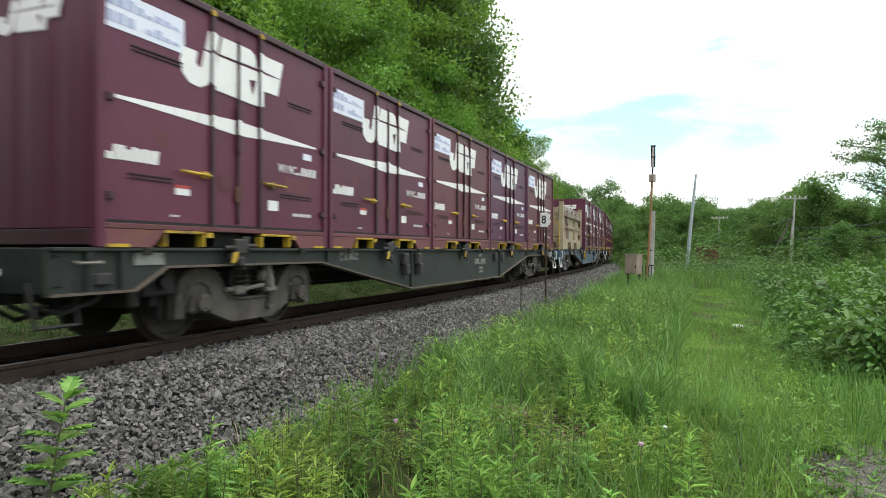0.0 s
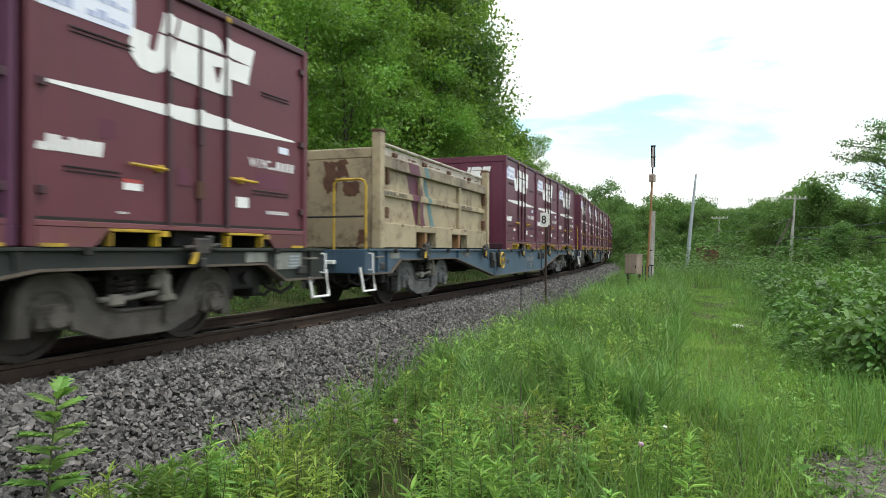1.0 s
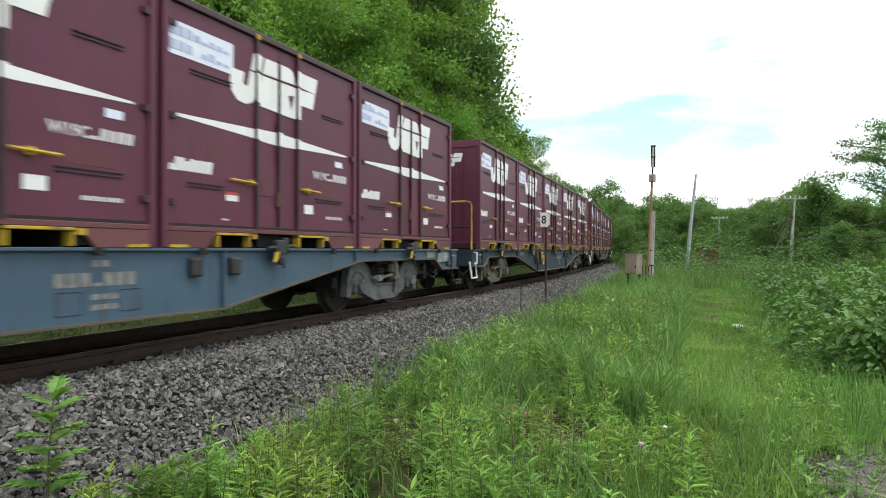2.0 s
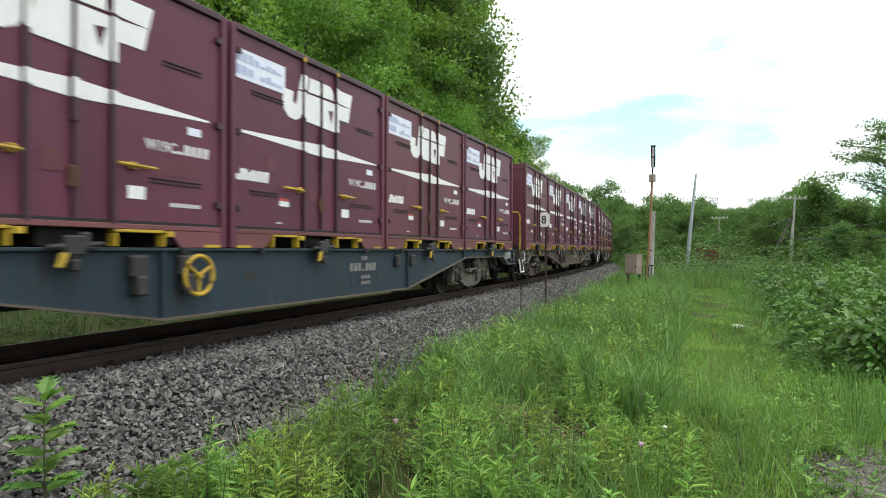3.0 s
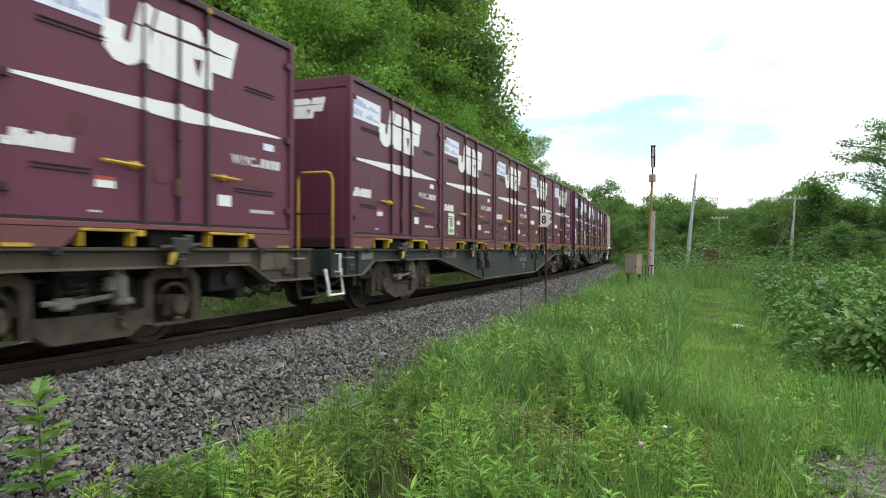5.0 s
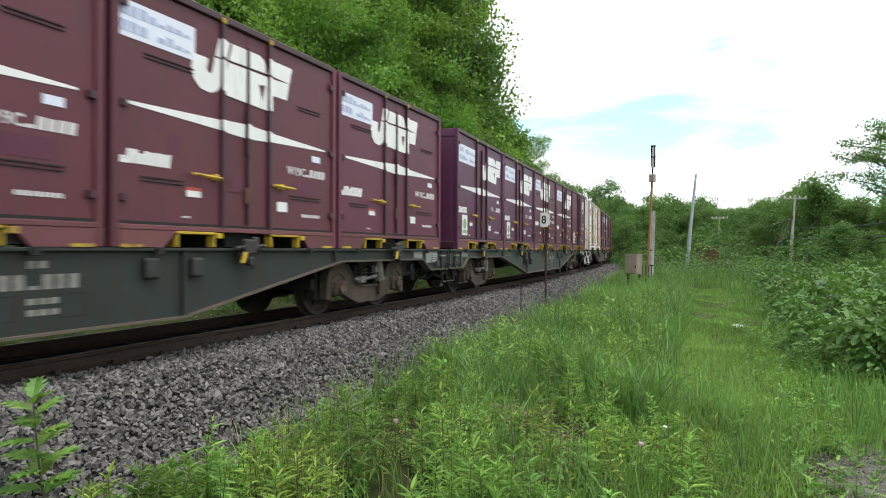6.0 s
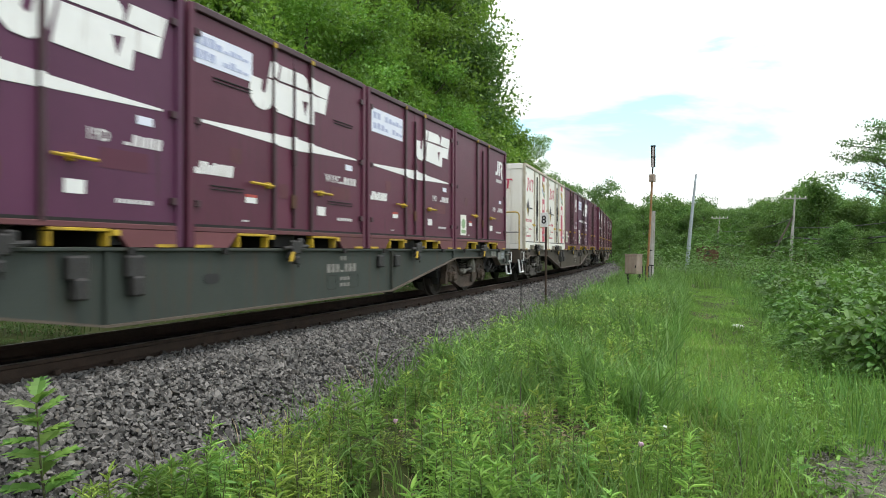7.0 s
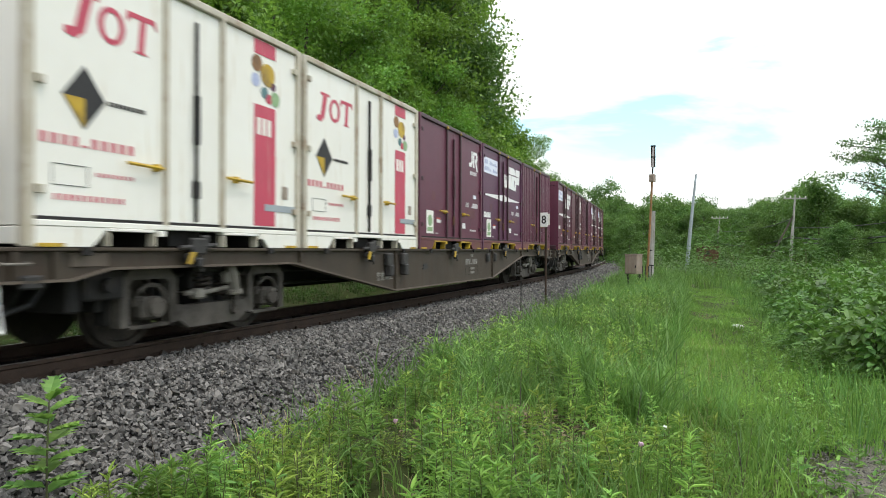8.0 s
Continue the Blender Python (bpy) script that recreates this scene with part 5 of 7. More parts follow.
def build_train():
    kinds = {"A": ("A", M_PURPLE, False, "maroon"), "a": ("A", M_BROWN, False, "brownish maroon"), "p": ("A", M_PLUM, False, "plum-coloured"),
             "s": ("A", M_BROWN, True, "brownish maroon stickered"), "B": ("B", M_PLUM, True, "plum-coloured stickered"), "b": ("B", M_PURPLE, False, "maroon"),
             "C": ("C", M_PURPLE, True, "maroon stickered"), "R": ("R", M_PURPLE, False, "maroon"), "r": ("C", M_BROWN, False, "brownish maroon"),
             "J": ("J", M_CREAM, False, "rust-stained cream")}
    made = {}
    loads = {-1: "AaApA", 0: "AAapa", 1: "T.AAA", 2: "AAAaA", 3: "aAApA", 4: "AsaaA", 5: "BBAbC", 6: "JJCBR", 7: "brRAa"}
    bodies = {-1: (M_GREYGREEN, "grey-green"), 0: (M_GREYGREEN, "grey-green"), 1: (M_BLUE, "faded blue"), 2: (M_SLATE, "slate-blue"), 3: (M_TAN, "dusty brown"),
              4: (M_GREYGREEN, "grey-green"), 5: (M_SAGE, "pale sage-green"), 6: (M_TAN, "dusty brown"), 7: (M_TAN, "dusty brown")}
    railed, brakes = {1, 2, 3, 4, 6}, {1: M_YELLOW, 2: M_YELLOW, 3: M_TAN}
    for w, load in loads.items():
        g, wheels = wagon(*bodies[w], rails=w in railed, brake=brakes.get(w), deep_ends=w not in (6, 7), plates=w != 2, boxed=w in (3, 6, 7), rear_step=w in (0, 5), steel={0: M_GRIMY, 1: M_ASH, 2: M_BOGIE, 3: M_RUSTY, 4: M_RUSTY, 5: M_RUSTY}.get(w, M_GRIMY), lag=-0.23 if w in (2, 3) else 0.0, belly={1: 0.35, 3: 0.42}.get(w, 0.31), stand_wheel=w == 6, place={3: (-4.68, -1.1735, 0.52), 6: (-3.5, -1.1735, 0.5)}.get(w, (-5.35, -1.1735, 0.845)))
        WAG.append((g, w))
        WHEELS.extend(wheels)
        for k, key in enumerate(load):
            if key == ".":
                continue
            if key == "T":
                CON.append((tipper(), w, pose(-9.5225 + 3.03, 0, 1.004)))
                continue
            if key not in made:
                c = made[key] = container(*kinds[key])
            else:
                c = copy_thing(made[key], Matrix())
            CON.append((c, w, pose((k - 2) * SLOT, 0, 1.004)))


build_train()


# ---- plants ----
RNG = np.random.default_rng(11)


def frames_from(dirs, ups):
    """For each leaf a length axis, a width axis and a normal."""
    a = dirs / np.linalg.norm(dirs, axis=1)[:, None]
    b = np.cross(ups, a)
    b /= np.linalg.norm(b, axis=1)[:, None] + 1e-9
    return a, b, np.cross(a, b)


def leaf_quads(base, dirs, ups, length, width, fold=0.15):
    """Small leaves: two triangles' worth of a folded lozenge each."""
    a, b, c = frames_from(dirs, ups)
    L, Wd = length[:, None], width[:, None]
    v = np.stack([base, base + a * L * 0.5 + b * Wd * 0.5 + c * Wd * fold, base + a * L, base + a * L * 0.5 - b * Wd * 0.5 + c * Wd * fold], 1)
    n = len(base)
    f = np.arange(n * 4).reshape(n, 4)
    return v.reshape(-1, 3), f


def leaf_broad(base, dirs, ups, length, width, fold=0.18, droop=0.2):
    """Large leaves: two halves on a midrib, pointed and drooping."""
    a, b, c = frames_from(dirs, ups)
    L, Wd = length[:, None], width[:, None]
    mid, tip = base + a * L * 0.5, base + a * L - c * L * droop
    v = np.stack([base, base + a * L * 0.28 + b * Wd * 0.5 + c * Wd * fold, base + a * L * 0.68 + b * Wd * 0.38 + c * Wd * fold * 0.5 - c * L * droop * 0.4, tip,
                  base + a * L * 0.28 - b * Wd * 0.5 + c * Wd * fold, base + a * L * 0.68 - b * Wd * 0.38 + c * Wd * fold * 0.5 - c * L * droop * 0.4], 1)
    n = len(base)
    k = (np.arange(n) * 6)[:, None]
    f = np.concatenate([k + np.array([[0, 1, 2, 3]]), k + np.array([[0, 3, 5, 4]])], 0)
    return v.reshape(-1, 3), f


def crown_mesh(name, clusters, radii, per, size, rng, flat=0.6):
    """Leaves gathered in clumps round the branch ends."""
    n = len(clusters) * per
    c = np.repeat(clusters, per, 0)
    r = np.repeat(radii, per)
    off = rng.normal(size=(n, 3))
    off /= np.linalg.norm(off, axis=1)[:, None]
    off *= (rng.random(n) ** 0.45)[:, None] * r[:, None]
    off[:, 2] *= flat
    base = c + off
    out = off / (np.linalg.norm(off, axis=1)[:, None] + 1e-6)
    dirs = out * 0.6 + rng.normal(size=(n, 3)) * 0.6 + np.array([0, 0, -0.15])
    ups = rng.normal(size=(n, 3)) * 0.55 + np.array([0, 0, 0.9]) + out * 0.35
    L = rng.uniform(0.7, 1.3, n) * size
    v, f = leaf_quads(base, dirs, ups, L, L * rng.uniform(0.55, 0.8, n))
    return flat_mesh(name, v, f)


def tree(name, label, h, crown_r, base_h, n_clusters, per, leaf, mat_leaf, rng, trunk_r=0.16, lobes=7, clump=0.75, top=0.5):
    """A tapered trunk with limbs and an uneven crown of leaf clumps."""
    t = thing(name, label, "tree", "trees along the line")
    lobe_c = []
    for i in range(lobes):
        a, u = 2.4 * i + rng.uniform(-0.4, 0.4), (i + 0.5) / lobes
        rr = crown_r * rng.uniform(0.35, 0.75) * (1 - 0.75 * max(0.0, u - top))
        lobe_c.append((rr * math.cos(a), rr * math.sin(a), base_h + (h - base_h) * (0.08 + 0.85 * u), crown_r * rng.uniform(0.38, 0.62) * (1.15 - 0.5 * u)))
    cl = []
    while len(cl) < n_clusters:
        x, y, z, r = lobe_c[rng.integers(lobes)]
        d = rng.normal(size=3)
        d /= np.linalg.norm(d)
        q = np.array([x, y, z]) + d * r * rng.uniform(0.55, 1.08) * np.array([1, 1, 0.85])
        if q[2] > base_h * 0.7:
            cl.append(q)
    cl = np.array(cl)
    bm = bmesh.new()
    lean = rng.uniform(-0.25, 0.25, 2)
    spine = [(lean[0] * u * u * 2, lean[1] * u * u * 2, h * 0.88 * u - 0.4 * (u == 0)) for u in (0, 0.12, 0.3, 0.5, 0.75, 1.0)]
    tube(bm, spine, [trunk_r * 1.25, trunk_r, trunk_r * 0.82, trunk_r * 0.62, trunk_r * 0.35, trunk_r * 0.1], 9)
    for x, y, z, r in lobe_c:
        z0 = max(base_h * 0.6, z - r * 1.3)
        u = z0 / (h * 0.88)
        p0 = (lean[0] * u * u * 2, lean[1] * u * u * 2, z0)
        tube(bm, [p0, (x * 0.45, y * 0.45, z0 + (z - z0) * 0.55), (x, y, z)], [trunk_r * 0.4, trunk_r * 0.26, trunk_r * 0.08], 6)
    for k in rng.choice(len(cl), min(len(cl), 26), replace=False):
        x, y, z = cl[k]
        j = min(range(lobes), key=lambda i: (lobe_c[i][0] - x) ** 2 + (lobe_c[i][1] - y) ** 2 + (lobe_c[i][2] - z) ** 2)
        lx, ly, lz, _ = lobe_c[j]
        tube(bm, [(lx * 0.7, ly * 0.7, lz - 0.3), ((lx + x) / 2, (ly + y) / 2, (lz + z) / 2 + 0.1), (x, y, z)], [trunk_r * 0.13, trunk_r * 0.09, trunk_r * 0.03], 5)
    part("trunk", bm, M_BARK, t, "grey-brown trunk with limbs")
    me = crown_mesh("crown", cl, rng.uniform(0.7, 1.3, len(cl)) * clump, per, leaf, rng)
    link_mesh("crown", me, mat_leaf, t)
    return t


def at(px, dist):
    """A place on the ground in the direction px (0 to 1568 across the view), dist metres ahead."""
    a = radians(YAW) - math.atan((px - 784) / 1169.4)
    k = dist / math.cos(math.atan((px - 784) / 1169.4))
    x, y = k * math.cos(a), k * math.sin(a)
    return x, y, float(height_of(np.array(x), np.array(y)))


def stand(x, y, rz, k=1.0, kz=None, sink=0.1):
    z = float(height_of(np.array(x), np.array(y)))
    return pose(x, y, z - sink, 0, 0, rz) @ Matrix.Diagonal((k, k, kz or k, 1))


def layered_tree(rng):
    """An airy tree: flat sprays of leaves on spreading, nearly level branches."""
    t = thing("layered_tree", "airy tree with flat layered branches at the clearing's edge", "tree", "trees along the line")
    bm = tube(bmesh.new(), [(0, 0, -0.4), (0.1, 0.05, 2.0), (-0.05, 0.1, 4.6), (0.05, 0.0, 7.6)], [0.15, 0.12, 0.08, 0.02], 9)
    cl, rad = [], []
    for i in range(26):
        z = 4.0 + 3.4 * (i / 25) ** 0.9
        a = 2.4 * i + rng.uniform(-0.4, 0.4)
        reach = rng.uniform(1.1, 2.9) * (1.0 if z < 6.6 else 0.6)
        dx, dy = math.cos(a), math.sin(a)
        lift = rng.uniform(-0.1, 0.9)
        pts = [(dx * reach * u, dy * reach * u, z + lift * math.sin(u * 1.9) + 0.15 * u) for u in (0.02, 0.35, 0.7, 1.0)]
        tube(bm, pts, [0.045, 0.03, 0.018, 0.006], 6)
        for u in np.arange(0.4, 1.05, 0.09):
            side = rng.uniform(-0.55, 0.55) * reach * 0.32
            cl.append((dx * reach * u - dy * side, dy * reach * u + dx * side, z + lift * math.sin(u * 1.9) + 0.15 * u + rng.uniform(-0.1, 0.25)))
            rad.append(rng.uniform(0.22, 0.5))
    part("trunk", bm, M_BARK, t, "thin dark trunk with level branches")
    link_mesh("crown", crown_mesh("crown", np.array(cl), np.array(rad), 50, 0.095, rng, 0.5), M_LEAFF, t)
    return t


def build_trees():
    rng = np.random.default_rng(5)
    tall = [tree("broadleaf_tree", "tall dark-green broadleaf tree on the wooded bank", 15 + i, 4.3, 3.0, 190, 105, 0.20, (M_LEAFD, M_LEAF, M_LEAF)[i], rng, 0.2, 14, 0.95) for i in range(3)]
    young = [tree("young_tree", "bright-green young broadleaf tree beside the track", 8.6 + 0.6 * i, 2.5, 0.9, 115, 125, 0.125, M_LEAF, rng, 0.09, 11, 0.65) for i in range(3)]
    far = [tree("distant_tree", "soft-green broadleaf tree in the distant wood", 12.5 + i, 4.4, 0.8, 150, 64, 0.34, M_LEAFF, rng, 0.16, 11, 1.2) for i in range(3)]
    old = [tree("old_tree", "dark old broadleaf tree with bare lower trunk on the bank", 14 + i, 4.4, 4.6, 125, 230, 0.105, M_LEAFD, rng, 0.24, 10, 0.8) for i in range(2)]
    used = set()

    def put(protos, x, y, k, kz=None):
        p = protos[rng.integers(len(protos))]
        m = stand(x, y, rng.uniform(0, 360), k, kz)
        if p.name not in used:
            used.add(p.name)
            p.matrix_basis = m
            return p
        return copy_thing(p, m)

    # young growth right beside the track on its far side
    for s in np.arange(13.5, 64, 2.5):
        d = -(5.4 + rng.uniform(0, 2.4))
        x, y = track_np(np.array(s + rng.uniform(-0.6, 0.6)), np.array(d))
        put(young, float(x), float(y), rng.uniform(0.95, 1.22) * (0.8 if s > 38 else 1.0))
    # tall trees on the bank
    for s in (2.0, 4.6, 7.2, 9.4, 11.6):
        x, y = track_np(np.array(s), np.array(-(8.6 + rng.uniform(-0.8, 1.5))))
        put(old, float(x), float(y), rng.uniform(0.85, 1.0))
    for s in np.arange(23, 42, 4.1):
        x, y = track_np(np.array(s + rng.uniform(-1, 1)), np.array(-(12.5 + rng.uniform(-1, 2))))
        put(tall, float(x), float(y), rng.uniform(0.85, 1.05))
    for s in np.arange(34, 60, 7.5):
        x, y = track_np(np.array(s + rng.uniform(-1, 1)), np.array(-(19 + rng.uniform(-2, 3))))
        put(tall, float(x), float(y), rng.uniform(0.8, 1.0))
    for px, dist, k in ((600, 32, 1.05), (680, 33, 1.05), (735, 35, 1.1), (755, 40, 1.12), (742, 37, 1.0), (785, 46, 1.1), (770, 54, 1.15), (720, 46, 1.15), (640, 44, 1.15), (768, 45, 1.28), (780, 50, 1.38), (750, 41, 1.2), (846, 48, 0.68), (876, 50, 0.60), (870, 54, 0.68), (912, 60, 0.66), (926, 56, 0.58), (936, 66, 0.48), (960, 72, 0.5)):
        x, y, _ = at(px, dist)
        if px < 840:
            put(tall, x, y, k)
        else:
            put(young, x, y, k * 1.72)
    # the wood across the end of the view
    for px, dist, k in ((985, 80, 0.68), (1010, 95, 0.78), (1035, 88, 0.72), (1060, 84, 0.66), (1088, 92, 0.70), (1112, 86, 0.66), (1140, 78, 0.66), (1165, 84, 0.70), (1190, 90, 0.74),
                        (1215, 88, 0.7), (1240, 84, 0.66), (1262, 96, 0.76), (1290, 92, 0.72), (1315, 86, 0.7), (1345, 72, 0.72), (1370, 64, 0.78), (1395, 68, 0.8), (1425, 60, 0.72), (1450, 56, 0.72),
                        (1480, 62, 0.78), (1505, 54, 0.70), (1535, 58, 0.74), (1565, 52, 0.72), (1600, 50, 0.75), (1640, 48, 0.8),
                        (1095, 100, 0.96), (1000, 120, 0.98), (1050, 118, 0.95), (1100, 122, 0.92), (1150, 118, 0.84), (1200, 124, 0.85), (1250, 126, 0.87), (1300, 122, 0.85), (1350, 104, 0.98), (1400, 100, 0.96), (1455, 96, 0.92),
                        (1510, 92, 0.9), (1560, 88, 0.9), (1075, 70, 0.5), (1120, 66, 0.45), (1180, 66, 0.36), (1340, 62, 0.42), (1480, 44, 0.42), (1545, 42, 0.45)):
        x, y, _ = at(px + rng.uniform(-6, 6), dist)
        put(far, x, y, k * rng.uniform(0.95, 1.08) * (0.86 if px > 1475 else 1.05 if px > 1340 else 1.15 if px > 1115 else 1.04))
    for px in range(985, 1640, 44):
        x, y, _ = at(px + rng.uniform(-8, 8), 142 + rng.uniform(-8, 8))
        put(far, x, y, (1.5 if px < 1115 else 1.24 if px < 1340 else 1.46 if px < 1480 else 1.25) * rng.uniform(0.94, 1.06))
    # open-crowned tree at the clearing's edge
    layered = layered_tree(np.random.default_rng(31))
    x, y, _ = at(1590, 29)
    layered.matrix_basis = stand(x, y, 40, 1.02)


def bush_proto(rng, label, name="bush", r=1.0, h=1.25, n=1050, size=0.165, m=None):
    t = thing(name, label, "bush", "bushes beside the path")
    d = rng.normal(size=(n, 3))
    d /= np.linalg.norm(d, axis=1)[:, None]
    d[:, 2] = np.abs(d[:, 2])
    k = rng.uniform(0.6, 1.0, n) ** 0.5 * (1 + 0.22 * np.sin(d[:, 0] * 5 + d[:, 1] * 4) + 0.1 * np.sin(d[:, 1] * 9))
    base = d * np.array([r, r, h]) * k[:, None]
    dirs = d * np.array([1, 1, 0.25]) + rng.normal(size=(n, 3)) * 0.45
    ups = np.array([0, 0, 1.0]) + rng.normal(size=(n, 3)) * 0.3 + d * 0.4
    L = rng.uniform(0.6, 1.25, n) * size
    v, f = leaf_broad(base, dirs, ups, L, L * rng.uniform(0.55, 0.75, n))
    link_mesh("foliage", flat_mesh("foliage", v, f), m or M_BUSH, t)
    bm = bmesh.new()
    for i in range(12):
        a = 2 * math.pi * i / 12
        x, y, z = base[rng.integers(n)]
        tube(bm, [(0.12 * math.cos(a), 0.12 * math.sin(a), -0.15), (x * 0.55, y * 0.55, z * 0.6), (x, y, z)], [0.014, 0.010, 0.004], 5)
    part("stem", bm, M_STEM, t)
    return t


def build_bushes():
    rng = np.random.default_rng(21)
    protos = [bush_proto(rng, "broad-leaved light-green bush beside the grassy path") for _ in range(3)]
    fine = [bush_proto(rng, "fine-leaved green shrub at the wood's edge", "shrub", 1.1, 1.3, 1700, 0.072, M_SHRUB) for _ in range(2)]
    # same shrub in darker leaves, which carry the bank's shade as colour
    shade = [bush_proto(rng, "undergrowth on the bank with its shade put into dark leaves", "undergrowth", 1.1, 1.3, 800, 0.12, M_LEAFD) for _ in range(2)]
    used = set()

    def put(ps, x, y, k, kz):
        p = ps[rng.integers(len(ps))]
        m = stand(x, y, rng.uniform(0, 360), k, kz, 0.12)
        if p.name in used:
            copy_thing(p, m)
        else:
            used.add(p.name)
            p.matrix_basis = m
    # thicket on the camera's right of the path
    for px, dist, k, kz in ((1570, 9, 0.85, 0.85), (1625, 8.6, 0.9, 0.95), (1515, 10.4, 0.9, 0.85), (1585, 10.8, 1.0, 1.0), (1485, 12.2, 0.9, 0.85), (1525, 12.6, 1.05, 0.95), (1605, 12.8, 1.1, 1.05), (1445, 14.2, 0.95, 0.85),
                            (1500, 14.8, 1.1, 0.95), (1555, 15.2, 1.15, 1.05), (1625, 15, 1.2, 1.1), (1427, 16.5, 1.0, 0.8), (1465, 17, 1.15, 0.95), (1505, 17.6, 1.2, 1.0), (1575, 18, 1.3, 1.1), (1402, 19, 1.0, 0.8),
                            (1447, 20, 1.2, 0.95), (1495, 20.5, 1.3, 1.0), (1545, 21, 1.4, 1.1), (1615, 21, 1.4, 1.2), (1395, 23, 1.1, 0.8), (1427, 24, 1.3, 0.95), (1475, 25, 1.4, 1.05), (1525, 25, 1.5, 1.15), (1595, 25, 1.6, 1.2),
                            (1375, 28, 1.2, 0.9), (1407, 29, 1.4, 1.0), (1445, 30, 1.5, 1.1), (1495, 30, 1.6, 1.2), (1575, 31, 1.7, 1.3)):
        put(protos, *at(px, dist)[:2], k, kz)
    for px, dist, k, kz in ((1330, 33, 1.2, 0.9), (1360, 35, 1.6, 1.1), (1390, 36, 1.7, 1.2), (1460, 36, 1.8, 1.4), (1540, 36, 1.9, 1.5), (1185, 40, 1.4, 0.9), (1225, 42, 1.2, 0.5), (1310, 46, 1.6, 0.8),
                            (1370, 46, 1.9, 1.4), (1440, 47, 2.0, 1.6), (1165, 50, 1.6, 1.1), (1205, 54, 1.8, 0.8), (1250, 56, 1.9, 0.5), (1295, 58, 2.0, 1.5), (1100, 60, 1.6, 1.2), (1130, 56, 1.6, 1.1),
                            (1080, 75, 1.8, 1.6), (1110, 75, 2.0, 1.6), (1280, 74, 2.6, 2.9), (1300, 72, 2.4, 2.6), (1258, 76, 2.2, 2.4), (1500, 9.2, 0.6, 0.5), (1430, 10.8, 0.6, 0.5)):
        put(fine, *at(px, dist)[:2], k, kz)
    # undergrowth on the far side of the track
    for s in np.arange(-7, 34, 0.8):
        x, y = track_np(np.array(s + rng.uniform(-0.4, 0.4)), np.array(-(2.75 + rng.uniform(0, 0.5))))
        put(shade, float(x), float(y), rng.uniform(0.35, 0.6), rng.uniform(0.25, 0.5))
    for s in np.arange(-8, 44, 1.1):
        x, y = track_np(np.array(s + rng.uniform(-0.4, 0.4)), np.array(-(3.2 + rng.uniform(0, 1.2))))
        put(shade, float(x), float(y), rng.uniform(0.65, 1.0), rng.uniform(0.6, 1.1))


def blades(name, xy, h, w, m, label, rng, lean=0.45, short=False):
    """Grass: each blade a bent, tapering strip."""
    n = len(xy)
    z = height_of(xy[:, 0], xy[:, 1]) - 0.02
    base = np.column_stack([xy, z])
    a = rng.uniform(0, 2 * np.pi, n)
    bend = np.column_stack([np.cos(a), np.sin(a), np.zeros(n)]) * (rng.uniform(0.1, 1.0, n) * lean * h)[:, None]
    b = rng.uniform(0, 2 * np.pi, n)
    side = np.column_stack([np.cos(b), np.sin(b), np.zeros(n)]) * (w * 0.5)[:, None]
    up = np.array([0, 0, 1.0])
    m1, m2, tip = base + up * (h * 0.45)[:, None] + bend * 0.22, base + up * (h * 0.8)[:, None] + bend * 0.6, base + up * (h * 0.97)[:, None] + bend * 1.1
    v = np.stack([base - side, base + side, m1 + side * 0.85, m1 - side * 0.85, m2 + side * 0.55, m2 - side * 0.55, tip + side * 0.06, tip - side * 0.06], 1)
    k = (np.arange(n) * 8)[:, None]
    f = np.concatenate([k + np.array([[0, 1, 2, 3]]), k + np.array([[3, 2, 4, 5]]), k + np.array([[5, 4, 6, 7]])], 0)
    if short:
        v = v[:, [0, 1, 2, 3, 6, 7]]
        k = (np.arange(n) * 6)[:, None]
        f = np.concatenate([k + np.array([[0, 1, 2, 3]]), k + np.array([[3, 2, 4, 5]])], 0)
    ob = link_mesh(name, flat_mesh(name, v.reshape(-1, 3), f), m)
    return tagged(ob, label, "grass", kind="stuff")


def scatter(n, s_rng, d_rng, rng, bias=1.0):
    s = s_rng[0] + (s_rng[1] - s_rng[0]) * rng.random(n) ** bias
    d = rng.uniform(*d_rng, n)
    x, y = track_np(s, d)
    return np.column_stack([x, y])


def patchy(xy, rng, cut=0.0, f=1.1):
    """Keeps the points where a slow wave says so, so that growth comes in tufts."""
    w = np.sin(xy[:, 0] * f + 1.3 * np.sin(xy[:, 1] * f * 0.8)) * np.sin(xy[:, 1] * f * 1.3 + np.sin(xy[:, 0] * f * 0.6))
    return xy[w + rng.uniform(-0.5, 0.5, len(xy)) > cut]


def clumps(xy):
    """How tall growth stands here: tufts of it high, hollows between them low."""
    x, y = xy[:, 0], xy[:, 1]
    w = np.sin(x * 2.1 + 1.7 * np.sin(y * 1.6)) * np.sin(y * 2.7 + 1.2 * np.sin(x * 1.3)) + 0.5 * np.sin(x * 4.7 - y * 3.9)
    return 0.9 + 0.42 * w


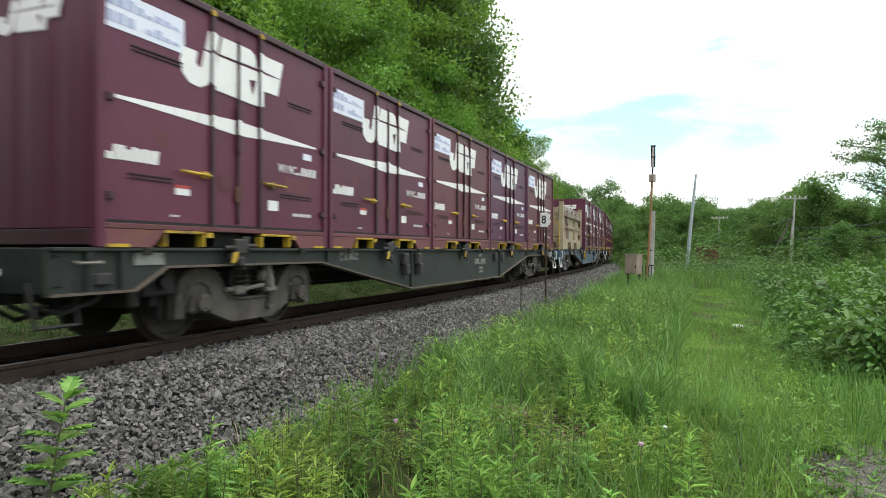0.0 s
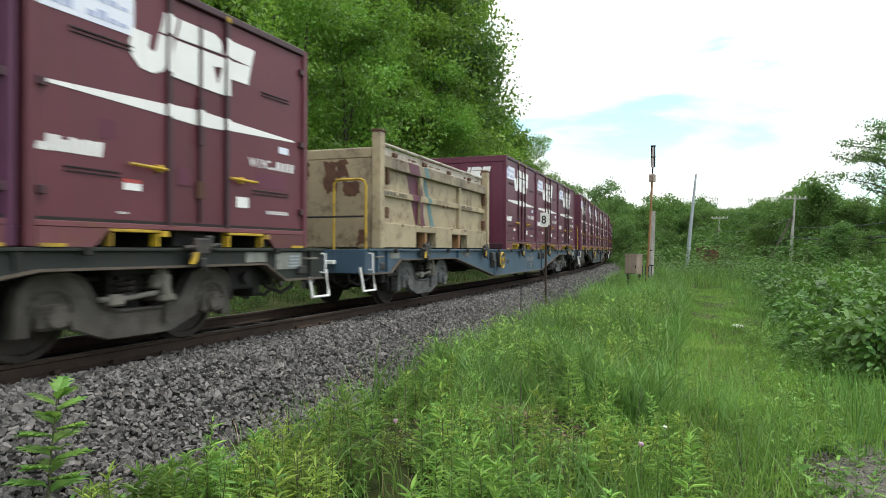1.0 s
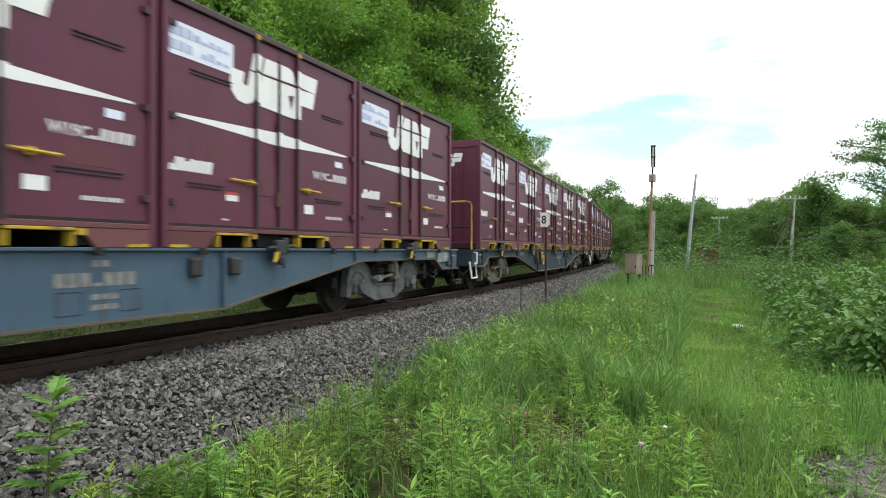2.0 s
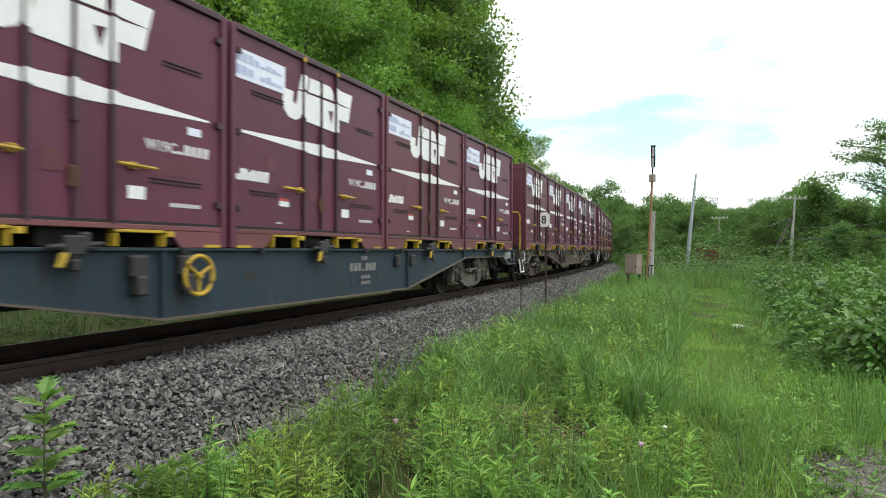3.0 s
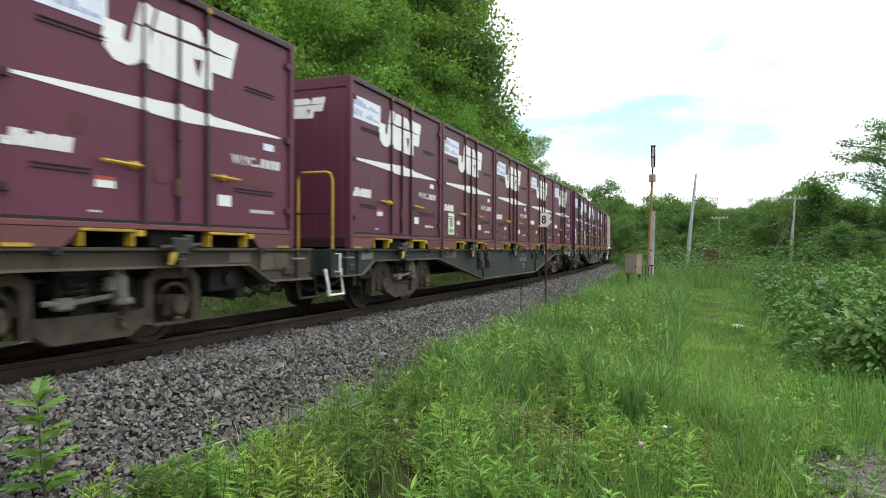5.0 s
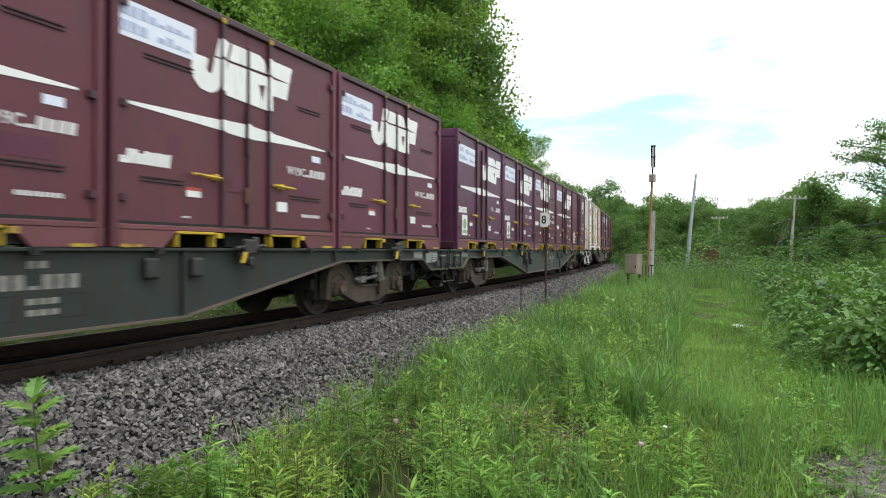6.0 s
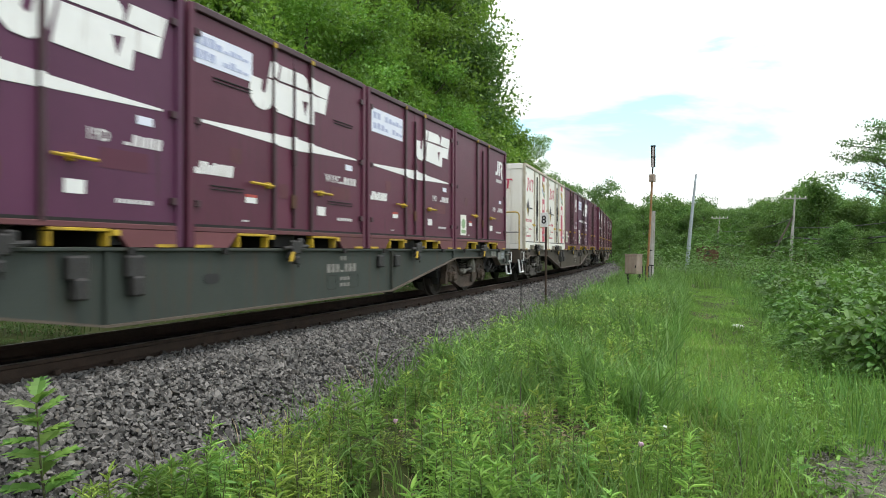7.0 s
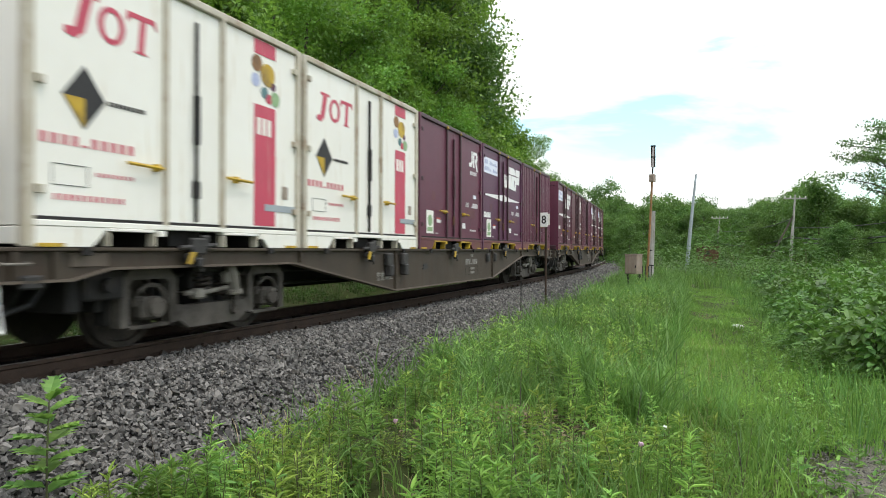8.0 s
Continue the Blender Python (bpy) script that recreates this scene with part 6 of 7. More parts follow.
def build_grass():
    rng = np.random.default_rng(8)
    xy = scatter(26000, (6, 36), (2.6, 5.7), rng, 1.4)
    xy = patchy(xy, rng, -0.35)
    xy = xy[offset_of(xy[:, 0], xy[:, 1]) > 2.65 + 0.35 * rng.random(len(xy)) - 0.3 * (xy[:, 0] > 16)]
    blades("tall_grass", xy, rng.uniform(0.30, 0.62, len(xy)) * clumps(xy), rng.uniform(0.009, 0.022, len(xy)), M_GRASS, "tall fresh green grass on the verge beside the ballast", rng, 0.85)
    xy = scatter(42000, (3, 30), (5.2, 8.4), rng, 1.15)
    wv = np.sin(xy[:, 0] * 0.9 + 2 * np.sin(xy[:, 1] * 1.1)) * np.sin(xy[:, 1] * 2.3 + 1.5 * np.sin(xy[:, 0] * 0.5))
    h = (0.075 + 0.06 * wv + 0.10 * np.clip(np.abs(offset_of(xy[:, 0], xy[:, 1]) - 6.8) - 0.7, 0, 1)) * rng.uniform(0.6, 1.6, len(xy))
    clear = np.hypot(xy[:, 0] - 5.75, xy[:, 1] + 1.15) > 0.55 + 0.4 * rng.random(len(xy))
    xy, h = xy[clear], h[clear]
    blades("path_grass", xy, np.maximum(h, 0.045), rng.uniform(0.012, 0.026, len(xy)), M_PATH, "short bright grass on the trodden path", rng, 0.7, True)
    xy = scatter(30000, (2.6, 13), (5.5, 8.8), rng, 1.1)
    xy = xy[np.hypot((xy[:, 0] - 5.75) / 1.1, xy[:, 1] + 1.15) > 0.5 + 0.35 * rng.random(len(xy))]
    blades("path_grass", xy, rng.uniform(0.05, 0.15, len(xy)) * (0.75 + 0.5 * clumps(xy)), rng.uniform(0.006, 0.012, len(xy)), M_PATH, "fine short grass covering the near end of the path", rng, 0.8, True)
    xy = scatter(9000, (6, 40), (7.2, 10.5), rng, 1.3)
    blades("tall_grass", xy, rng.uniform(0.2, 0.5, len(xy)), rng.uniform(0.008, 0.015, len(xy)), M_GRASS, "tall green grass at the thicket's foot", rng, 0.6)
    xy = scatter(7000, (30, 90), (2.3, 10), rng, 1.2)
    blades("far_grass", xy, rng.uniform(0.3, 0.7, len(xy)), rng.uniform(0.025, 0.05, len(xy)), M_GRASS, "green verge grass along the far curve", rng, 0.5, True)
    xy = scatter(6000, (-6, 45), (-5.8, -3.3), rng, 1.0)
    blades("bank_grass", xy, rng.uniform(0.1, 0.4, len(xy)), rng.uniform(0.01, 0.02, len(xy)), M_BANK, "grass beyond the track with shade put into its colour", rng, 0.6, True)
    xy = np.column_stack([rng.uniform(2.2, 7.5, 9000), rng.uniform(-2.6, 3.6, 9000)])
    xy = patchy(xy, rng, -0.2, 1.7)
    xy = xy[np.hypot(xy[:, 0] - 5.75, xy[:, 1] + 1.15) > 0.5 + 0.4 * rng.random(len(xy))]
    d_ = offset_of(xy[:, 0], xy[:, 1])
    xy = xy[(d_ < 5.9) & (d_ > 2.8 + 0.3 * rng.random(len(xy)))]
    blades("low_grass", xy, rng.uniform(0.1, 0.34, len(xy)), rng.uniform(0.006, 0.011, len(xy)), M_GRASS, "low green grass among the weeds", rng, 0.6)
    xy = patchy(np.column_stack([rng.uniform(3.0, 9.0, 5200), rng.uniform(-0.6, 3.7, 5200)]), rng, 0.1, 1.9)
    xy = xy[offset_of(xy[:, 0], xy[:, 1]) > 3.0]
    blades("long_grass", xy, rng.uniform(0.25, 0.6, len(xy)), rng.uniform(0.005, 0.011, len(xy)), M_GRASS, "long arching grass blades between the weeds", rng, 0.9)
    xy = np.column_stack([rng.uniform(-12, 3, 20000), rng.uniform(-9, 3.8, 20000)])
    xy = xy[offset_of(xy[:, 0], xy[:, 1]) > 2.9]
    blades("near_grass", xy, rng.uniform(0.06, 0.25, len(xy)), rng.uniform(0.008, 0.016, len(xy)), M_GRASS, "short trodden grass about the standing place", rng, 0.7, True)
    xy = patchy(scatter(2600, (3, 18), (2.2, 6.5), rng, 1.3), rng, 0.2, 1.5)
    blades("dry_grass", xy, rng.uniform(0.08, 0.3, len(xy)), rng.uniform(0.004, 0.009, len(xy)), M_DRY, "straw-coloured dead stalks among green grass", rng, 0.9)


def weeds(name, xy, h, leaf, n_leaf, label, rng, wide=0.26, m=None):
    """Upright weeds: a thin stem with narrow leaves all the way up, thickest at the top."""
    n = len(xy)
    z = height_of(xy[:, 0], xy[:, 1]) - 0.02
    base = np.column_stack([xy, z])
    lean = rng.normal(size=(n, 3)) * 0.12
    lean[:, 2] = 1
    u = np.clip(np.tile(np.linspace(0.15, 1.0, n_leaf) ** 0.8, n) + rng.uniform(-0.07, 0.07, n * n_leaf), 0.1, 1.02)
    k = np.repeat(np.arange(n), n_leaf)
    ang = np.tile(np.arange(n_leaf) * 2.4, n) + np.repeat(rng.uniform(0, 6.28, n), n_leaf) + rng.normal(0, 0.5, n * n_leaf)
    p = base[k] + lean[k] * (h[k] * np.minimum(u, 1))[:, None]
    rise = 0.25 + 2.2 * np.clip(u - 0.6, 0, 1) + rng.uniform(-0.5, 0.5, len(u))
    dirs = np.column_stack([np.cos(ang), np.sin(ang), rise])
    ups = np.tile(np.array([0, 0, 1.0]), (len(u), 1)) + rng.normal(size=(len(u), 3)) * 0.15
    L = leaf * rng.uniform(0.45, 1.3, len(u)) * (1.15 - 0.5 * np.clip(u, 0, 1)) * np.repeat(rng.uniform(0.55, 1.4, n), n_leaf)
    v, f = leaf_broad(p, dirs, ups, L, L * wide, 0.16, 0.26)
    ob = link_mesh(name, flat_mesh(name, v, f), m or M_WEED)
    tagged(ob, label, "weeds", kind="stuff")
    side = np.column_stack([np.full(n, 0.0025), np.full(n, -0.0025), np.zeros(n)])
    topp = base + lean * (h * 0.98)[:, None]
    sv = np.stack([base - side, base + side, topp + side * 0.6, topp - side * 0.6], 1).reshape(-1, 3)
    ob2 = link_mesh(name.replace("weeds", "weed_stems"), flat_mesh("stems", sv, np.arange(n * 4).reshape(n, 4)), M_STEM)
    tagged(ob2, "thin brownish stems of the roadside weeds", "weeds", kind="stuff")


def build_weeds():
    rng = np.random.default_rng(17)
    # a belt of leafy weeds before the camera, in patches of one kind each, thinning towards the path
    pts = []
    for px, dist in zip(rng.uniform(-60, 1600, 3300), 3.2 + 5.2 * rng.random(3300) ** 1.5):
        a = radians(YAW) - math.atan((px - 784) / 1169.4)
        k = dist / math.cos(math.atan((px - 784) / 1169.4))
        pts.append((k * math.cos(a), k * math.sin(a)))
    xy = np.array(pts)
    d = offset_of(xy[:, 0], xy[:, 1])
    bx, by, _ = at(895, 5.9)
    bare = np.hypot((xy[:, 0] - bx) / 1.0, xy[:, 1] - by) > 0.35 + 0.25 * rng.random(len(xy))
    keep = bare & (d > 2.72 + 0.4 * rng.random(len(d))) & (d < 5.5 + 0.9 * rng.random(len(d)) ** 2)
    xy = patchy(xy[keep], rng, -0.25, 2.6)
    w = np.sin(xy[:, 0] * 2.3 + 0.7) * np.cos(xy[:, 1] * 2.9) + 0.7 * np.sin(xy[:, 0] * 5.1 - xy[:, 1] * 3.7) + rng.normal(size=len(xy)) * 0.35
    kind = np.digitize(w, [-0.55, 0.0, 0.5])
    kind[(offset_of(xy[:, 0], xy[:, 1]) < 3.0) & (rng.random(len(xy)) < 0.6)] = 1
    for i, leaf, nl, wide, tall, m, name, label in ((0, 0.100, 46, 0.17, 0.60, M_WEED, "narrow_weeds", "fresh green weeds with narrow pointed leaves"),
                                                   (1, 0.044, 44, 0.34, 0.34, M_WEEDY, "yellow_weeds", "yellowish-green small-leaved weeds beside the ballast"),
                                                   (2, 0.070, 34, 0.34, 0.50, M_WEED, "broad_weeds", "green weeds with broader pointed leaves"),
                                                   (3, 0.078, 42, 0.20, 0.55, M_WEEDY, "pale_weeds", "pale yellow-green willow-leaved weeds")):
        q = xy[kind == i]
        low = np.clip((offset_of(q[:, 0], q[:, 1]) - 2.6) / 1.0, 0.25, 1.0)
        weeds(name, q, rng.uniform(0.28, 1.12, len(q)) * tall * low, leaf, nl, label, rng, wide, m)
    n = 1500
    ang, rad = rng.uniform(0, 6.28, n), np.abs(rng.normal(0, 0.55, n))
    lx, ly = bx + rad * np.cos(ang) * 1.3, by + rad * np.sin(ang)
    base = np.column_stack([lx, ly, height_of(lx, ly) + rng.uniform(0.0, 0.03, n)])
    v, f = leaf_quads(base, np.column_stack([rng.normal(size=(n, 2)), rng.normal(size=n) * 0.2]), np.array([0, 0, 1.0]) + rng.normal(size=(n, 3)) * 0.35, rng.uniform(0.03, 0.09, n), rng.uniform(0.015, 0.04, n))
    tagged(link_mesh("leaf_litter", flat_mesh("leaf_litter", v, f), M_LITTER), "brown dead leaves and stalks on bare earth", "litter", kind="stuff")
    for i in range(26):
        x, y, z = at(rng.uniform(120, 1350), rng.uniform(3.6, 7.5))
        if offset_of(np.array(x), np.array(y)) < 2.4:
            continue
        t = thing("dead_stalk", "thin dark dead stalk standing among the weeds", "stalk", "dead stalks in the weeds")
        t.matrix_basis = pose(x, y, z, rng.uniform(-12, 12), rng.uniform(-12, 12), 0)
        hh = rng.uniform(0.35, 0.62)
        part("stalk", tube(bmesh.new(), [(0, 0, -0.05), (0.01, 0, hh * 0.5), (0.03, 0.01, hh)], [0.005, 0.004, 0.002], 5), M_BARK, t)
    for px, dist, m, kind_ in ((1177, 5.2, M_WHITE, "white"), (1135, 4.35, M_CLOVER, "pink"), (455, 4.2, M_CLOVER, "pink"), (700, 4.6, M_CLOVER, "pink"), (985, 7.8, M_CREAM, "cream")):
        x, y, z = at(px, dist)
        t = thing("clover_flower", f"small {kind_} clover blossom on a thin stem", "flower", "clover blossoms in the grass")
        t.matrix_basis = pose(x, y, z)
        part("stem", tube(bmesh.new(), [(0, 0, -0.03), (0.01, 0, 0.30)], 0.003, 5), M_STEM, t)
        bm = bmesh.new()
        bmesh.ops.create_icosphere(bm, subdivisions=2, radius=0.017)
        for v_ in bm.verts:
            v_.co = v_.co * rng.uniform(0.75, 1.2) + Vector((0.01, 0, 0.31))
        part("blossom", bm, m, t)
    n = 900
    s_, d_ = rng.uniform(-4, 32, n), -rng.uniform(2.3, 4.6, n)
    lx, ly = track_np(s_, d_)
    base = np.column_stack([lx, ly, height_of(lx, ly) + rng.uniform(0.0, 0.05, n)])
    v, f = leaf_quads(base, np.column_stack([rng.normal(size=(n, 2)), rng.normal(size=n) * 0.25]), np.array([0, 0, 1.0]) + rng.normal(size=(n, 3)) * 0.35, rng.uniform(0.05, 0.13, n), rng.uniform(0.02, 0.06, n))
    tagged(link_mesh("leaf_litter", flat_mesh("leaf_litter", v, f), M_LITTER), "brown dead leaves beyond the ballast in shade", "litter", kind="stuff")
    q = patchy(scatter(1900, (7, 20), (2.9, 5.4), rng, 1.4), rng, 0.0, 1.4)
    weeds("verge_weeds", q, rng.uniform(0.25, 0.6, len(q)), 0.1, 16, "leafy green weeds standing in the verge grass", rng, 0.32)
    q = scatter(1000, (3, 16), (6.6, 9.0), rng, 1.2)
    weeds("path_weeds", q, rng.uniform(0.1, 0.3, len(q)), 0.07, 12, "low leafy weeds at the path's edge", rng, 0.4)


def lobed_leaf(bm, p, d, L):
    """A divided leaf: a midrib with pairs of pointed lobes."""
    d = Vector(d).normalized()
    side = d.cross(Vector((0, 0, 1))).normalized()
    nrm = side.cross(d)
    p = Vector(p)
    for u, w in ((0.22, 0.34), (0.42, 0.46), (0.62, 0.42), (0.8, 0.28)):
        for sg in (-1, 1):
            a = p + d * L * (u - 0.17) - nrm * L * 0.1 * u * u
            b = p + d * L * (u + 0.13) - nrm * L * 0.1 * u * u
            tip = p + d * L * (u + 0.22) + side * sg * L * w - nrm * L * 0.14 * u + nrm * L * 0.05
            midp = (a + b) / 2 + side * sg * L * w * 0.55 + nrm * L * 0.07 + d * L * 0.02
            vs = [bm.verts.new(q) for q in (a, midp - d * L * 0.06, tip, midp + d * L * 0.10, b)]
            bm.faces.new(vs if sg > 0 else vs[::-1])
    a, b, c, e = p - side * 0.003, p + side * 0.003, p + d * L * 0.8 + side * L * 0.16 - nrm * L * 0.06, p + d * L * 0.8 - side * L * 0.16 - nrm * L * 0.06
    t = p + d * L * 1.1 - nrm * L * 0.16
    bm.faces.new([bm.verts.new(q) for q in (a, b, c, t, e)])


SWAYING = []


def build_tall_weed():
    """The tall weed on the left that nods in the train's draught."""
    x, y, z = at(84, 4.0)
    t = thing("tall_weed", "tall weed with deeply lobed bright leaves nodding in the draught", "weed")
    bm = tube(bmesh.new(), [(0, 0, -0.05), (0.01, 0.0, 0.35), (0.03, -0.01, 0.74)], [0.008, 0.006, 0.003], 6)
    part("stem", bm, M_STEM, t)
    rng = np.random.default_rng(4)
    for i in range(17):
        u = 0.2 + 0.8 * i / 16
        a = 2.4 * i
        bm = bmesh.new()
        lobed_leaf(bm, (0.03 * u, -0.01 * u, 0.74 * u), (math.cos(a), math.sin(a), 0.3 + 1.6 * max(0, u - 0.7)), 0.23 * (1.15 - 0.4 * u))
        part("leaf", bm, M_WEED, t)
    SWAYING.append((t, x, y, z))


build_trees()
build_bushes()
build_grass()
build_weeds()
build_tall_weed()


# ---- posts, poles and wires ----
def build_line_side():
    x, y, z = 13.44, 3.35, float(height_of(np.array(13.44), np.array(3.35)))
    p = thing("distance_post", "thin dark post with a white numbered plate beside the track", "post")
    p.matrix_basis = pose(x, y, z, 0, 0, -105)
    part("post", boxes((-0.02, 0.02, -0.012, 0.012, -0.3, 2.1), bevel=0.004), M_RAIL, p, "dark rusty post")
    part("plate", boxes((-0.12, 0.055, -0.026, -0.014, 2.07, 2.37), bevel=0.005), M_WHITE, p, "white plate")
    part("side_plate", boxes((0.057, 0.095, -0.02, -0.012, 2.11, 2.34), bevel=0.004), M_CREAM, p)
    cu = bpy.data.curves.new("numeral", "FONT")
    cu.body, cu.size, cu.extrude, cu.offset, cu.align_x, cu.align_y = "8", 0.23, 0.002, 0.003, "CENTER", "CENTER"
    tmp = new("numeral_source", cu)
    me = bpy.data.meshes.new_from_object(tmp.evaluated_get(bpy.context.evaluated_depsgraph_get()))
    bpy.data.objects.remove(tmp)
    ob = link_mesh("numeral", me, M_BLACK, p, "black numeral")
    ob.matrix_local = pose(-0.035, -0.029, 2.215, 90, 0, 0)
    q = thing("thin_stake", "thin grey stake in the grass beside the ballast", "stake")
    q.matrix_basis = pose(*at(922, 15.6)[:2], -0.6)
    part("stake", tube(bmesh.new(), [(0, 0, -0.2), (0.02, 0, 0.85)], 0.012, 6), M_DARK, q)

    # the crossing lamp with its switch box
    x, y = 27.38, 2.77
    z = float(height_of(np.array(x), np.array(y)))
    s = thing("signal_lamp_pole", "rusty pole with a tubular lamp and small box on top", "lamp pole")
    s.matrix_basis = pose(x, y, z, 0, 0, -113)
    part("pole", tube(bmesh.new(), [(0, 0, -0.3), (0.15, 0, 2.0), (0.27, 0, 4.4)], [0.05, 0.045, 0.04], 10), M_RUSTPOLE, s)
    part("switch_box", boxes((0.17, 0.37, -0.1, 0.1, 4.22, 4.52), bevel=0.015), M_BOXG, s)
    part("lamp_neck", tube(bmesh.new(), [(0.275, 0, 4.52), (0.29, 0, 4.85)], 0.03, 8), M_DARK, s)
    part("lamp_tube", tube(bmesh.new(), [(0.29, 0, 4.80), (0.31, 0, 5.58)], 0.06, 12), M_GLASS, s, "pale lens tube")
    part("lamp_guard", boxes((0.222, 0.245, -0.03, 0.03, 4.80, 5.60), (0.36, 0.383, -0.03, 0.03, 4.80, 5.60), (0.222, 0.383, -0.06, 0.06, 5.60, 5.66), (0.225, 0.38, -0.06, 0.06, 5.18, 5.22)), M_DARK, s)
    c = thing("concrete_post", "weathered grey concrete post beside the lamp pole", "post")
    c.matrix_basis = pose(x + 0.4, y - 0.10, z, 0, 0, -113)
    part("post", tube(bmesh.new(), [(0, 0, -0.3), (0.13, 0, 3.1)], [0.14, 0.11], 12), M_CONCRETE, c)
    for zz in (0.9, 1.5):
        part("band", tube(bmesh.new(), [(0.04, 0, zz), (0.042, 0, zz + 0.04)], 0.145, 12), M_DARK, c)
    b = thing("relay_box", "putty-grey metal relay box on legs beside the track", "box")
    b.matrix_basis = pose(x - 0.1, y + 0.46, z, 0, 0, -113)
    part("case", boxes((-0.27, 0.27, -0.22, 0.22, 0.57, 1.34), bevel=0.02), M_BOXG, b)
    part("door_panel", boxes((-0.25, 0.25, -0.235, -0.221, 0.60, 1.31), bevel=0.006), M_BOXG, b)
    part("roof_lip", boxes((-0.29, 0.29, -0.25, 0.24, 1.342, 1.37), bevel=0.006), M_BOXG, b)
    part("latch", boxes((0.2, 0.24, -0.25, -0.236, 0.82, 0.92)), M_DARK, b)
    for lx in (-0.26, 0.26):
        part("leg", boxes((lx - 0.03, lx + 0.03, -0.03, 0.03, -0.2, 0.568)), M_DARK, b)
    for i in range(4):
        k = thing("cable", "black drooping cable below the relay box", "cable", "cables of the relay box")
        k.matrix_basis = pose(x - 0.08, y + 0.3 - 0.1 * i, z, 0, 0, -113)
        part("sheath", tube(bmesh.new(), [(0, 0, 0.5), (0.02 * i, 0.0, 0.15), (0.1, 0, 0.02), (0.22, 0, 0.1), (0.2 + 0.02 * i, 0, 0.9)], 0.018, 6), M_BLACK, k)

    def pole(px, dist, h, lean, mat_, label, arm=0.0, r=0.11, brace=0.0, cat="utility pole"):
        x, y, z = at(px, dist)
        p = thing("utility_pole", label, cat, "poles beyond the thicket")
        p.matrix_basis = pose(x, y, z, 0, 0, YAW - 90)
        part("shaft", tube(bmesh.new(), [(0, 0, -0.4), (lean * 0.5, 0, h * 0.5), (lean, 0, h)], [r * 1.25, r, r * 0.5], 10), mat_, p)
        if arm:
            part("crossarm", boxes((lean - arm, lean + arm, -0.05, 0.05, h - 0.35, h - 0.25)), mat_, p)
            for i in (-0.9, -0.4, 0.4, 0.9):
                part("insulator", tube(bmesh.new(), [(lean + arm * i, 0, h - 0.25), (lean + arm * i, 0, h - 0.1)], 0.04, 8), M_WHITE, p)
        if brace:
            part("brace", tube(bmesh.new(), [(brace, 0, -0.4), (lean * 0.7, 0, h * 0.74)], 0.07, 8), M_BARK, p)
        return Vector((x, y, z)) + Matrix.Rotation(radians(YAW - 90), 3, "Z") @ Vector((lean, 0, h - 0.2))
    a = pole(1214, 52, 7.75, 0.78, M_GALV, "pale blue-grey leaning steel pole beyond the grass", r=0.13)
    p1 = pole(1267, 78, 6.0, 0.45, M_CONCRETE, "grey utility pole with crossarm and leaning brace", 1.0, 0.11, -2.2)
    p2 = pole(1397, 52, 6.3, 0.45, M_CONCRETE, "grey utility pole with crossarm and leaning brace", 0.9, 0.11, -2.4)
    p3 = pole(1088, 100, 4.4, 0.3, M_CONCRETE, "small grey utility pole before the distant wood", 0.7, 0.12, -1.2)
    x, y, z = at(1700, 34)
    p4 = Vector((x, y, 5.5))
    for q0, q1, sag, dz, r in ((p1, p2, 0.5, -1.6, 0.03), (p1, p2, 0.6, -3.0, 0.03), (p2, p4, 0.3, -2.4, 0.03), (p2, p4, 0.35, -3.2, 0.05), (p2, p4, 0.4, -3.5, 0.03), (p3, p1, 0.8, -0.2, 0.02)):
        w = thing("overhead_wire", "thin dark overhead wire sagging between poles", "wire", "overhead wires")
        pts = [q0.lerp(q1, u) + Vector((0, 0, dz - sag * 4 * u * (1 - u))) for u in [i / 10 for i in range(11)]]
        part("strand", tube(bmesh.new(), pts, r, 5), M_BLACK, w)
    x, y, z = at(1252, 66)
    h = thing("rusty_hut", "small rusty brown metal hut among the bushes", "hut")
    h.matrix_basis = pose(x, y, z + 0.1, 0, 0, YAW - 80)
    part("wall", boxes((-0.85, 0.85, -0.6, 0.6, -0.3, 1.95)), M_RUST, h)
    part("roof", boxes((-0.95, 0.95, -0.7, 0.7, 1.952, 2.02), bevel=0.01), M_RUST, h)
    # black panel on the closed wall, for the darkness inside an opening
    part("opening", boxes((-0.5, -0.15, -0.612, -0.601, 1.15, 1.55)), M_BLACK, h)

    # litter on the path and pebbles at its near end
    x, y, z = at(1306, 14.6)
    l = thing("crumpled_litter", "crumpled white plastic litter on the grassy path", "litter")
    l.matrix_basis = pose(x, y, z + 0.05, 0, 0, 20)
    bm = bmesh.new()
    bmesh.ops.create_icosphere(bm, subdivisions=2, radius=0.16)
    r0 = random.Random(2)
    for v in bm.verts:
        v.co = Vector((v.co.x * 1.3, v.co.y * 0.8, v.co.z * 0.3)) * r0.uniform(0.6, 1.2)
    part("sheet", bm, M_WHITE, l)
    rng = np.random.default_rng(33)

    n, rings, vs, fs = 40, 8, [], []
    for j in range(rings + 1):
        for i in range(n):
            a = 2 * math.pi * i / n
            r = j / rings * (0.72 + 0.16 * math.sin(3 * a + 1) + 0.1 * math.sin(7 * a))
            gx, gy = 5.75 + 1.1 * r * math.cos(a), -1.2 + 0.8 * r * math.sin(a)
            vs.append((gx, gy, float(height_of(np.array(gx), np.array(gy))) + 0.012 - 0.02 * (j == rings)))
    for j in range(rings):
        for i in range(n):
            fs.append((j * n + i, (j + 1) * n + i, (j + 1) * n + (i + 1) % n, j * n + (i + 1) % n))
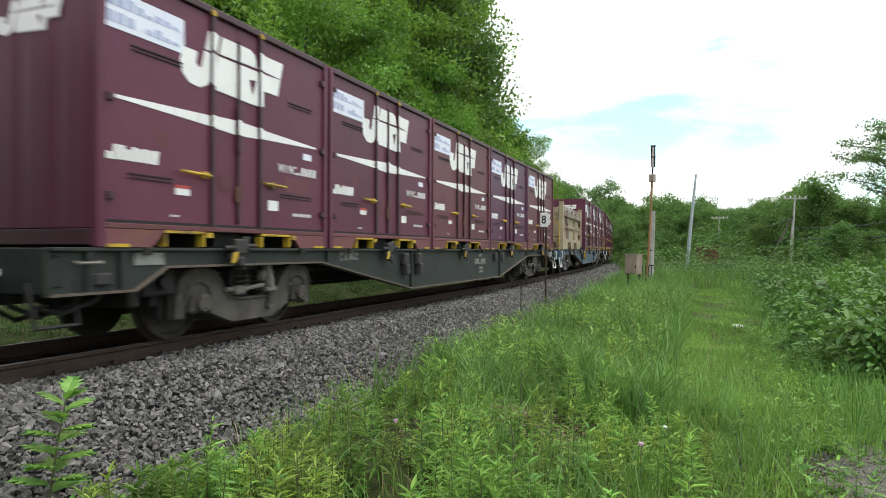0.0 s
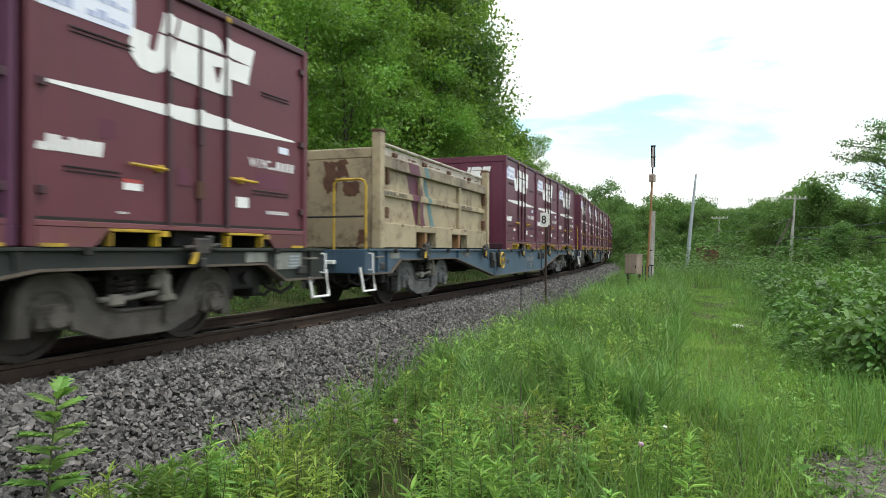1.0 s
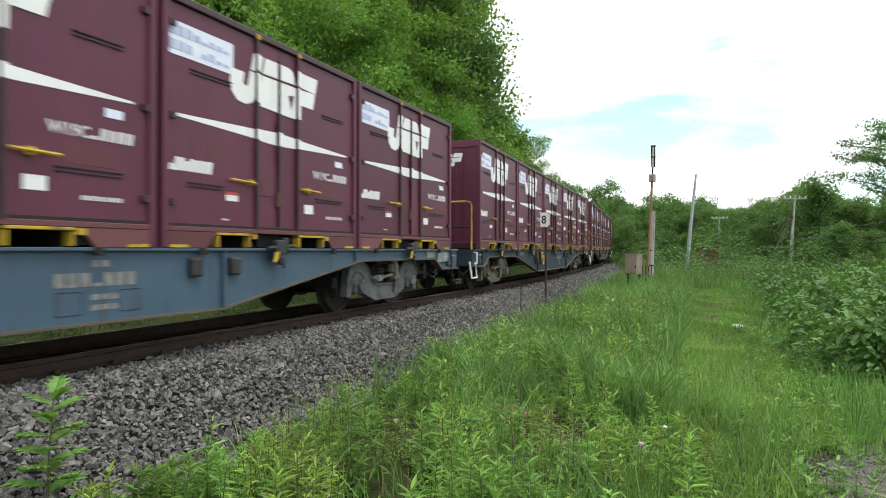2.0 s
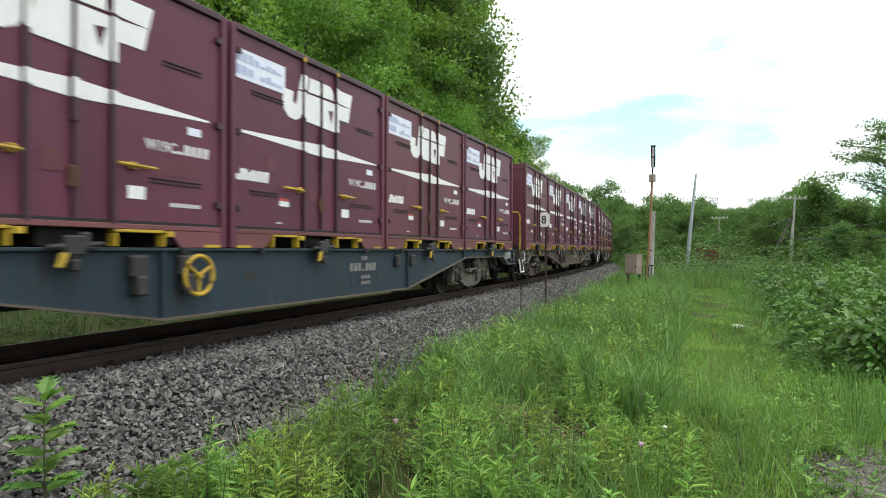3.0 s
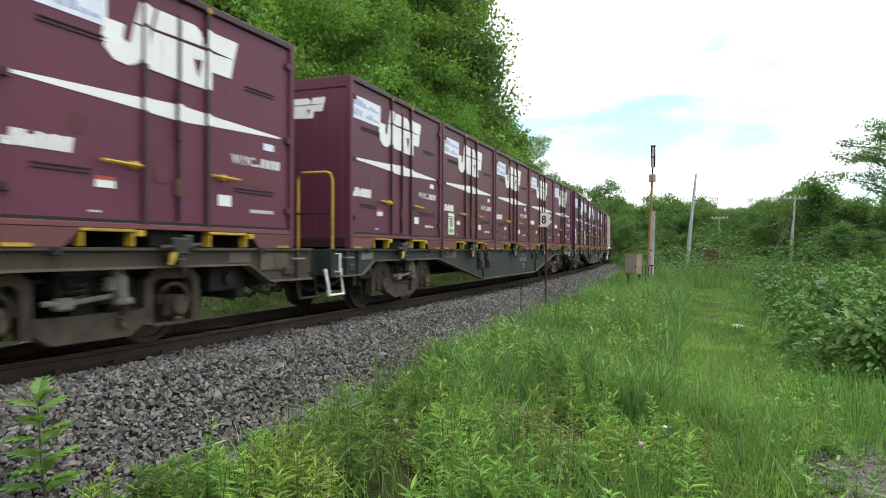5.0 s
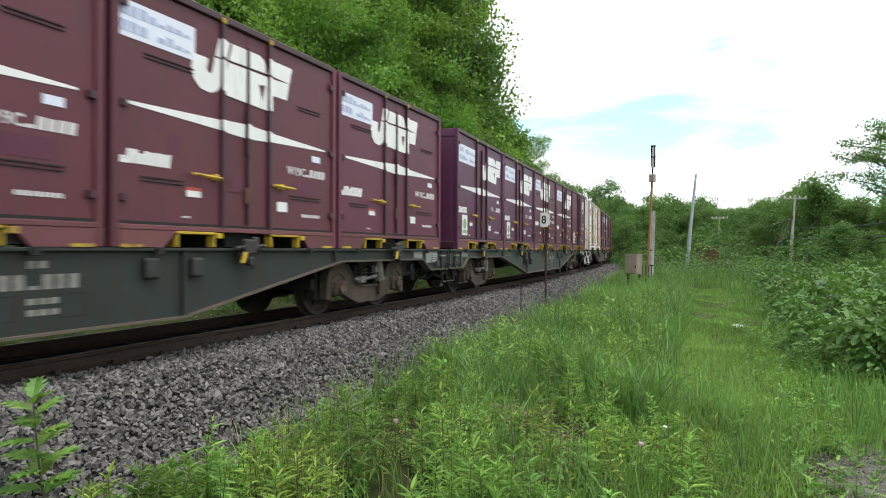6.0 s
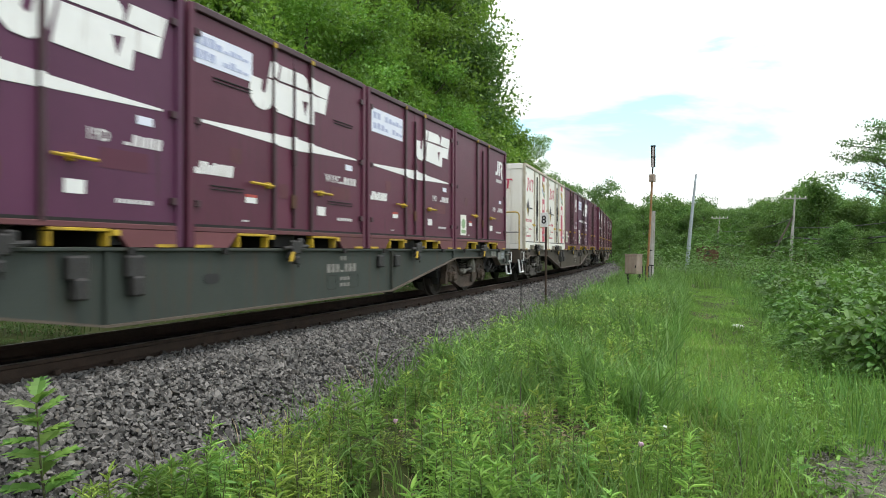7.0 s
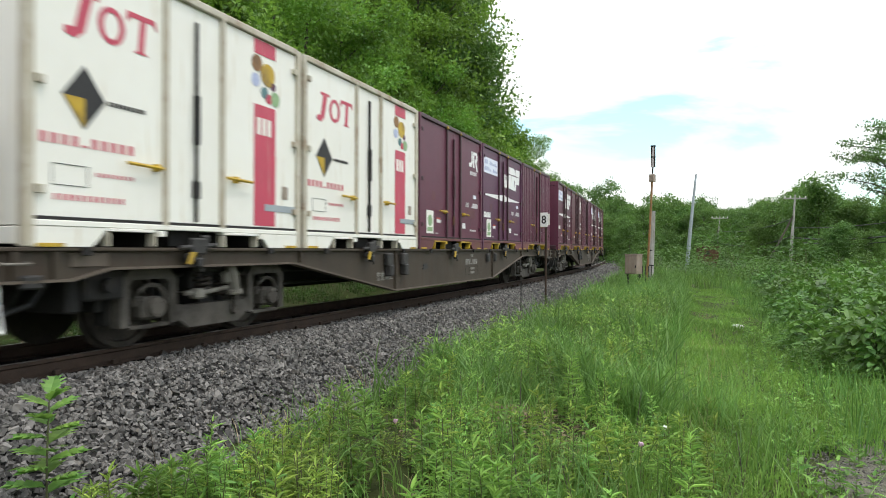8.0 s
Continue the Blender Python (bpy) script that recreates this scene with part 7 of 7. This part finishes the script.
    tagged(link_mesh("gravel_patch", flat_mesh("gravel_patch", vs, fs), M_GRAVEL, smooth=True), "bare gravelly earth at the path's near end", "gravel", kind="structure")

    def near_path(n, s):
        d = rng.normal(7.45, 0.4, n)
        xx, yy = track_np(s, d)
        return d, height_of(xx, yy) + rng.uniform(0.006, 0.016, n)
    ob = stones("path_gravel", 3600, lambda n: rng.normal(5.75, 0.5, n), near_path, lambda n: rng.uniform(0.008, 0.024, n), "fine grey gravel at the trodden end of the path", rng)
    ob["category"] = "gravel"


build_line_side()


# ---- the train rolls in along the curve ----
PACE = [0.0, 0.06, -0.33, -0.34, -0.67, -0.98, -1.24, -1.0, -1.38, -1.02, -1.01, -0.98, -0.93, -0.52, -0.58, -0.13, -0.29]   # every half second


def rolled(t):
    return 3.962 - 15.448 * t - 0.0042 * t * t + float(np.interp(t, [0.5 * i for i in range(17)], PACE))


def wagon_pose(w, t):
    """Wagon w (0: the one abreast at the start), on its two bogie pivots."""
    s = rolled(t) + 20.4 * w + SHIFT[w] + 9.5225
    (xa, ya, _), (xb, yb, _) = track(s - 7.1), track(s + 7.1)
    return pose((xa + xb) / 2, (ya + yb) / 2, 0, 0, 0, math.degrees(math.atan2(yb - ya, xb - xa)))


def motions():
    times = [0.5 * i for i in range(17)]
    for ob, w in WAG:
        walk(ob, [(t, wagon_pose(w, t)) for t in times])
    for ob, w, local in CON:
        walk(ob, [(t, wagon_pose(w, t) @ local) for t in times])
    for ob, x, y, z in SWAYING:
        rows = [(0, 4, 0), (0.5, 3, 1), (1.0, 0, 2), (1.5, 1, 1), (2.25, -3, 2), (3.0, -5, 1), (3.5, -5, -1), (4.0, -4, 2), (4.5, -7, 0), (5.25, -8, 2), (6.0, -9, -1), (6.5, -10, 1), (7.0, -8, 0), (7.5, -9, 2), (8.0, -3, 1)]
        walk(ob, [(t, pose(x, y, z, a * 0.4, b + 2, 0) @ pose(0, 0, 0, -b, a, 0)) for t, a, b in rows])
    turns = [(i / FPS, math.degrees((rolled(i / FPS) - 3.962) / WR)) for i in range(241)]
    for ob, sx in WHEELS:
        walk(ob, [(t, pose(sx * AX, 0, WR, 0, a % 360, 0)) for t, a in turns])


motions()
